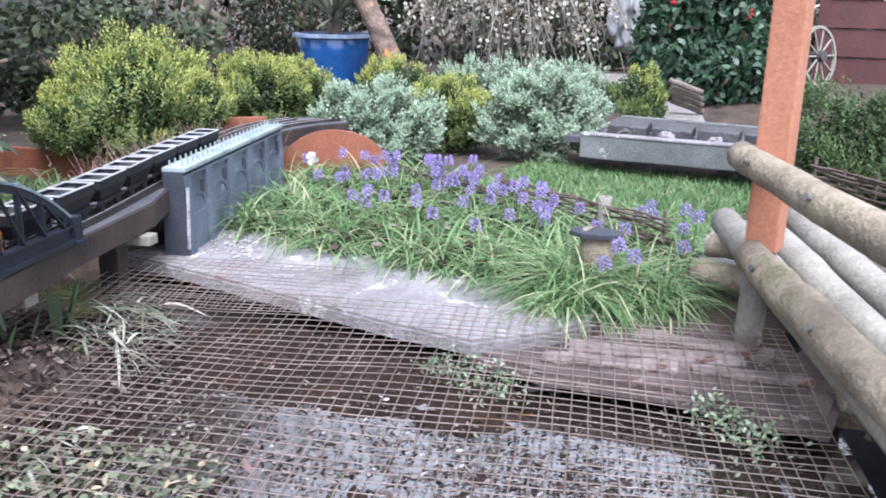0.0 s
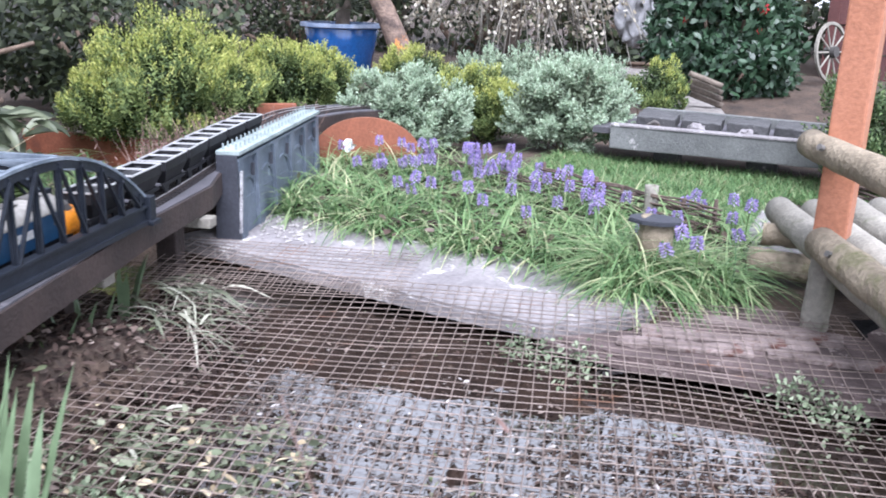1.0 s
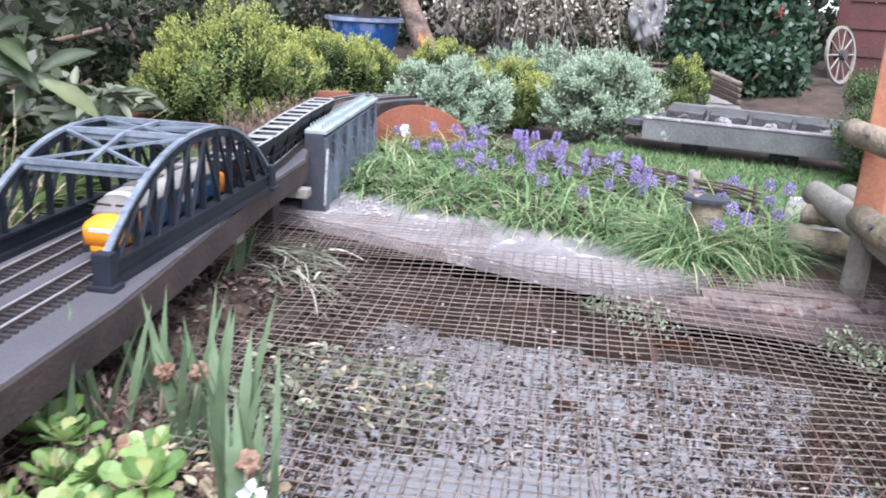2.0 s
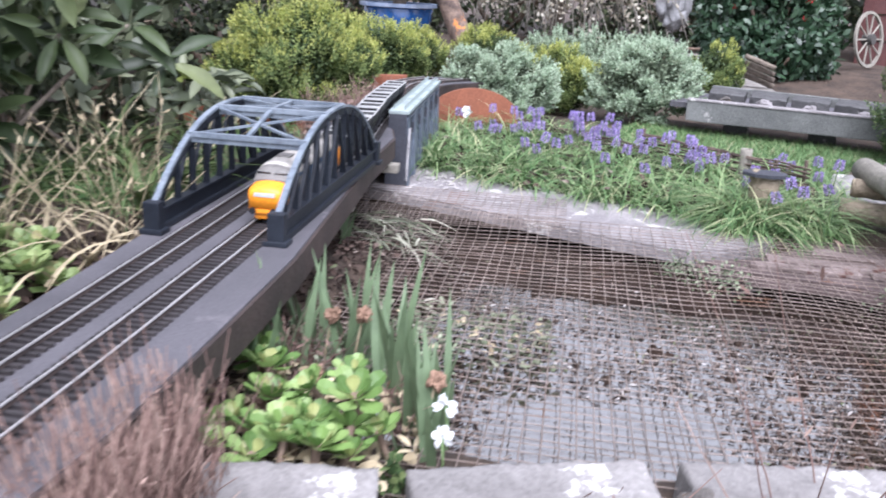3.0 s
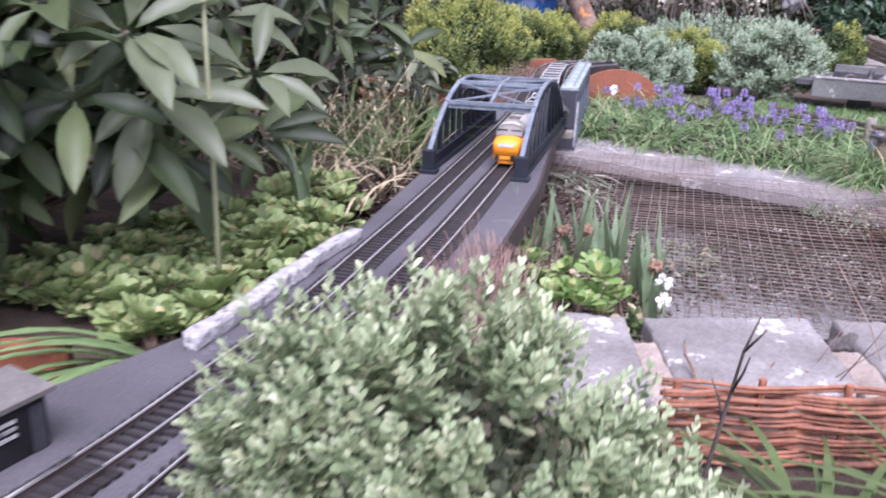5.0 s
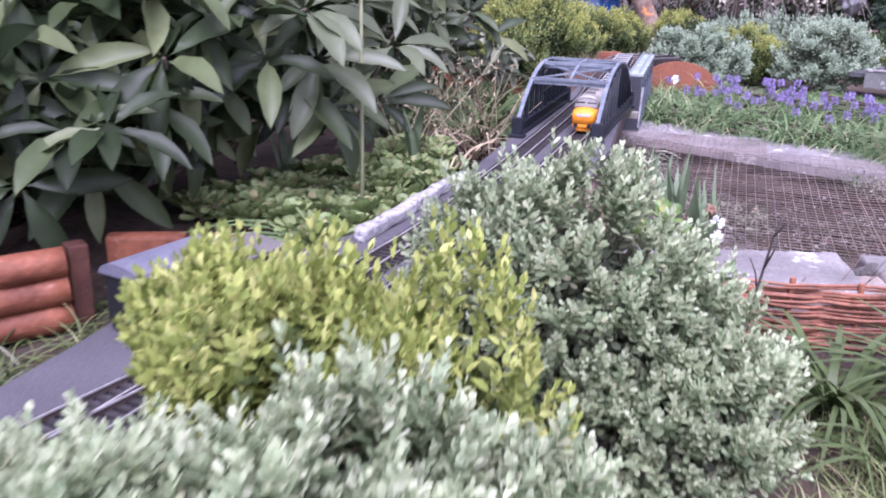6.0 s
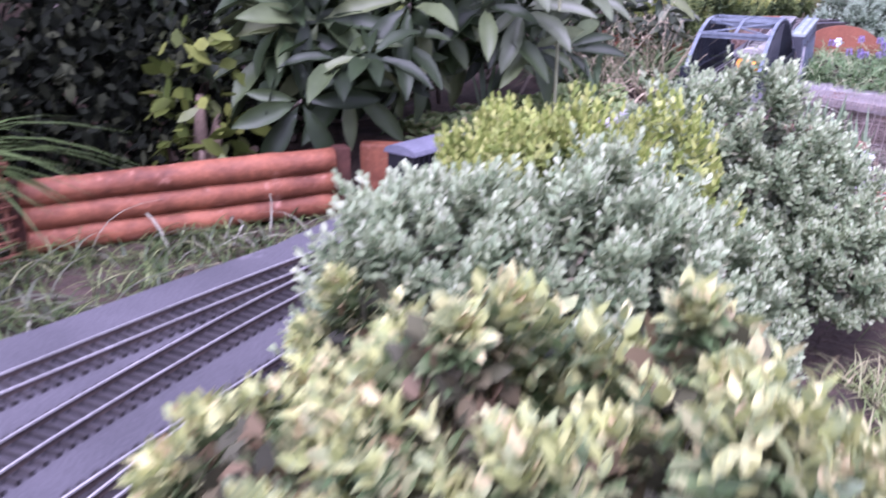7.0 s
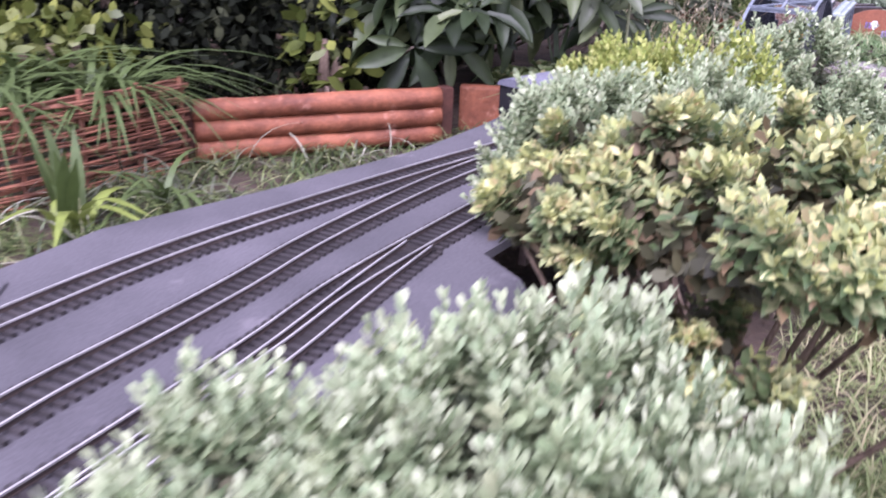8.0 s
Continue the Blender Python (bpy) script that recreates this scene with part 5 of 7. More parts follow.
make_log_edging()
_e = thing("edging_board", (-0.955, -0.33, -0.14), "red-brown stained boards butted end to end along the bank", "garden edging", turn=40)
for _x, _h in ((-0.064, 0.134), (0.062, 0.13)):
    _bm = bmesh.new()
    box(_bm, 0.123, 0.028, _h, pose(_x, 0, _h / 2, 2), 0.007)
    part("board_panel", _bm, M["redlog"], _e)
for _x, _y, _a, _w, _h in ((-2.0, 2.3, 8, 0.55, 0.1), (-1.69, 2.64, 42, 0.4, 0.19)):
    _e = thing("edging_board", (_x, _y, -0.17), "rust-brown stained board behind the track", "garden edging", "rear edging boards", _a)
    _bm = bmesh.new()
    box(_bm, _w, 0.02, _h, pose(0, 0, _h / 2), 0.003)
    part("board_panel", _bm, M["rust"], _e)


# ---- netting over the pond ----
def make_netting():
    cell = 0.0232
    e = thing("pond_netting", (0, 0, -0.149), "rusty welded wire mesh laid over the pond", "wire mesh")
    rng = np.random.default_rng(9)

    def sag(u, v):
        wave = -0.014 + 0.009 * np.sin(u * 5.1 + 1.0) * np.sin(v * 5.3) + 0.0025 * np.sin(u * 10 + v * 8) + 0.0015 * np.sin(u * 17 - v * 13)
        return wave * step(0.56, 0.78, v) * (0.12 + 0.88 * step(1.72, 1.5, v + 0.16 * u)) + 0.002

    for name, u0, u1, v0, v1, lift in (("net_panel", -0.84, 0.735, 0.5, 1.745, 0.0), ("net_panel", -0.62, -0.1, 1.66, 1.93, 0.004)):
        pieces = []
        for du, dv in ((1, 0), (0, 1)):
            a0, a1, b0, b1 = (u0, u1, v0, v1) if dv else (v0, v1, u0, u1)
            for k in range(int(round((a1 - a0) / cell)) + 1):
                a = a0 + k * cell
                s = np.arange(b0, b1 + cell, cell * 1.0)
                w = np.cumsum(rng.normal(size=len(s))) * 0.0004
                U, V_ = (a + w, s) if dv else (s, a + w)
                X, Y = xy(U, V_)
                Z = sag(U, V_) + lift + (0.0014 if dv else 0.0)
                pieces.append(tube(np.stack([X, Y, Z], 1), 0.00085, 4))
        tri_part(name, *joined(pieces), M["wire"], e)


make_netting()


# ---- paving along the near side of the pond ----
def hull_of(pts):
    """The convex outline of some points, counter-clockwise."""
    P = sorted(set(map(tuple, pts)))
    out = []
    for run in (P, P[::-1]):
        h = []
        for p in run:
            while len(h) > 1 and (h[-1][0] - h[-2][0]) * (p[1] - h[-2][1]) - (h[-1][1] - h[-2][1]) * (p[0] - h[-2][0]) <= 0:
                h.pop()
            h.append(p)
        out += h[:-1]
    return out


def rough_slab(outline, thick, seed, gap=0.009):
    """A weathered slab: an uneven top with chipped, rounded rims and rough sides."""
    H = np.array(hull_of(outline))
    lo, hi = H.min(0), H.max(0)
    nx, ny = int((hi[0] - lo[0]) / gap) + 2, int((hi[1] - lo[1]) / gap) + 2
    bm = bmesh.new()
    g = [[bm.verts.new((lo[0] + (hi[0] - lo[0]) * i / (nx - 1), lo[1] + (hi[1] - lo[1]) * j / (ny - 1), thick)) for i in range(nx)] for j in range(ny)]
    for j in range(ny - 1):
        for i in range(nx - 1):
            bm.faces.new((g[j][i], g[j][i + 1], g[j + 1][i + 1], g[j + 1][i]))
    sides = []
    for a, b in zip(H, np.roll(H, -1, 0)):
        d = unit(b - a)
        out = np.array([d[1], -d[0]])
        sides.append((a, out))
        bmesh.ops.bisect_plane(bm, geom=bm.verts[:] + bm.edges[:] + bm.faces[:], plane_co=(*a, 0), plane_no=(*out, 0), clear_outer=True)
    rim = [e for e in bm.edges if e.is_boundary]
    for z in (thick - 0.012, 0.0):
        r = bmesh.ops.extrude_edge_only(bm, edges=rim)
        for v in [q for q in r["geom"] if isinstance(q, bmesh.types.BMVert)]:
            v.co.z = z
        rim = [q for q in r["geom"] if isinstance(q, bmesh.types.BMEdge)]
    off = Vector((seed * 3.1, seed, 0))
    for v in bm.verts:
        d = min(float(np.dot(a - np.array(v.co[:2]), o)) for a, o in sides)
        n = noise.noise(v.co * 22 + off)
        v.co += noise.noise_vector(v.co * 30 + off) * 0.003
        if v.co.z > thick * 0.85:
            v.co.z += 0.0025 * n + 0.0018 * noise.noise(v.co * 75 + off) - (0.0035 + 0.004 * n) * math.exp(-max(d, 0) / 0.0035)
        v.co.z = max(v.co.z, 0.0)
    return bm


def make_paving():
    for k, outline in enumerate([
            [(-0.585, 0.35), (-0.5, 0.395), (-0.4, 0.437), (-0.352, 0.336), (-0.27, 0.185), (-0.38, 0.13), (-0.46, 0.095)],
            [(-0.373, 0.452), (-0.26, 0.528), (-0.143, 0.6), (-0.095, 0.488), (-0.042, 0.383), (-0.15, 0.31), (-0.252, 0.242)],
            [(-0.106, 0.617), (0.14, 0.73), (0.23, 0.56), (0.1, 0.475), (-0.005, 0.42)],
            [(0.16, 0.74), (0.4, 0.85), (0.5, 0.68), (0.25, 0.57)]]):
        cx, cy = np.mean(outline, 0)
        e = thing("paving_slab", (cx, cy, -0.165), "grey lichen-spotted concrete slab beside the pond", "paving slab", "pond edge slabs")
        part("slab_body", rough_slab([(x - cx, y - cy) for x, y in outline], 0.05, k), M["paving"], e, smooth=True)
    for k, outline in enumerate([
            [(-0.364, 0.36), (-0.326, 0.378), (-0.252, 0.246), (-0.222, 0.19), (-0.27, 0.188), (-0.345, 0.328)],
            [(-0.092, 0.496), (-0.056, 0.518), (-0.002, 0.416), (0.03, 0.376), (-0.03, 0.362), (-0.05, 0.41)]]):
        cx, cy = np.mean(outline, 0)
        e = thing("rubble_stone", (cx, cy, -0.17), "flat pinkish stone wedged flush between slabs", "stone", "rubble stones")
        part("stone_body", rough_slab([(x - cx, y - cy) for x, y in outline], 0.049, 20 + k, 0.002), M["rubble"], e, smooth=True)
    for k, (x, y, r) in enumerate([(-0.522, 0.15, 0.016), (-0.532, 0.2, 0.014), (-0.505, 0.1, 0.017), (-0.545, 0.25, 0.012), (-0.515, 0.175, 0.011), (-0.55, 0.29, 0.012), (-0.24, 0.16, 0.02)]):
        e = thing("rubble_stone", (x, y, -0.17), "rough pale stone beside the slabs", "stone", "rubble stones")
        bm = bmesh.new()
        bmesh.ops.create_icosphere(bm, subdivisions=3, radius=r)
        for v in bm.verts:
            v.co = Vector((v.co.x * 1.2, v.co.y, v.co.z * 0.9)) + noise.noise_vector(v.co * 35 + Vector((k * 3, 0, 0))) * r * 0.35
            v.co.z = max(v.co.z + r * 0.75, 0.0)
        part("stone_body", bm, M["rubble"], e, smooth=False)
    e = thing("dead_stick", (-0.245, 0.275, -0.114), "thin dead stick lying on the slab", "stick", "dead sticks")
    tri_part("bark_rod", *tube([(-0.026, 0.045, 0.03), (-0.018, 0.022, 0.02), (0.0, 0.0, 0.012), (0.022, -0.04, 0.008), (0.046, -0.1, 0.002)], [0.0016, 0.0022, 0.0026, 0.0026, 0.0022], 7), M["twig"], e)
    e = thing("dead_stick", (-0.162, -0.055, -0.17), "forked dark dead twig standing in the bed", "stick", "dead sticks")
    tri_part("main_twig", *tube([(0, 0, 0), (0.012, 0.0, 0.1), (0.024, 0.005, 0.19), (0.032, 0.01, 0.25), (0.042, 0.014, 0.287)], [0.0028, 0.0024, 0.002, 0.0016, 0.001], 6), M["dark_twig"], e)
    for p, q in (((0.026, 0.006, 0.205), (0.04, 0.0, 0.25)), ((0.032, 0.01, 0.25), (0.05, 0.006, 0.278)), ((0.022, 0.004, 0.17), (0.006, 0.008, 0.215))):
        tri_part("side_twig", *tube([p, tuple((a + b) / 2 + 0.002 for a, b in zip(p, q)), q], [0.0016, 0.0013, 0.0009], 5), M["dark_twig"], e)
    e = thing("gap_weed", (-0.388, 0.455, -0.168), "small dark green weed growing between the slabs", "weed")
    rng = np.random.default_rng(77)
    P = rng.normal(size=(70, 3)) * (0.008, 0.011, 0.014) + (0, 0, 0.03)
    tri_part("foliage", *leaves(OVAL, P, rng.normal(size=(70, 3)) + (0, 0, 0.3), rng.normal(size=(70, 3)) + (0, 0, 1), 0.014, 0.009), L["green_dark"], e)


make_paving()


# ---- plants close to the track ----
HEBE = "rounded silver-green hebe bush with small oval leaves"
bush("hebe_bush", (-0.25, -0.39), [((-0.02, -0.01, 0.045), (0.17, 0.125, 0.16)), ((0.1, 0.02, -0.04), (0.14, 0.13, 0.13)), ((-0.12, 0.05, 0.0), (0.11, 0.11, 0.115))],
     L["hebe"], L["hebe_in"], HEBE, "bush", 3200, BLUNT, (0.0126, 0.0066), 7, 0.031, 11, spread=1.3, loose=0.08, rise=0.75, tuft=3, tuft_size=0.05, group="hebe bushes by the track", tip=L["hebe_tip"])
bush("hebe_bush", (-0.09, -0.93), [((-0.045, 0.0, 0.05), (0.105, 0.14, 0.15)), ((-0.13, -0.09, 0.065), (0.125, 0.13, 0.135)), ((-0.02, 0.12, -0.01), (0.1, 0.12, 0.135))],
     L["hebe"], L["hebe_in"], HEBE + " showing bare stems", "bush", 3500, BLUNT, (0.0126, 0.0066), 7, 0.031, 12, spread=1.3, loose=0.08, rise=0.75, tuft=3, tuft_size=0.05, group="hebe bushes by the track", stems=16, low=-0.15, tip=L["hebe_tip"])
bush("hebe_bush", (0.12, -1.66), [((0.0, -0.05, 0.038), (0.13, 0.13, 0.12)), ((0.055, 0.045, 0.074), (0.12, 0.12, 0.125)), ((0.115, 0.05, 0.055), (0.11, 0.1, 0.12)), ((0.17, 0.02, 0.032), (0.14, 0.13, 0.12)), ((0.27, 0.0, 0.012), (0.12, 0.13, 0.125)), ((0.38, 0.03, -0.02), (0.11, 0.12, 0.11)), ((0.0, -0.16, 0.0), (0.14, 0.12, 0.12))],
     L["hebe"], L["hebe_in"], HEBE, "bush", 6200, BLUNT, (0.0126, 0.0066), 7, 0.031, 13, spread=1.3, loose=0.05, rise=0.75, tuft=3, tuft_size=0.05, group="hebe bushes by the track", tip=L["hebe_tip"])
bush("golden_bush", (-0.26, -0.8), [((0, 0, 0.075), (0.11, 0.09, 0.14)), ((-0.08, 0.03, 0.06), (0.09, 0.09, 0.13)), ((0.07, 0.04, 0.06), (0.09, 0.09, 0.13)), ((-0.14, 0.02, 0.12), (0.05, 0.05, 0.06))],
     L["yellow"], L["yellow_in"], "golden-yellow leaved evergreen bush", "bush", 2400, POINT, (0.0145, 0.0076), 6, 0.044, 21, rise=1.1, loose=0.2, spread=1.15, tuft=10)
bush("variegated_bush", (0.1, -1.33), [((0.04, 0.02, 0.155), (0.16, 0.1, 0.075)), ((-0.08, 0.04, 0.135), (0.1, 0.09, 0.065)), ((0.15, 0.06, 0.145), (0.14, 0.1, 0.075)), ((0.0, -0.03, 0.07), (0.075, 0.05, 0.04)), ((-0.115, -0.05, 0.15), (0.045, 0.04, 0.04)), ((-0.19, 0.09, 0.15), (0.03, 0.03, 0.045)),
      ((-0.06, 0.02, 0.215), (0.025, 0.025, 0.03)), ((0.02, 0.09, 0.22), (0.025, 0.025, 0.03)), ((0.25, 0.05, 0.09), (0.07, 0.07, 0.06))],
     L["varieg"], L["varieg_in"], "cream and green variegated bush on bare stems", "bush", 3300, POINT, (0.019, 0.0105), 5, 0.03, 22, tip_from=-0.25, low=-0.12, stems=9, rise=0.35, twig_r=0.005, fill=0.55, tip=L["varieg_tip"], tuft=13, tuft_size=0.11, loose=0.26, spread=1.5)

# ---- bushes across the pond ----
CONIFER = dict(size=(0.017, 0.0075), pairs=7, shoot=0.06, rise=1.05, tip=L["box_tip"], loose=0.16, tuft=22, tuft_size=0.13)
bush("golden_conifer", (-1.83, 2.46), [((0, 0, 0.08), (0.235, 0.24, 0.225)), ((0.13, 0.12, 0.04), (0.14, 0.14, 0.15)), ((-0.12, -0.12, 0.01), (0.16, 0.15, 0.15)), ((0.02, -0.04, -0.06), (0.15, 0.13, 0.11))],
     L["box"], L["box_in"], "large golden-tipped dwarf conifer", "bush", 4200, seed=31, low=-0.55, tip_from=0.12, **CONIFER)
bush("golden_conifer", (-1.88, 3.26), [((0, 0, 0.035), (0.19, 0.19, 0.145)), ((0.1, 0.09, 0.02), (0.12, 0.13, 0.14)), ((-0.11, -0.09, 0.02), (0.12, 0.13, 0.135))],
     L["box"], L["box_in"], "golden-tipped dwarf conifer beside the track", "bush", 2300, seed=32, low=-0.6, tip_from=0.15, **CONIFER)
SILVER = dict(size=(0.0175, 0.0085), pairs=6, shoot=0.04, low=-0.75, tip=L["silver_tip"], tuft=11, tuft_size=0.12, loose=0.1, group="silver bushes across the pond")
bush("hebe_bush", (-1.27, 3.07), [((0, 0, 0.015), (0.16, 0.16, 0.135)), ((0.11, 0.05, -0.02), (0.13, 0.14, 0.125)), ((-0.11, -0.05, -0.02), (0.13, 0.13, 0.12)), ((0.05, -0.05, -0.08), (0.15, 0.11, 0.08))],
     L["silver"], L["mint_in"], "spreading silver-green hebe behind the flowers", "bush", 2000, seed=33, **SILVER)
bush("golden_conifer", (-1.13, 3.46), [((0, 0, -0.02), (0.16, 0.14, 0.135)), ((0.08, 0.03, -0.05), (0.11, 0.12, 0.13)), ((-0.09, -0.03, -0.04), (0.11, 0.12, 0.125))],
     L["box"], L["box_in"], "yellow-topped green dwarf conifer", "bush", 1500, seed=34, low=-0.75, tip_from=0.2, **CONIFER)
bush("hebe_bush", (-0.73, 3.4), [((0, 0, 0.035), (0.18, 0.16, 0.14)), ((0.11, 0.04, 0.01), (0.12, 0.13, 0.13)), ((-0.11, -0.03, 0.0), (0.14, 0.14, 0.13)), ((-0.03, -0.05, -0.07), (0.14, 0.11, 0.08))],
     L["silver"], L["mint_in"], "silver-green hebe overhanging the deck on bare brown stems", "bush", 1800, seed=35, stems=18, **SILVER)
bush("golden_conifer", (-1.61, 3.95), [((0, 0, 0.01), (0.22, 0.16, 0.135))],
     L["box"], L["box_in"], "low golden bush at the back of the bed", "bush", 700, seed=36, tip_from=-0.1, **CONIFER)
bush("hebe_bush", (-1.1, 4.2), [((-0.26, 0, 0.025), (0.22, 0.17, 0.14)), ((0, 0, 0.03), (0.22, 0.17, 0.14)), ((0.25, 0, 0.01), (0.2, 0.17, 0.14))],
     L["silver"], L["mint_in"], "broad silver-green hebe at the back", "bush", 1500, seed=37, **SILVER)
bush("green_bush", (-0.56, 4.06), [((0, 0, 0.03), (0.125, 0.12, 0.115)), ((0.05, 0, -0.03), (0.1, 0.1, 0.09))],
     L["box"], L["box_in"], "small round green dwarf conifer", "bush", 520, seed=38, tip_from=0.45, **CONIFER)
bush("green_bush", (0.34, 3.08), [((0, 0, 0.04), (0.24, 0.15, 0.175)), ((0.17, 0, 0.0), (0.2, 0.15, 0.17)), ((0.02, -0.02, -0.06), (0.2, 0.13, 0.1))],
     L["green_dark"], L["box_in"], "rounded dark green dwarf conifer beyond the fence", "bush", 1700, seed=39, low=-0.6, **{**CONIFER, "tip": None})


def rhododendron(at, lobes, leaf, label, seed, whorls=(), length=(0.1, 0.165)):
    e = thing("rhododendron", at, label, "shrub")
    o = np.array(at)
    rng = np.random.default_rng(seed)
    heads = []
    for c, r, n in lobes:
        D = unit(rng.normal(size=(n * 2, 3)))
        D = D[(D[:, 0] > -0.35) & (D[:, 2] > -0.75)][:n]
        heads += [np.array(c) + d * np.array(r) * rng.uniform(0.7, 1.05) for d in D]
    axes = [unit(np.array([0.4, -0.25, 0.85]) + rng.normal(size=3) * 0.42) for _ in heads] + [unit(np.array(w[1])) for w in whorls]
    heads += [np.array(w[0]) for w in whorls]
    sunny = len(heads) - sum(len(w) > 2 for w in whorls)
    P, D, N, S = [], [], [], []
    Pn, Dn, Nn = [], [], []
    for k, h in enumerate(heads):
        h = h - o
        axis = axes[k]
        s = unit(np.cross(axis, rng.normal(size=3)))
        t = np.cross(axis, s)
        m = rng.integers(6, 9)
        for j in range(m):
            a = 2 * np.pi * j / m + rng.normal() * 0.15
            out = s * np.cos(a) + t * np.sin(a)
            d = out * 0.95 + axis * rng.uniform(-0.15, 0.5) - np.array([0, 0, 0.06]) + rng.normal(size=3) * 0.15
            P.append(h + out * 0.008)
            D.append(d)
            N.append(axis)
            S.append(rng.uniform(*length))
        if k % 11 == 0 and h[2] > 0.25:
            for j in range(5):
                Pn.append(h + axis * 0.02)
                Dn.append(axis + rng.normal(size=3) * 0.5)
                Nn.append(axis + rng.normal(size=3) * 0.3)
        if k == sunny - 1:
            cut = len(P)
    S, P, D, N = np.array(S), np.array(P), np.array(D), np.array(N)
    W = S * rng.uniform(0.24, 0.32, len(S))
    tri_part("foliage", *leaves(LONG, P[:cut], D[:cut], N[:cut], S[:cut], W[:cut]), leaf, e, smooth=True)
    # Whorls with a third value take the leaf colour lightened for sky sheen.
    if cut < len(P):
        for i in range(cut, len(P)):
            tri_part("outer_leaf", *leaves(LONG, P[i:i + 1], D[i:i + 1], N[i:i + 1], S[i:i + 1], W[i:i + 1]), L["rhodo_sky_sheen"], e, "pale grey-green outer leaf", True)
    tri_part("young_foliage", *leaves(LONG, np.array(Pn), np.array(Dn), np.array(Nn), 0.055, 0.02), L["rhodo_new"], e, "yellow-green young leaves", True)
    for h in heads[::3]:
        b = np.array([rng.normal() * 0.08, rng.normal() * 0.15, 0.0])
        tip = h - o
        t = np.linspace(0, 1, 9)[:, None]
        m = b * 0.4 + tip * 0.6 + rng.normal(size=3) * (0.06, 0.06, 0.02) - (0.08, 0, 0)
        tri_part("branch", *tube((1 - t) ** 2 * b + 2 * t * (1 - t) * m + t * t * tip, np.linspace(0.0075, 0.003, 9), 6), M["bark"], e)


rhododendron((-1.55, 0.0, -0.08), [((-1.45, 0.0, 0.42), (0.4, 0.45, 0.36), 74), ((-1.25, -0.25, 0.2), (0.18, 0.26, 0.17), 40), ((-1.75, -0.3, 0.3), (0.3, 0.35, 0.3), 36), ((-1.12, -0.06, 0.34), (0.14, 0.22, 0.1), 14), ((-1.3, 0.12, 0.14), (0.12, 0.2, 0.08), 10)],
             L["rhodo"], "large rhododendron with long leathery dark leaves", 51,
             [((-1.126, -0.5, 0.077), (0.75, -0.6, 0.25)), ((-1.0, -0.43, 0.17), (0.3, -0.2, 0.9)), ((-1.06, -0.44, 0.16), (0.3, -0.35, 0.85)), ((-1.02, -0.3, 0.26), (0.5, -0.4, 0.75)), 
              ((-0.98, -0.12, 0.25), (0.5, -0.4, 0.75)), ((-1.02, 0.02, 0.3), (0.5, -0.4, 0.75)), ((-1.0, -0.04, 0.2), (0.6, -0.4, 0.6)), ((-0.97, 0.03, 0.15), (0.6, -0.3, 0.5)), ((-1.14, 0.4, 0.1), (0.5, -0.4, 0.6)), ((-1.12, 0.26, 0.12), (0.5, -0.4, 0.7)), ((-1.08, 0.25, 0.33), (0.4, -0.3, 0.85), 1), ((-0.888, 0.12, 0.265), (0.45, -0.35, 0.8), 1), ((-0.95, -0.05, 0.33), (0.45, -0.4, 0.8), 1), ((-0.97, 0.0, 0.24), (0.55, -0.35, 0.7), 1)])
rhododendron((-1.5, 0.75, -0.08), [((-1.45, 0.65, 0.38), (0.26, 0.34, 0.22), 13), ((-1.65, 0.85, 0.45), (0.28, 0.28, 0.28), 26), ((-1.42, 0.9, 0.17), (0.14, 0.2, 0.1), 8)],
             L["rhodo"], "rhododendron with dull green leaves by the bridge", 52, [((-1.28, 1.12, 0.2), (0.5, -0.4, 0.75)), ((-1.33, 1.08, 0.27), (0.4, -0.5, 0.75))], (0.08, 0.14))
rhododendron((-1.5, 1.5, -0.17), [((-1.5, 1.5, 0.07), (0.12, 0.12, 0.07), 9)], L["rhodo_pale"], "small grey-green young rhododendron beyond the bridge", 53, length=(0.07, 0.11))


def scatter(rng, n, x0, x1, y0, y1):
    return rng.uniform(x0, x1, n), rng.uniform(y0, y1, n)


def turf(name, label, mat, n, region, length, width, seed, form=BLADE, lean=0.5, keep=None, clumps=0, spread=0.03):
    """Grass blades over a region of the ground."""
    rng = np.random.default_rng(seed)
    if clumps:
        cx, cy = scatter(rng, clumps, *region)
        i = rng.integers(0, clumps, n)
        x, y = cx[i] + rng.normal(size=n) * spread, cy[i] + rng.normal(size=n) * spread
    else:
        x, y = scatter(rng, n, *region)
    if keep is not None:
        k = keep(x, y)
        x, y = x[k], y[k]
    n = len(x)
    P = np.stack([x, y, height(x, y) - 0.004], 1)
    D = np.stack([rng.normal(size=n) * lean, rng.normal(size=n) * lean, np.ones(n)], 1)
    N = np.stack([-D[:, 0], -D[:, 1], np.full(n, 0.5)], 1) + rng.normal(size=(n, 3)) * 0.15
    s = rng.uniform(length[0], length[1], n)
    return tagged(tri_part(name, *leaves(form, P, D, N, s, rng.uniform(width[0], width[1], n)), mat), label, "grass", kind="stuff")


def bed(x, y):
    """The flower bed between the ledge and the willow edging."""
    edge = 2.02 + (-0.25) * (x + 1.1) / 1.3 + np.where(x > -0.5, 0.03, 0.0)
    back = np.where(x < -0.55, 2.8 - 0.53 * (x + 1.08), 2.52 - 0.5 * (x + 0.55))
    return (y > np.maximum(edge, 1.93)) & (y < back + 0.12) & (x < np.where(y < 2.3, 0.03, 0.12)) & (x > -1.27 - 0.3 * (y - 2.5)) & ((x + 0.13) ** 2 + (y - 1.96) ** 2 > 0.0038)


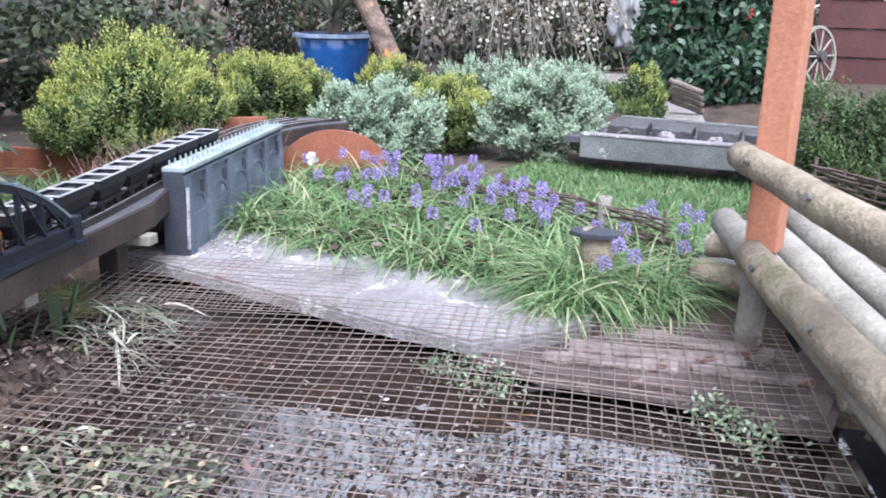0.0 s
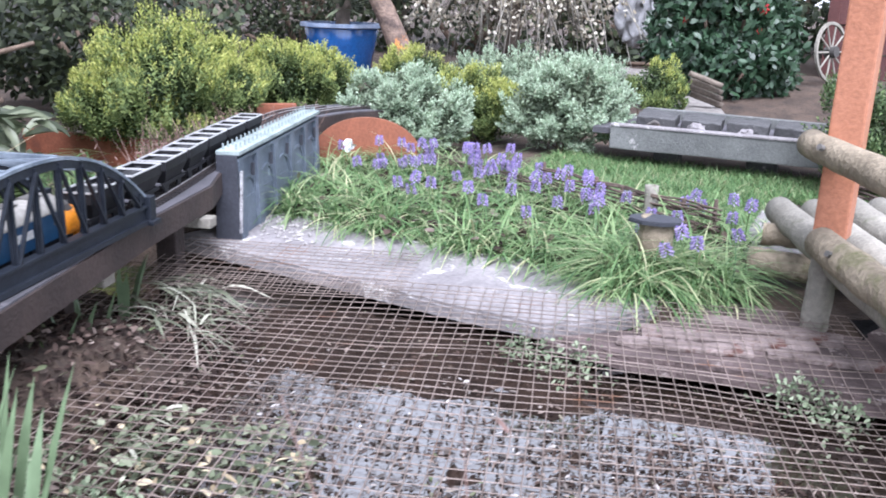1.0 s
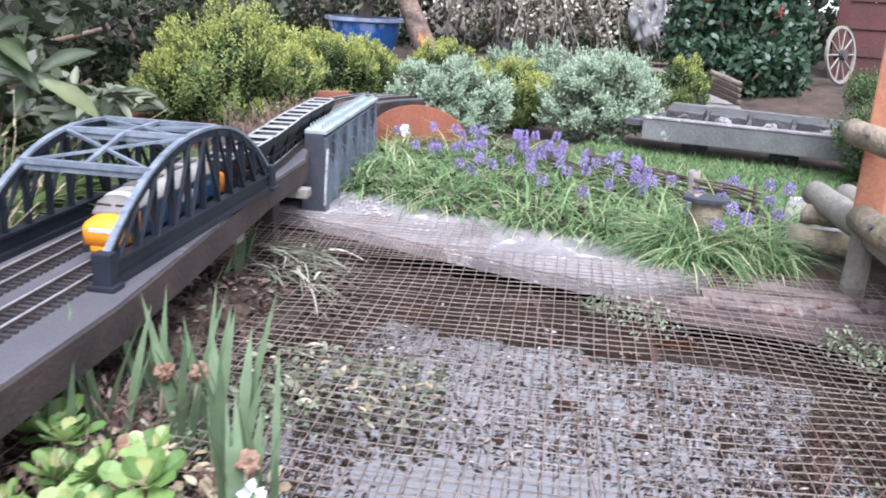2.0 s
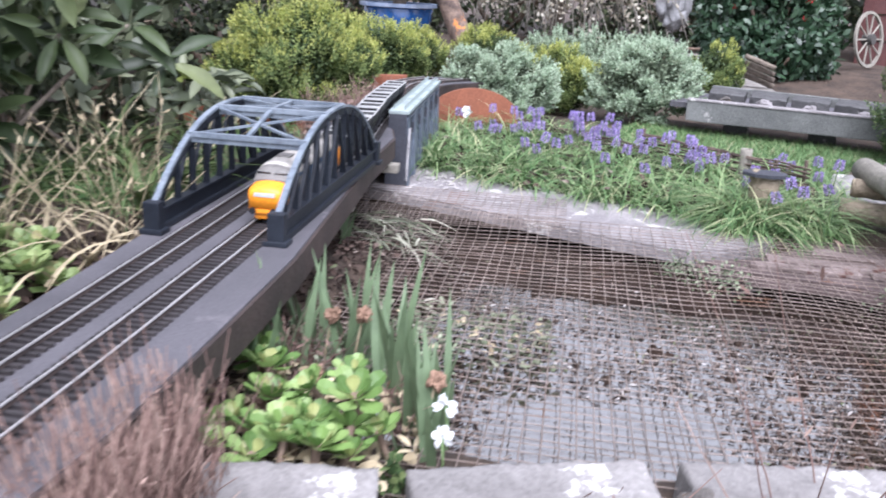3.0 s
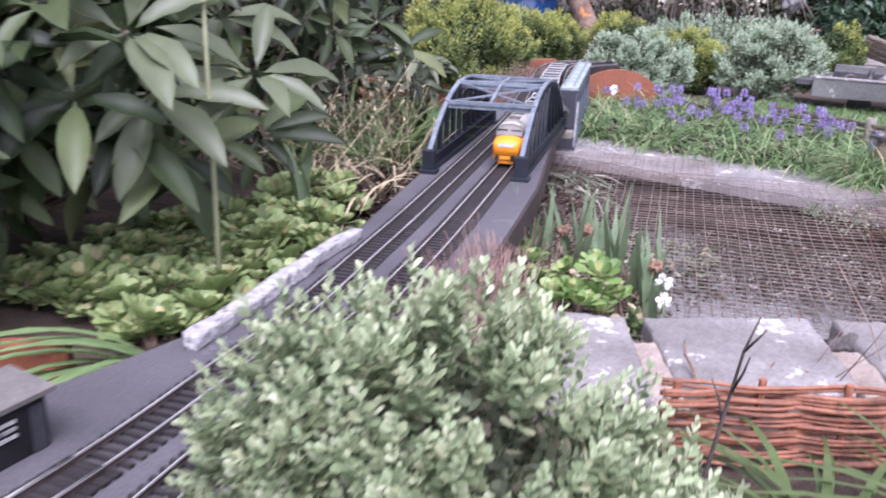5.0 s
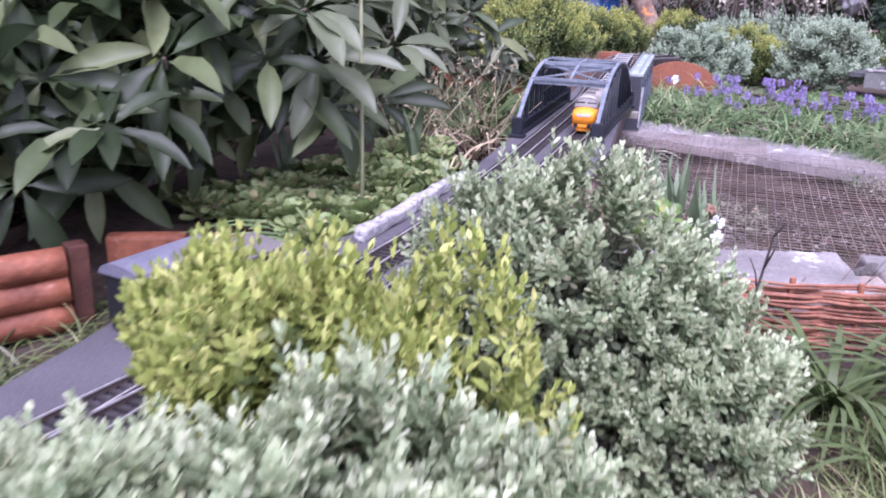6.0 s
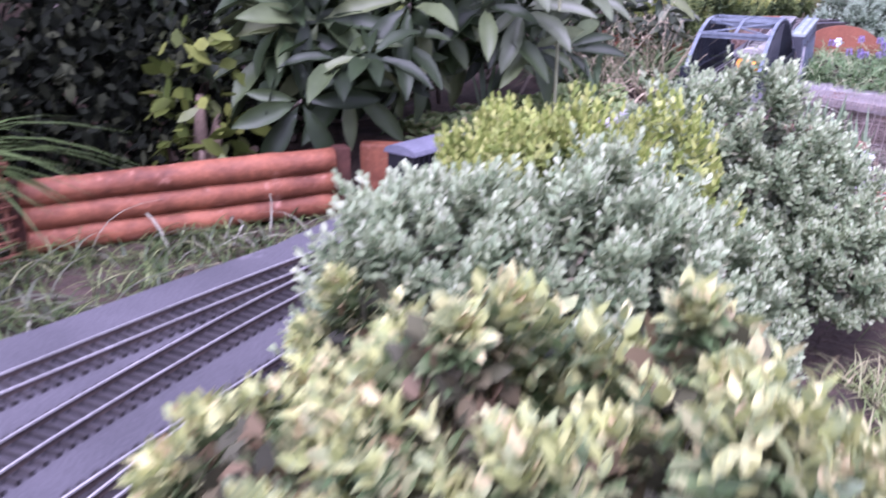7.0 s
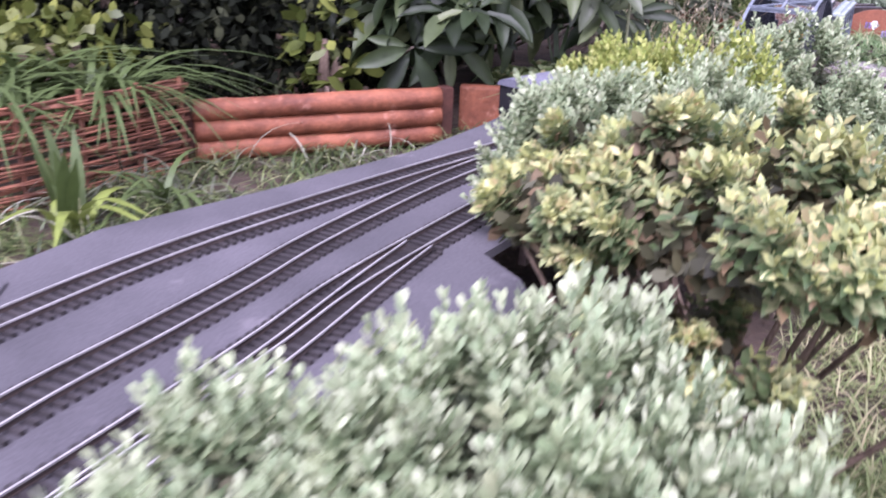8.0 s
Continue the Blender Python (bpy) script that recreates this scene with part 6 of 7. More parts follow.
turf("long_grass", "tufts of long bright grass in the flower bed", L["grass_long"], 11000, (-1.3, 0.12, 1.9, 2.85), (0.09, 0.19), (0.003, 0.0055), 61, ARCH, 0.75, bed, 210, 0.035)
turf("long_grass", "bright green short grass between the tufts", L["grass"], 6000, (-1.3, 0.12, 1.9, 2.85), (0.03, 0.06), (0.002, 0.0035), 62, BLADE, 0.5, bed)
turf("overhanging_grass", "long arching grass hanging over the ledge", L["grass_long"], 1500, (-0.25, 0.0, 1.86, 2.05), (0.12, 0.2), (0.003, 0.005), 63, ARCH, 0.7, None, 26, 0.03)
turf("lawn", "mown green lawn behind the flower bed", L["grass"], 70000, (-0.75, 0.5, 2.25, 3.3), (0.025, 0.055), (0.002, 0.004), 64, BLADE, 0.5, lambda x, y: (y > 2.5 - 0.5 * (x + 0.55)) & ((x < 0.05) | (y > 2.9)))
turf("lawn", "rough yellow-green lawn", L["grass_dry"], 28000, (-0.1, 0.9, -1.75, 0.05), (0.025, 0.07), (0.0018, 0.0035), 65, BLADE, 0.6, lambda x, y: x > np.where(y < -1.12, 0.22, -0.03 - 0.06 * (y + 0.25)) + 0.03 * np.sin(y * 19) + 0.02 * np.sin(y * 47))
turf("bank_grass", "sparse grass along the edging", L["strap"], 4000, (-1.25, -0.62, -1.6, -0.45), (0.04, 0.1), (0.002, 0.004), 66, ARCH, 0.7, lambda x, y: (x < -0.66 - 0.3 * np.maximum(0, y + 0.95)) & (x > -1.22), 140, 0.03)
turf("bank_grass", "long bleached grass blades along the edging", L["reed"], 170, (-1.2, -0.72, -1.5, -0.5), (0.09, 0.18), (0.003, 0.006), 67, ARCH, 0.9, lambda x, y: x < -0.7, 30, 0.02)
turf("bank_grass", "green growth beside the track beyond the bridge", L["grass"], 5000, (-2.1, -1.12, 0.9, 2.2), (0.05, 0.12), (0.003, 0.006), 68, ARCH, 0.6, lambda x, y: x < -1.0 - 0.3 * (y - 0.8), 90, 0.05)


def arching_plant(at, n, length, width, seed, mat, label, category="plant", form=ARCH, lean=0.9, group="", toward=(0, 0)):
    rng = np.random.default_rng(seed)
    e = thing("iris_clump" if category == "iris" else "strap_leaved_plant", at, label, category, group)
    P = rng.normal(size=(n, 3)) * (0.014, 0.014, 0.0)
    a = rng.uniform(0, 2 * np.pi, n)
    D = np.stack([np.cos(a) * lean * rng.uniform(0.3, 1, n) + toward[0], np.sin(a) * lean * rng.uniform(0.3, 1, n) + toward[1], np.ones(n)], 1)
    N = np.concatenate([-unit(D[:, :2]), np.full((n, 1), 0.7)], 1)
    for k in range(n):
        s = rng.uniform(*length)
        V, F = leaves(form, P[k:k + 1], D[k:k + 1], N[k:k + 1], s, rng.uniform(*width))
        tri_part("leaf", V, F, mat, e)
    return e


STRAP = "clump of arching strap-shaped green leaves"
arching_plant((-0.02, -0.03, -0.165), 60, (0.16, 0.27), (0.006, 0.013), 71, L["strap"], STRAP)
arching_plant((0.1, 0.06, -0.165), 55, (0.15, 0.25), (0.006, 0.013), 72, L["strap"], STRAP)
arching_plant((0.06, -0.14, -0.165), 20, (0.1, 0.18), (0.006, 0.01), 73, L["strap"], STRAP)
arching_plant((-0.965, -1.4, -0.135), 8, (0.11, 0.17), (0.02, 0.03), 73, L["lily"], "broad bright green leaves curling over beside the wicker", lean=0.6)
arching_plant((-0.985, -1.39, -0.135), 11, (0.12, 0.19), (0.02, 0.03), 75, L["strap"], "broad upright dark green leaves beside the wicker", "plant", SWORD, 0.32)
arching_plant((-1.0, -1.22, -0.135), 9, (0.12, 0.2), (0.01, 0.016), 74, L["strap"], "broad arching green leaves beside the wicker")
arching_plant((-1.34, -1.12, -0.04), 62, (0.16, 0.3), (0.01, 0.018), 75, L["strap"], STRAP + " behind the wicker")
arching_plant((-1.27, -1.2, -0.02), 58, (0.16, 0.3), (0.01, 0.018), 78, L["strap"], STRAP + " behind the wicker")
arching_plant((-1.26, -1.42, -0.02), 58, (0.16, 0.3), (0.01, 0.018), 79, L["strap"], STRAP + " behind the wicker")
arching_plant((-1.38, -1.3, -0.02), 62, (0.16, 0.3), (0.01, 0.018), 76, L["strap"], STRAP + " behind the wicker")
arching_plant((-0.79, -0.15, -0.095), 22, (0.2, 0.33), (0.013, 0.02), 77, L["grass_long"], "long pale leaves lying over the deck edge", "plant", SABRE, 0.5, toward=(-0.12, -0.9))
arching_plant((-0.8, -0.13, -0.11), 12, (0.08, 0.15), (0.007, 0.011), 78, L["strap"], "long green leaves beside the deck edge", toward=(0.1, -0.5))
for _k, (_x, _y) in enumerate([(-0.66, 0.66), (-0.61, 0.7), (-0.7, 0.78), (-0.6, 0.76), (-0.53, 0.72), (-0.47, 0.66), (-0.42, 0.6), (-0.4, 0.545), (-0.67, 0.59)]):
    arching_plant((_x, _y, -0.19), 7, (0.11, 0.22), (0.01, 0.017), 80 + _k, L["iris"], "upright grey-green sword leaves of an iris", "iris", SWORD, 0.3, "irises at the pond edge")
for _k, (_x, _y) in enumerate([(-0.87, 1.12), (-0.92, 1.2), (-1.0, 1.36)]):
    arching_plant((_x, _y, -0.2), 5, (0.08, 0.14), (0.01, 0.018), 660 + _k, L["iris"], "short grey-green sword leaves beneath the deck edge", "iris", SWORD, 0.4, "irises at the pond edge")
for _k, (_x, _y) in enumerate([(-1.06, 0.42), (-1.2, 0.15)]):
    arching_plant((_x, _y, -0.07), 4, (0.15, 0.2), (0.016, 0.024), 90 + _k, L["iris"], "tall broad sword leaves in shade", "iris", SWORD, 0.2, "irises on the bank")


def rosette_mesh(mat, seed, n=16, size=0.026):
    rng = np.random.default_rng(seed)
    k = np.arange(n)
    a = k * 2.399
    f = k / (n - 1)
    out = np.stack([np.cos(a), np.sin(a), np.zeros(n)], 1)
    D = out * (0.5 + 0.75 * f)[:, None] + np.array([0, 0, 1.0]) * (0.95 - 0.7 * f)[:, None]
    N = np.array([0, 0, 1.0]) - out * 0.4
    V, F = leaves(SPOON, out * 0.003, D, N, size * (0.5 + 0.5 * f), size * (0.36 + 0.22 * f))
    V[:, 2] += 0.012
    me = bpy.data.meshes.new("leaf_whorl")
    me.from_pydata(V.tolist(), [], F.tolist())
    me.materials.append(mat)
    return me


def rosettes(name, label, mat, places, size, seed):
    rng = np.random.default_rng(seed)
    kinds = [rosette_mesh(mat, seed + k, 11 + 3 * k, 0.03) for k in range(3)]
    bm = bmesh.new()
    rod(bm, (0, 0, -0.03), (0, 0, 0.014), 0.004, 6)
    st = bpy.data.meshes.new("stalk")
    bm.to_mesh(st)
    bm.free()
    st.materials.append(M["twig"])
    for k, (x, y, z) in enumerate(places):
        e = thing(name, (x, y, z), label, "plant", name + " patch", rng.uniform(0, 360))
        e.rotation_euler[0], e.rotation_euler[1] = rng.normal() * 0.25, rng.normal() * 0.25
        s = rng.uniform(*size)
        for nm, me in (("leaf_whorl", kinds[k % 3]), ("stalk", st)):
            o = new(nm, me)
            o.parent, o.scale = e, (s, s, s)


_rng = np.random.default_rng(5)
_pl = [(-0.5, 0.55, -0.085), (-0.475, 0.515, -0.1), (-0.53, 0.52, -0.1), (-0.46, 0.475, -0.12), (-0.505, 0.47, -0.12), (-0.515, 0.42, -0.125), (-0.545, 0.4, -0.135), (-0.585, 0.39, -0.13), (-0.48, 0.435, -0.13), (-0.44, 0.45, -0.135),
       (-0.625, 0.55, -0.115), (-0.655, 0.58, -0.12), (-0.6, 0.46, -0.13), (-0.43, 0.5, -0.125), (-0.55, 0.5, -0.13), (-0.63, 0.43, -0.135), (-0.57, 0.44, -0.135), (-0.6, 0.51, -0.13), (-0.53, 0.46, -0.13)]
rosettes("rosette_plant", "fresh green fleshy leaf rosette at the pond edge", L["rosette"], _pl, (0.95, 1.55), 100)
_pl = []
while len(_pl) < 290:
    _x, _y = _rng.uniform(-1.22, -0.8), -0.14 + 0.79 * _rng.random() ** 1.2
    if _x < -0.8 - 0.28 * max(0.0, _y) - 0.02 * (_y < 0):
        _pl.append((_x, _y, float(height(np.array([_x]), np.array([_y]))[0]) + _rng.uniform(-0.008, 0.02)))
rosettes("bank_rosette", "green rosette plant covering the shaded bank", L["rosette_dark"], _pl, (0.8, 1.6), 120)


for _k, (_x, _y) in enumerate([(-1.04, 0.66), (-1.1, 0.78), (-1.18, 0.7), (-1.24, 0.92), (-1.0, 0.58), (-1.3, 0.78)]):
    arching_plant((_x, _y, -0.07), 5, (0.12, 0.22), (0.005, 0.01), 600 + _k, L["straw"], "collapsed bleached dead leaves on the bank", "dead plant", ARCH, 1.1, "dead leaves on the bank")
for _k, (_x, _y) in enumerate([(-1.2, 0.95), (-1.32, 0.7), (-1.28, 1.15), (-1.42, 1.0), (-1.38, 1.35), (-1.5, 1.2), (-1.5, 1.55)]):
    arching_plant((_x, _y, -0.09), 26, (0.14, 0.28), (0.007, 0.014), 620 + _k, L["strap"], "dark upright strap leaves on the shaded bank", "plant", ARCH, 0.5, "strap plants on the bank")


def dry_tuft(at, n, length, seed, label, mat=None, spread=0.03, lean=0.45, toward=(0, 0)):
    rng = np.random.default_rng(seed)
    e = thing("dry_tuft", at, label, "dead plant", "dead brown tufts")
    pieces = []
    for k in range(n):
        b = np.array([rng.normal() * spread, rng.normal() * spread, -0.005])
        d = np.array([rng.normal() * lean + toward[0], rng.normal() * lean + toward[1], 1.0]) * rng.uniform(*length)
        t = np.linspace(0, 1, 5)[:, None]
        c = rng.normal(size=3) * 0.02
        pieces.append(tube(b + d * t + c * t * t + np.sin(t * 9 + k) * 0.002 * rng.normal(size=3), np.linspace(0.0011 if n > 200 else 0.0013, 0.0005, 5), 3))
    tri_part("dead_growth", *joined(pieces), mat or L["dry"], e)
    n2 = n * (1 if n > 200 else 3)
    P = rng.normal(size=(n2, 3)) * (spread * 1.4, spread * 1.4, 0) + np.array([toward[0], toward[1], 1.0]) * rng.uniform(0, length[1] * 0.9, (n2, 1))
    tri_part("withered_foliage", *leaves(SMALL, P, rng.normal(size=(n2, 3)) + (0, 0, 1.0), rng.normal(size=(n2, 3)), 0.009 if n > 200 else 0.016, 0.0022 if n > 200 else 0.004), mat or L["dry"], e)


for _k, (_x, _y) in enumerate([(-0.53, 0.22), (-0.507, 0.13), (-0.558, 0.29), (-0.48, 0.05), (-0.522, 0.17), (-0.485, 0.0)]):
    dry_tuft((_x, _y, -0.165), 560, (0.09, 0.19), 130 + _k, "withered reddish-brown heather beside the track", spread=0.018, lean=0.14, toward=(-0.14, -0.05))
for _k, (_x, _y) in enumerate([(-1.42, 2.2), (-1.45, 2.38), (-1.38, 2.02), (-1.34, 1.86), (-1.48, 2.52)]):
    dry_tuft((_x, _y, -0.165), 130, (0.14, 0.2), 140 + _k, "withered brown heather behind the track", spread=0.045, lean=0.3)
for _k, (_x, _y) in enumerate([(-1.07, 0.72), (-1.15, 0.85), (-1.2, 0.62), (-1.3, 1.0)]):
    dry_tuft((_x, _y, -0.07), 16, (0.12, 0.26), 150 + _k, "bleached broken stalks by the bridge", L["straw"], 0.04, 0.7)
_e = thing("green_cane", (-0.893, 0.03, -0.1), "thin upright green cane in the bank", "plant stem")
tri_part("cane_stem", *tube([(0, 0, -0.02), (0.002, 0, 0.15), (-0.002, 0.004, 0.32), (-0.006, 0.008, 0.52)], [0.0045, 0.004, 0.0038, 0.003], 7), L["cane"], _e)
for _k, (_x, _y) in enumerate([(-0.68, 0.66), (-0.65, 0.68), (-0.45, 0.6), (-0.6, 0.52), (-0.66, 0.48)]):
    dry_tuft((_x, _y, -0.18), 26, (0.05, 0.1), 640 + _k, "withered brown flower heads among the irises", L["dry"], 0.012, 0.3)
for _k, (_x, _y, _h) in enumerate([(-0.645, 0.72, 0.085), (-0.6, 0.73, 0.09), (-0.41, 0.57, 0.1), (-0.6, 0.6, 0.05), (-0.57, 0.52, 0.04)]):
    _e = thing("seed_head", (_x, _y, -0.19), "withered brown flower head on a bent stalk", "dead flower", "withered flower heads")
    tri_part("stalk", *tube([(0, 0, 0), (0.004, 0.0, _h * 0.6), (0.016, -0.004, _h + 0.02)], [0.0022, 0.002, 0.0016], 5), L["straw"], _e)
    _bm = bmesh.new()
    bmesh.ops.create_icosphere(_bm, subdivisions=4, radius=0.011)
    for _v in _bm.verts:
        _v.co *= 1.0 + 0.55 * noise.noise(_v.co * 160 + Vector((_k, 0, 0))) + 0.3 * noise.noise(_v.co * 420)
        _v.co += Vector((0.018, -0.004, _h + 0.024))
    part("withered_bloom", _bm, M["withered"], _e, smooth=False)
dry_tuft((0.1, 0.55, -0.17), 9, (0.2, 0.4), 160, "bare twigs rising behind the slabs", None, 0.06, 0.35)
dry_tuft((-0.14, 0.36, -0.17), 3, (0.12, 0.18), 161, "lone dark twigs on the slab", None, 0.02, 0.5)


# ---- flowers ----
def bluebell(seed, tall):
    rng = np.random.default_rng(seed)
    e = thing("bluebell", (0, 0, -0.165), "violet-blue bell flower spike in the grass", "flower", "bluebells in the bed")
    t = np.linspace(0, 1, 6)
    pts = np.stack([0.008 * t * t * rng.normal(), 0.01 * t * t, tall * t], 1)
    tri_part("stalk", *tube(pts, np.linspace(0.0022, 0.0014, 6), 5), L["grass_long"], e)
    P, D = [], []
    for k in range(34):
        z = tall - 0.022 + 0.024 * k / 33
        a = k * 2.4
        r = 0.014 * (1 - 0.6 * (k / 33) ** 2)
        P.append((r * 0.4 * math.cos(a), r * 0.4 * math.sin(a) + 0.01 * (z / tall) ** 2, z))
        D.append((math.cos(a), math.sin(a), 0.15 - 0.5 * (1 - k / 33)))
    P, D = np.array(P), np.array(D)
    tri_part("flower_head", *joined([leaves(SMALL, P, D, np.tile((0.0, 0.0, 1.0), (34, 1)), 0.0102, 0.006), leaves(SMALL, P, D, np.cross(D, (0.0, 0.0, 1.0)), 0.0102, 0.006)]), L["bell"], e, "violet-blue clustered bells")
    return e


_protos = [bluebell(170 + k, h) for k, h in enumerate((0.09, 0.105, 0.12, 0.145))]
_spots = []
for _n, _cx, _cy, _sx, _sy in ((26, -0.74, 2.56, 0.08, 0.05), (6, -0.94, 2.55, 0.07, 0.05), (10, -1.05, 2.48, 0.1, 0.05), (6, -0.46, 2.32, 0.06, 0.06), (8, -0.34, 2.27, 0.06, 0.05), (3, -0.03, 2.36, 0.03, 0.04), (2, 0.02, 2.2, 0.02, 0.03), (3, -0.06, 1.93, 0.02, 0.02), (4, -0.57, 2.1, 0.05, 0.04), (4, -0.78, 2.15, 0.06, 0.04), (4, -0.18, 2.12, 0.05, 0.04), (2, -0.15, 2.42, 0.05, 0.05), (4, -0.6, 2.45, 0.14, 0.06)):
    for _ in range(_n):
        _spots.append((_cx + _rng.normal() * _sx, _cy + _rng.normal() * _sy))
for _k, (_x, _y) in enumerate(_spots):
    _m = pose(_x, _y, -0.165, _rng.normal() * 7, _rng.normal() * 7, _rng.uniform(0, 360))
    if _k < 4:
        _protos[_k].matrix_world = _m
    else:
        copy_thing(_protos[_k % 4], _m)


def white_flower(at, r):
    e = thing("white_flower", at, "small white flower on a thin stalk", "flower", "white flowers")
    rng = np.random.default_rng(int(abs(at[0]) * 1000))
    tri_part("stalk", *tube([(0, 0, -0.06), (0.003, 0, -0.03), (0, 0, 0)], 0.0015, 5), L["grass_long"], e)
    D = unit(rng.normal(size=(14, 3)) + (0, 0, 0.4))
    tri_part("bloom", *leaves(OVAL, D * 0.003, D, rng.normal(size=(14, 3)), r, r * 0.8), M["petal_white"], e, smooth=True)


for _at, _r in (((-1.16, 2.48, -0.05), 0.02), ((-0.368, 0.541, -0.082), 0.0135), ((-0.357, 0.508, -0.105), 0.013)):
    white_flower(_at, _r)


# ---- pond debris ----
def make_litter():
    rng = np.random.default_rng(200)
    for name, n, mat, ln, wd, label, pale in (("leaf_litter", 42000, L["litter"], (0.004, 0.018), (0.002, 0.007), "brown dead leaves matted in the pond", False),
                                              ("floating_fragments", 52000, L["pale_litter"], (0.004, 0.02), (0.002, 0.009), "pale leaf fragments floating on the pond", True)):
        u, v = rng.uniform(-0.92, 0.72, n), rng.uniform(0.62, 1.72, n)
        stone = step(-0.36, -0.27, u + 0.35 * (v - 1.365)) * step(0.46, 0.3, u) * step(1.52, 1.44, v + 0.75 * np.maximum(u - 0.05, 0)) * step(0.88, 1.04, v)
        open_water = step(-0.28, -0.1, u) * step(0.5, 0.3, u) * step(1.36, 1.22, v + 0.25 * u) * (1 - stone)
        gap = step(1.3, 1.42, v + 0.2 * u) * step(-0.45, -0.25, u)
        clear = step(-0.24, -0.12, u) * step(0.24, 0.12, u) * step(1.03, 0.93, v)
        patch = 0.5 + 0.5 * np.sin(u * 11 + 1.2) * np.sin(v * 13 + 0.4)
        patch = np.clip(patch * 0.6 + 0.45 * np.sin(u * 31 + 3 * np.sin(v * 17)) * np.sin(v * 37 + 2 * np.sin(u * 23)), 0, 1)
        dens = (0.2 * open_water + 0.3 * stone) * (0.05 + patch) * (1 - clear) if pale else (1 - 0.45 * open_water * step(0.4, 0.15, u) + 0.9 * step(0.18, 0.34, u)) * (0.4 + 0.8 * patch) * (1 - 0.75 * gap) * (1 - clear) * (1 - 0.4 * stone)
        k = rng.random(n) < dens
        x, y = xy(u[k], v[k])
        m = len(x)
        z = np.maximum(mud_level(u[k], v[k]) + 0.006 + rng.normal(size=m) * 0.004, -0.2225 + rng.uniform(0, 0.002, m))
        D = np.stack([rng.normal(size=m), rng.normal(size=m), rng.normal(size=m) * 0.12], 1)
        N = np.stack([rng.normal(size=m) * 0.2, rng.normal(size=m) * 0.2, np.ones(m)], 1)
        tagged(tri_part(name, *leaves(SMALL, np.stack([x, y, z], 1), D, N, rng.uniform(*ln, m), rng.uniform(*wd, m)), mat), label, "leaf litter", kind="stuff")
    # Dark litter added over the bare mud to stand for the deck's shadow.
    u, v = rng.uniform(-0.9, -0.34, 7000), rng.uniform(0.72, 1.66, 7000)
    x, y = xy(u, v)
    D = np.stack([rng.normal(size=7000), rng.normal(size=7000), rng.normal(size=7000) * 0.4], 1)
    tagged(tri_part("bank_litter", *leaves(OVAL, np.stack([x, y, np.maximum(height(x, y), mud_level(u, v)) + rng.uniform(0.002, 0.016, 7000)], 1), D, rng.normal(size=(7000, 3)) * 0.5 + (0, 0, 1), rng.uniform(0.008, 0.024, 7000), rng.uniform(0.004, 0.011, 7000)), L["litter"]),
           "dark dead leaves added for the black shadow beneath the deck", "leaf litter", kind="stuff")
    for nm, cx, cy, cz, m, ln in (("reed_mat", -0.93, 1.44, -0.142, 34, (0.08, 0.17)), ("reed_mat", -0.85, 1.36, -0.144, 30, (0.07, 0.15)), ("reed_mat", -0.9, 1.22, -0.142, 20, (0.06, 0.13)), ("reed_mat", -0.74, 1.31, -0.147, 9, (0.06, 0.12)), ("reed_mat", -0.58, 1.0, -0.16, 12, (0.04, 0.08))):
        e = thing(nm, (cx, cy, cz), "flattened bleached reed leaves lying on the netting", "dead reeds", "dead reeds")
        m = int(m * 1.3)
        a = rng.normal(size=m) * 0.6 + 0.1
        D = np.stack([np.cos(a), np.sin(a), 0.01 + rng.normal(size=m) * 0.05], 1)
        P = rng.normal(size=(m, 3)) * (0.05, 0.04, 0.006) - (0.03, 0, 0.022)
        tri_part("reed_foliage", *leaves(FLAT, P, D, rng.normal(size=(m, 3)) * 0.35 + (0, 0, 1.0), rng.uniform(*ln, m) * 0.9, rng.uniform(0.0025, 0.008, m)), L["reed"], e)
    for nm, m, mat, label in (("drowned_foliage", 620, L["pondweed"], "limp grey-green leaves caught in the mesh"), ("drowned_foliage", 60, L["straw"], "tan dead leaves caught in the mesh")):
        a, b = rng.random(m), rng.random(m) ** 1.3
        x, y = -0.78 + 0.36 * a + 0.08 * b, 1.04 + 0.1 * a - 0.2 * b
        D = np.stack([rng.normal(size=m), rng.normal(size=m), rng.normal(size=m) * 0.35 + 0.1], 1)
        tagged(tri_part(nm, *leaves(OVAL, np.stack([x, y, rng.uniform(-0.214, -0.178, m)], 1), D, rng.normal(size=(m, 3)) * 0.6 + (0, 0, 1.0), rng.uniform(0.008, 0.024, m), rng.uniform(0.004, 0.011, m)), mat), label, "dead leaves", kind="stuff")
    for k, (u, v) in enumerate([(0.16, 1.5), (0.24, 1.46), (0.62, 1.35), (0.58, 1.42), (-0.3, 0.95), (-0.4, 0.85), (-0.5, 0.9)]):
        x, y = xy(u, v)
        e = thing("pond_weed", (x, y, -0.2), "straggling green weed growing through the mesh", "weed", "weeds in the pond")
        m = 150
        P = rng.normal(size=(m, 3)) * (0.028, 0.022, 0.016) + (0, 0, 0.035)
        tri_part("foliage", *leaves(OVAL, P, rng.normal(size=(m, 3)) + (0, 0, 0.5), rng.normal(size=(m, 3)) + (0, 0, 1), 0.0095, 0.0055), L["weed"], e)


make_litter()


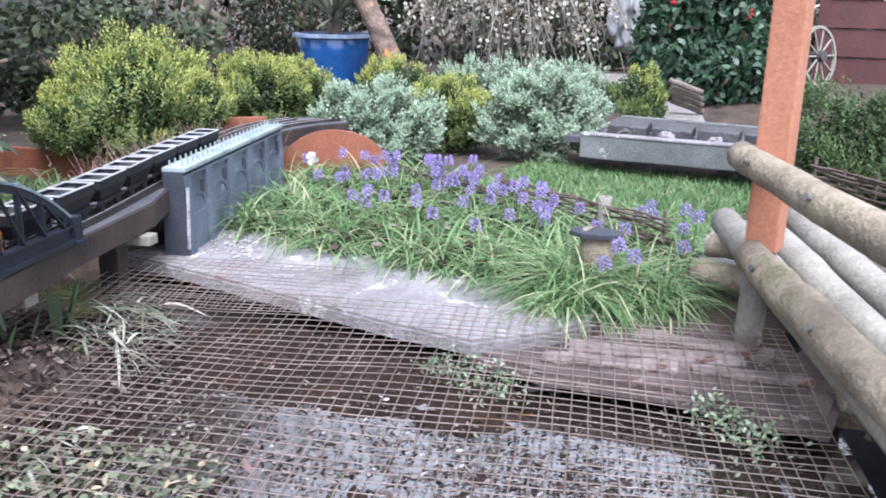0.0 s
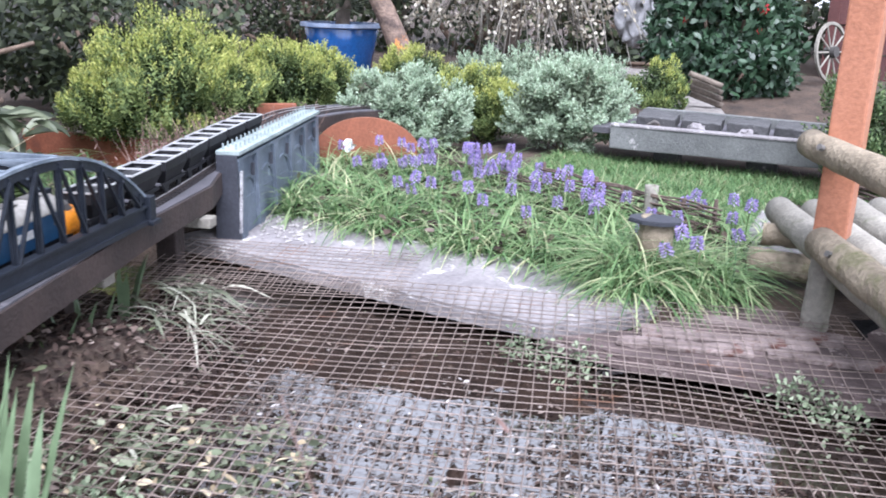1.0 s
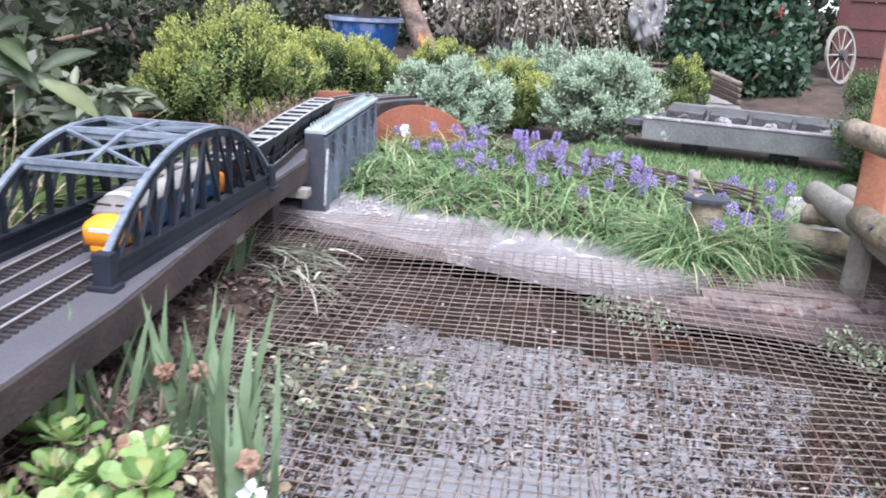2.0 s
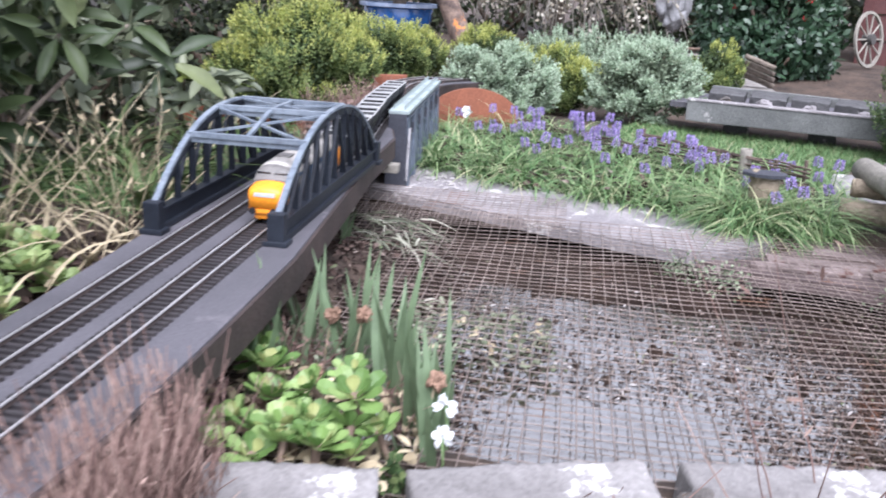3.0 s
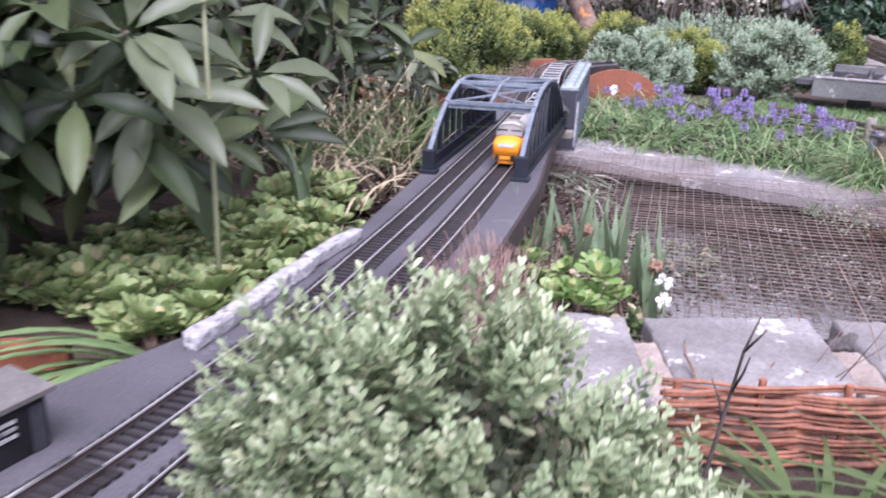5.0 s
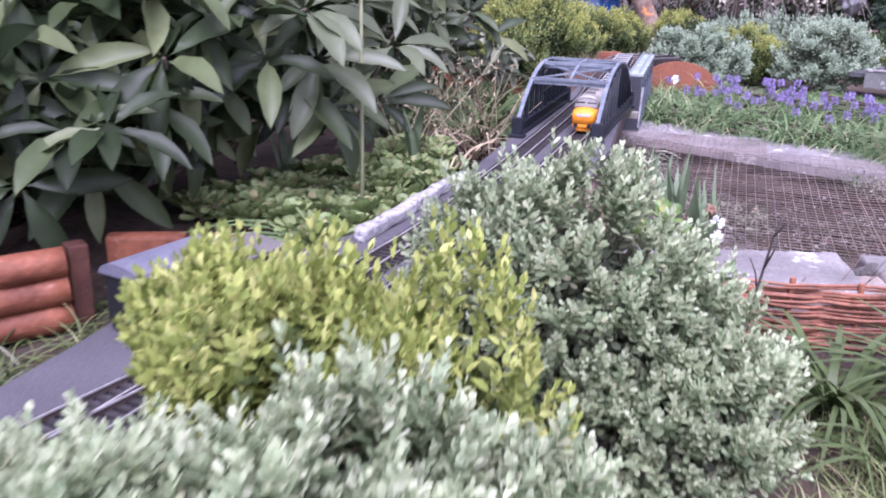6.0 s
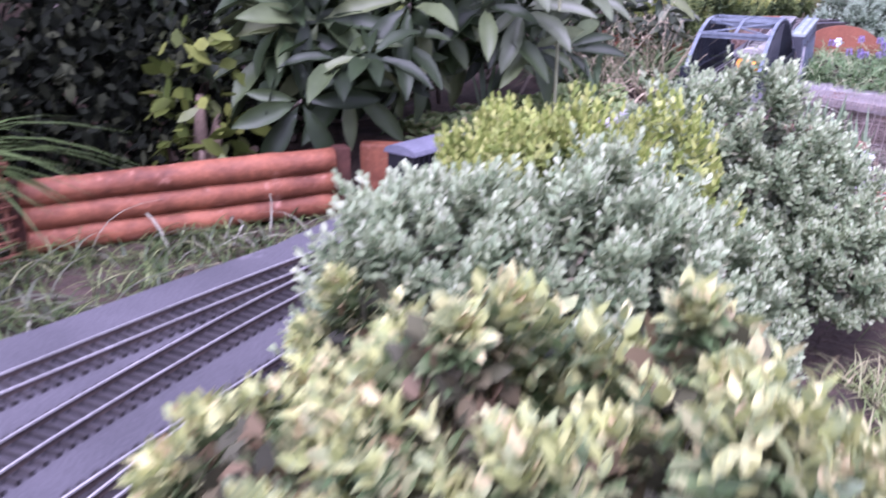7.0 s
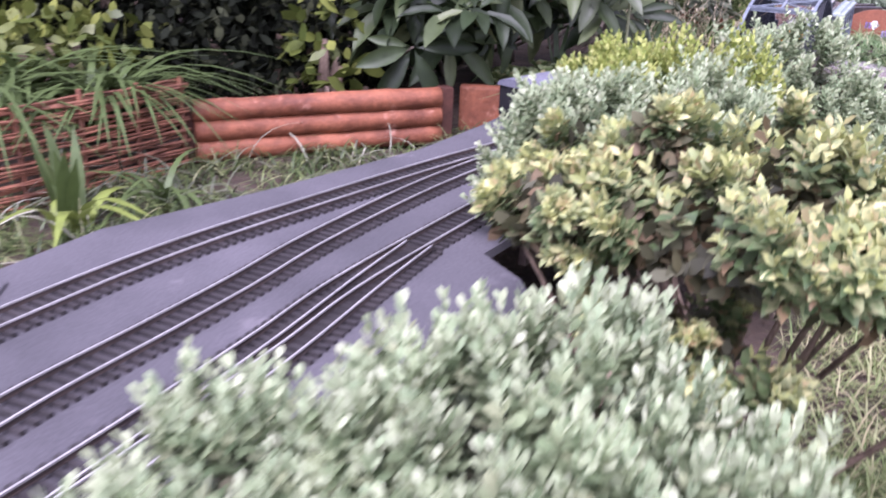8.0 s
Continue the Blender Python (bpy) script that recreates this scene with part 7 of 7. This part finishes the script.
def make_stump():
    e = thing("tree_stump", (-0.14, 1.99, -0.165), "short weathered wooden stump with slate cap", "stump")
    bm = bmesh.new()
    rough_log(bm, (0, 0, -0.01), (0.004, 0.01, 0.128), 0.035, 3, 18, 14)
    part("trunk", bm, M["log"], e, smooth=True)
    bm = bmesh.new()
    slab(bm, [(-0.052, -0.022), (-0.02, -0.04), (0.022, -0.036), (0.056, -0.012), (0.05, 0.026), (0.012, 0.042), (-0.03, 0.036), (-0.055, 0.012)], 0.124, 0.132, 0.002)
    part("slate_cap", bm, M["pier_end"], e, "dark slate piece")
    e = thing("wooden_stake", (-0.22, 2.36, -0.165), "bleached round stake at the willow edging", "stake")
    bm = bmesh.new()
    rough_log(bm, (0, 0, -0.01), (0.0, 0.0, 0.125), 0.018, 4, 10, 8)
    part("trunk", bm, M["log_grey"], e, smooth=True)
    e = thing("wooden_stake", (-0.625, 0.4, -0.165), "bleached split stake beside the heather", "stake")
    bm = bmesh.new()
    rough_log(bm, (0, 0, -0.01), (-0.01, 0.01, 0.12), 0.0095, 14, 9, 9)
    part("trunk", bm, M["log_grey"], e, smooth=True)
    e = thing("rubble_stone", (-0.075, 0.56, -0.17), "dark pond stone blotched with orange lichen", "stone", "rubble stones")
    bm = bmesh.new()
    bmesh.ops.create_icosphere(bm, subdivisions=4, radius=0.03)
    for v in bm.verts:
        v.co = Vector((v.co.x * 1.1, v.co.y * 1.3, v.co.z)) + noise.noise_vector(v.co * 40) * 0.012
        v.co.z = max(v.co.z + 0.022, 0.0)
    part("stone_body", bm, M["lichen_rock"], e)
    e = thing("drain_pipe", (0.46, 1.3, -0.235), "grey plastic pipe end by the netting", "pipe")
    bm = bmesh.new()
    lathe(bm, [(0.02, 0.0), (0.024, 0.0), (0.024, 0.05), (0.02, 0.05), (0.02, 0.0)], 18)
    part("pipe_wall", bm, M["pipe"], e, smooth=True)
    e = thing("flat_stone", (0.12, 2.45, -0.17), "flat pale stone slab set in the lawn", "stone")
    bm = bmesh.new()
    slab(bm, [(-0.12, -0.2), (0.1, -0.24), (0.16, 0.1), (0.06, 0.3), (-0.1, 0.24)], 0.0, 0.03, 0.006)
    part("stone_body", bm, M["concrete"], e)


make_stump()


def make_far_deck():
    flat("far_deck", [(-0.6, 3.22), (1.0, 3.22), (1.0, 3.45), (0.05, 3.53), (-0.6, 3.62)], -0.05, -0.03, M["felt"], "felt-covered far deck of the railway", "railway deck")
    e = thing("concrete_beam", (-0.05, 3.2, -0.17), "long grey concrete beam beside the far track", "concrete beam")
    bm = bmesh.new()
    box(bm, 1.4, 0.035, 0.078, pose(0.22, 0.0, 0.114), 0.004)
    bmesh.ops.subdivide_edges(bm, edges=[q for q in bm.edges if q.calc_length() > 0.3], cuts=20)
    for v in bm.verts:
        v.co += noise.noise_vector(v.co * 20) * 0.0025
    part("front_beam", bm, M["grey_beam"], e)
    bm = bmesh.new()
    box(bm, 1.4, 0.05, 0.007, pose(0.22, 0.004, 0.1565), 0.002)
    part("beam_lip", bm, M["concrete"], e, "paler top edge of the beam")
    for x, w in ((-0.3, 0.09), (0.02, 0.1), (0.5, 0.14)):
        bm = bmesh.new()
        box(bm, w, 0.08, 0.078, pose(x, 0.14, 0.039), 0.004)
        part("support_block", bm, M["dark_concrete"], e)
    bm = bmesh.new()
    box(bm, 1.3, 0.028, 0.055, pose(0.2, 0.36, 0.147, 0, 0, -6), 0.004)
    part("rear_beam", bm, M["grey_beam"], e)
    rng = random.Random(5)
    for k in range(7):
        c = thing("slate_slab", (-0.4 + k * 0.155, 3.36, -0.03), "dark rough slate slab lying on the far deck", "slate slab", "slabs on the far deck", -4)
        bm = bmesh.new()
        box(bm, 0.135, 0.1, 0.04, pose(0, 0.0, 0.024, rng.uniform(4, 12), rng.uniform(-3, 3), rng.uniform(-5, 5)), 0.004)
        bmesh.ops.subdivide_edges(bm, edges=[q for q in bm.edges if q.calc_length() > 0.05], cuts=4, use_grid_fill=True)
        for v in bm.verts:
            v.co += noise.noise_vector(v.co * 30 + Vector((k, 0, 0))) * 0.007
            v.co.z = max(v.co.z, 0.0)
        part("slab_body", bm, M["dark_concrete"], c)
    for k, (x, y, r) in enumerate([(-0.4, 3.27, 0.02), (-0.25, 3.26, 0.024), (-0.09, 3.26, 0.022), (0.1, 3.26, 0.02)]):
        c = thing("rubble_stone", (x, y, -0.03), "small pale rock set on the far deck", "stone", "rocks on the far deck")
        bm = bmesh.new()
        bmesh.ops.create_icosphere(bm, subdivisions=3, radius=r)
        for v in bm.verts:
            v.co = Vector((v.co.x * 1.2, v.co.y, v.co.z * 0.9)) + noise.noise_vector(v.co * 60 + Vector((k * 4, 0, 0))) * r * 0.6
            v.co.z = max(v.co.z + r * 0.5, 0.0)
        part("stone_body", bm, M["lichen_rock"] if k == 0 else M["concrete"], c)


make_far_deck()


def make_gravel():
    rng = np.random.default_rng(230)
    P = []
    for k in range(560):
        t = rng.random()
        if k < 190:
            x, y, z = -1.12 + 0.2 * t + rng.normal() * 0.03, 2.02 - 0.16 * t + rng.normal() * 0.05, -0.156
        elif k < 320:
            x, y, z = -1.0 + 0.95 * t, 2.0 - 0.1 * t + rng.normal() * 0.015, -0.156
        else:
            x, y, z = -0.49 - 0.16 * t + rng.normal() * 0.014, 0.05 + 0.27 * t, -0.158
        P.append((x, y, z))
    pieces = []
    for p in P:
        V = np.array([(1, 0, 0), (-1, 0, 0), (0, 1, 0), (0, -1, 0), (0, 0, 1), (0, 0, -1)], float) * rng.uniform(0.4, 1.0, (6, 1)) * rng.uniform(0.003, 0.01)
        a = rng.uniform(0, 6.28)
        R = np.array([(math.cos(a), -math.sin(a), 0), (math.sin(a), math.cos(a), 0), (0, 0, 0.7)])
        pieces.append((V @ R.T + p, np.array([(0, 2, 4), (2, 1, 4), (1, 3, 4), (3, 0, 4), (2, 0, 5), (1, 2, 5), (3, 1, 5), (0, 3, 5)])))
    tagged(tri_part("stone_chips", *joined(pieces), M["chips"], None, "", False), "pale stone chips and crumbs on the ledge", "gravel", kind="stuff")
    n = 1500
    x, y = rng.uniform(-1.25, 0.15, n), rng.uniform(1.88, 2.7, n)
    k = bed(x, y)
    x, y = x[k], y[k]
    m = len(x)
    D = np.stack([rng.normal(size=m), rng.normal(size=m), rng.normal(size=m) * 0.3], 1)
    tagged(tri_part("bed_litter", *leaves(OVAL, np.stack([x, y, height(x, y) + 0.012 + 0.03 * rng.random(m)], 1), D, rng.normal(size=(m, 3)) * 0.4 + (0, 0, 1), 0.03, 0.018), L["litter"]), "dead brown leaves among the grass", "leaf litter", kind="stuff")


make_gravel()


def make_edge_litter():
    rng = np.random.default_rng(231)
    n = 420
    x, y = rng.uniform(-0.7, -0.4, n), rng.uniform(0.36, 0.66, n)
    D = np.stack([rng.normal(size=n), rng.normal(size=n), rng.normal(size=n) * 0.3], 1)
    tagged(tri_part("edge_litter", *leaves(OVAL, np.stack([x, y, np.maximum(height(x, y), -0.165) + 0.012 + 0.02 * rng.random(n)], 1), D, rng.normal(size=(n, 3)) * 0.4 + (0, 0, 1), rng.uniform(0.012, 0.03, n), rng.uniform(0.008, 0.016, n)), L["straw"]), "dead tan leaves round the rosettes", "leaf litter", kind="stuff")


make_edge_litter()


# ---- the garden behind ----
def make_pot():
    e = thing("glazed_pot", (-3.03, 5.6, -0.17), "large cobalt-blue glazed planter with a spiky plant", "plant pot")
    bm = bmesh.new()
    lathe(bm, [(0.19, 0.0), (0.2, 0.02), (0.235, 0.2), (0.26, 0.33), (0.25, 0.34), (0.235, 0.33), (0.21, 0.2), (0.0, 0.2)], 40)
    part("pot_body", bm, M["blue_glaze"], e, smooth=True)
    bm = bmesh.new()
    lathe(bm, [(0.262, 0.325), (0.285, 0.33), (0.285, 0.355), (0.25, 0.355), (0.25, 0.325)], 40)
    part("rim", bm, M["rim"], e, "pale worn rim")
    rng = np.random.default_rng(7)
    a = rng.uniform(0, 6.28, 90)
    D = np.stack([np.cos(a), np.sin(a), rng.uniform(-0.1, 1.6, 90)], 1)
    tri_part("leaf_crown", *leaves(SWORD, D * 0.05 + (0, 0, 0.45), D, np.tile((0.0, 0.0, 1.0), (90, 1)) - D * 0.3, rng.uniform(0.35, 0.55, 90), 0.025), L["pondweed"], e)
    bm = bmesh.new()
    rough_log(bm, (0, 0, 0.2), (0.02, 0, 0.55), 0.05, 9)
    part("trunk", bm, M["bark"], e, smooth=True)


make_pot()


def plain_tree(at, tip, r, seed, limbs=6, crown=None, leaf=None, size=0.05, n=2500, label="tree with grey-brown trunk", bark="bark"):
    e = thing("tree", at, label, "tree", "trees at the back")
    rng = np.random.default_rng(seed)
    o = np.array(at)
    top = np.array(tip) - o
    t = np.linspace(0, 1, 14)[:, None]
    pts = top * t + np.sin(t * 5 + seed) * (0.05, 0.03, 0)
    tri_part("trunk", *tube(pts, np.linspace(r, r * 0.55, 14), 12), M[bark], e, smooth=True)
    for k in range(limbs):
        b = top * rng.uniform(0.5, 1.0)
        d = np.array([rng.normal(), rng.normal(), rng.uniform(0.3, 1.2)]) * rng.uniform(0.4, 1.0)
        tri_part("limb", *tube(b + d * t + rng.normal(size=3) * 0.15 * t * t, np.linspace(r * 0.45, r * 0.12, 14), 7), M["bark"], e)
    if crown:
        c, rad = np.array(crown[0]) - o, np.array(crown[1])
        D = unit(rng.normal(size=(n, 3)))
        P = c + D * rad * (rng.random((n, 1)) ** 0.4) * lumps(D, rng, 0.15)[:, None]
        tri_part("crown", *leaves(SMALL, P, rng.normal(size=(n, 3)), rng.normal(size=(n, 3)) + (0, 0, 0.8), size * rng.uniform(0.7, 1.3, n), size * 0.6), leaf, e)
    return e


def hedge(name, at, radii, leaf, label, n, size, seed, category="hedge"):
    """A loose mass of leaves over inner branches."""
    e = thing(name, at, label, category)
    rng = np.random.default_rng(seed)
    D = unit(rng.normal(size=(n, 3)))
    R = lumps(D, rng, 0.14, 6) * (0.55 + 0.45 * rng.random(n) ** 0.4)
    P = D * np.array(radii) * R[:, None] + (0, 0, radii[2] * 0.8)
    P = P[P[:, 2] > 0.0]
    m = len(P)
    tri_part("foliage", *leaves(SMALL, P, rng.normal(size=(m, 3)) + (0, 0, -0.2), rng.normal(size=(m, 3)) + (0, -0.5, 0.7), size * rng.uniform(0.6, 1.3, m), size * 0.6 * rng.uniform(0.7, 1.2, m)), leaf, e)
    for k in range(8):
        d = unit(rng.normal(size=3) + (0, 0, 1.2)) * np.array(radii) * 1.2
        tri_part("branch", *tube(np.linspace(0, 1, 6)[:, None] * d + (0, 0, -0.02), np.linspace(0.03, 0.008, 6), 5), M["twig"], e)
    return e


# The crown is out of view, set aside so open sky mirrors in the pond.
plain_tree((-4.2, 5.4, -0.17), (-3.3, 5.5, 1.75), 0.075, 3, crown=((-5.4, 6.4, 2.9), (1.4, 1.2, 1.3)), leaf=L["far_brown"], n=3500, size=0.1)
plain_tree((-3.98, 5.4, -0.17), (-3.1, 5.5, 1.9), 0.085, 4, label="leaning tree with bare brown trunk")
plain_tree((-2.22, 5.3, -0.17), (-3.15, 5.3, 1.03), 0.08, 5, limbs=0, label="leaning sawn trunk with rough orange-brown bark", bark="orange_bark")
hedge("dark_conifer", (-3.95, 6.5, -0.17), (0.45, 0.4, 1.0), L["far_dark"], "dense dark green conifer behind the pot", 6000, 0.05, 301, "conifer")
hedge("bare_hedge", (-5.7, 6.9, -0.17), (1.7, 0.8, 1.7), L["far_bare"], "brown leafless hedge in shade", 15000, 0.05, 302)
hedge("bare_hedge", (-6.0, 4.6, -0.17), (1.0, 1.5, 1.7), L["far_bare"], "dark twiggy hedge at the side", 15000, 0.05, 303)
hedge("dark_hedge", (-3.2, 8.2, -0.17), (2.6, 0.9, 1.5), L["far_dark"], "tall dark evergreen hedge along the back", 14000, 0.09, 304)
hedge("dark_hedge", (-0.4, 8.6, -0.17), (2.0, 0.9, 1.5), L["far_dark"], "tall dark evergreen hedge along the back", 11000, 0.09, 305)
hedge("dark_hedge", (-2.9, 0.9, -0.17), (0.8, 1.6, 1.1), L["far_dark"], "shaded evergreen shrubs behind the rhododendron", 9000, 0.085, 306)
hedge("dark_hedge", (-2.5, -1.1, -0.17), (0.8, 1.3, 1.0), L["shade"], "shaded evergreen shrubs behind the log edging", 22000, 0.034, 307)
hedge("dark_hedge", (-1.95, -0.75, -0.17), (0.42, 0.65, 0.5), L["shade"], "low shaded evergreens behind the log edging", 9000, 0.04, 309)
hedge("dark_hedge", (-1.9, -1.9, -0.17), (0.45, 0.7, 0.5), L["green"], "low shaded evergreens behind the wicker", 8000, 0.04, 310)
hedge("dark_hedge", (-2.9, 3.3, -0.17), (0.6, 0.5, 0.32), L["far_dark"], "low dark ground shrubs in shade", 6000, 0.045, 312)
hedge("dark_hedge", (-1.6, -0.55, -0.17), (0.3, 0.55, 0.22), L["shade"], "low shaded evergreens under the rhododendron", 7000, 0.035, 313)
hedge("dark_hedge", (-2.0, 1.3, -0.17), (0.32, 0.6, 0.45), L["rhodo_pale"], "shaded evergreens beyond the bank", 5000, 0.06, 314)
hedge("leafy_shrub", (-1.52, -1.2, -0.1), (0.15, 0.22, 0.17), L["shrub"], "olive-green leafy shrub behind the wicker", 620, 0.045, 319, "shrub")
hedge("leafy_shrub", (-1.32, -0.62, -0.14), (0.085, 0.09, 0.2), L["shrub"], "olive-green leafy shrub growing through the rhododendron", 130, 0.055, 320, "shrub")
hedge("camellia", (-0.4, 5.3, -0.17), (0.39, 0.36, 0.5), L["camellia"], "glossy dark camellia with red blooms", 8000, 0.052, 308, "shrub")
hedge("camellia", (-0.36, 4.95, -0.14), (0.33, 0.22, 0.24), L["camellia"], "low glossy dark camellia growth beneath the shrub", 3500, 0.05, 318, "shrub")
for _k, (_x, _y, _z) in enumerate([(-0.22, 4.96, 0.375), (-0.61, 5.02, 0.31), (-0.6, 5.0, 0.43), (-0.23, 4.97, 0.27)]):
    _e = thing("camellia_bloom", (_x, _y, _z), "open red camellia bloom", "flower", "camellia blooms")
    _bm = bmesh.new()
    bmesh.ops.create_icosphere(_bm, subdivisions=4, radius=0.024 if _k == 0 else 0.015)
    for _v in _bm.verts:
        _a = math.atan2(_v.co.z, _v.co.x)
        _v.co *= 1.0 + 0.22 * math.cos(6 * _a + 60 * _v.co.y) + 0.3 * noise.noise(_v.co * 70 + Vector((_k, 0, 0)))
        _v.co.y *= 0.6
    part("bloom", _bm, M["petal_red"], _e, smooth=True)


def weeping_shrub():
    e = thing("weeping_shrub", (-2.1, 6.5, -0.17), "weeping shrub with hanging pale blossom", "shrub")
    rng = np.random.default_rng(311)
    P = []
    for k in range(110):
        a = rng.uniform(0, 6.28)
        r = rng.uniform(0.2, 0.95)
        top = np.array([math.cos(a) * r * 0.6, math.sin(a) * r * 0.35, rng.uniform(0.75, 1.15)])
        end = np.array([math.cos(a) * r, math.sin(a) * r * 0.6, rng.uniform(0.02, 0.4)])
        t = np.linspace(0, 1, 8)[:, None]
        pts = top * (1 - t) + end * t + np.array([0, 0, 0.15]) * np.sin(t * 3.14) + rng.normal(size=3) * 0.16 * t + np.sin(t * rng.uniform(4, 9)) * rng.normal(size=3) * 0.05
        tri_part("hanging_branch", *tube(pts, np.linspace(0.007, 0.003, 8), 4), M["log_grey"], e)
        P += [pts[i] + rng.normal(size=3) * 0.045 for i in rng.integers(0, 6, 75)]
    P = np.array(P)
    tri_part("catkin_mass", *leaves(OVAL, P, rng.normal(size=P.shape) - (0, 0, 0.6), rng.normal(size=P.shape), 0.034, 0.022), L["blossom"], e)
    tri_part("trunk", *tube([(0, 0, 0), (0.02, 0, 0.5), (0, 0, 1.1)], [0.06, 0.05, 0.04], 8), M["bark"], e)


weeping_shrub()


def make_sheds():
    w = thing("red_shed", (0.55, 5.9, -0.02), "barn-red horizontally boarded garden shed", "shed")
    for k in range(10):
        bm = bmesh.new()
        box(bm, 1.3, 0.03, 0.155, pose(0.2, 0, 0.08 + k * 0.16, -4, 0, 0), 0.003)
        part("board", bm, M["shed_red"], w)
    for x in (-0.46, 0.2):
        bm = bmesh.new()
        box(bm, 0.06, 0.03, 1.65, pose(x, -0.03, 0.82), 0.003)
        part("corner_batten", bm, M["shed_red"], w)
    bm = bmesh.new()
    box(bm, 1.5, 1.2, 0.05, pose(0.2, 0.5, 1.68, 6, 0, 0), 0.004)
    part("roof", bm, M["shed_grey"], w)
    bm = bmesh.new()
    box(bm, 0.03, 1.1, 1.6, pose(-0.44, 0.56, 0.8), 0.003)
    part("side_wall", bm, M["shed_red"], w)
    g = thing("grey_shed", (-4.6, 4.3, -0.17), "weathered grey board shed in shade", "shed")
    for k in range(9):
        bm = bmesh.new()
        box(bm, 1.6, 0.03, 0.12, pose(-0.3, 0, 0.06 + k * 0.122, -5, 0, 0), 0.003)
        part("board", bm, M["shed_grey"], g)
    bm = bmesh.new()
    box(bm, 1.7, 0.9, 0.05, pose(-0.3, 0.4, 1.13), 0.004)
    part("roof", bm, M["shed_grey"], g)
    f = thing("wagon_wheel", (0.13, 5.35, 0.02), "pale spoked wagon wheel leaning on the shed", "wagon wheel", turn=62)
    f.rotation_euler[0] = radians(-8)
    R = 0.15
    bm = bmesh.new()
    n = 36
    for k in range(n):
        a, b = 2 * math.pi * k / n, 2 * math.pi * (k + 1) / n
        bar(bm, (R * math.cos(a), 0, R + R * math.sin(a)), (R * math.cos(b), 0, R + R * math.sin(b)), 0.016, 0.014, (0, 1, 0))
    part("rim", bm, M["log_grey"], f, "pale wheel rim")
    bm = bmesh.new()
    rod(bm, (0, -0.03, R), (0, 0.03, R), 0.03, 14)
    part("hub", bm, M["shed_grey"], f)
    for k in range(10):
        a = 2 * math.pi * k / 10
        bm = bmesh.new()
        rod(bm, (0.025 * math.cos(a), 0, R + 0.025 * math.sin(a)), (R * math.cos(a), 0, R + R * math.sin(a)), 0.005, 8)
        part("spoke", bm, M["log_grey"], f)
    flat("gravel_path", [(-0.46, 3.78), (-0.2, 3.86), (-0.36, 4.6), (-0.5, 5.3), (-0.75, 6.3), (-1.4, 6.4), (-1.1, 5.5), (-0.62, 4.5)], -0.16, -0.055, M["gravel"], "pale gravel path between shrubs", "path")
    s = thing("plastic_sack", (-1.22, 6.6, 0.08), "crumpled pale plastic sheeting", "plastic sheet")
    bm = bmesh.new()
    bmesh.ops.create_icosphere(bm, subdivisions=4, radius=1.0)
    for v in bm.verts:
        v.co = Vector((v.co.x * 0.12, v.co.y * 0.1, v.co.z * 0.28 + 0.28)) + noise.noise_vector(v.co * 3) * 0.05
    part("sheet_body", bm, M["plastic_sheet"], s, smooth=True)
    for k in range(4):
        q = thing("path_edging_log", (-0.36, 4.2 + k * 0.03, -0.02), "short round log beside the gravel path", "log", "path edging logs")
        bm = bmesh.new()
        rough_log(bm, (-0.075, 0, 0.12 - k * 0.032), (0.065, 0.04, 0.07 - k * 0.032), 0.013, 400 + k)
        part("trunk", bm, M["bark"], q, smooth=True)


make_sheds()

# unseen trees that close the garden and set the skyline mirrored in the pond
for _k, (_x, _y, _h, _r) in enumerate([(-4.5, 9.5, 1.8, 1.7), (-1.5, 10.0, 1.8, 1.8), (1.8, 9.5, 1.8, 1.7), (-7.0, 7.0, 3.0, 1.9), (-7.2, 2.5, 2.7, 1.8), (-6.0, -2.0, 2.7, 1.8), (-4.0, -5.0, 2.7, 1.7)]):
    plain_tree((_x, _y, -0.17), (_x + 0.1, _y, _h * 0.7), 0.12, 500 + _k, 7, ((_x, _y, _h), (_r * 1.1, _r * 0.7, _r * 0.75)), L["far_dark"], 0.13, 5200, "dark leafy tree out of view beyond the garden")

# ---- tracks ----
track("far double-track line, outer pair of bright rails", A_LINE, (-1.1, 1.1))
track("inner pair of bright rails on black sleepers", B_LINE, (-1.75, 0.9))
track("branch track splitting from the outer line", S_LINE, (-1.9, -0.6))
track("switch track diverging beside the inner line", Y_LINE, (-1.8, -1.5))
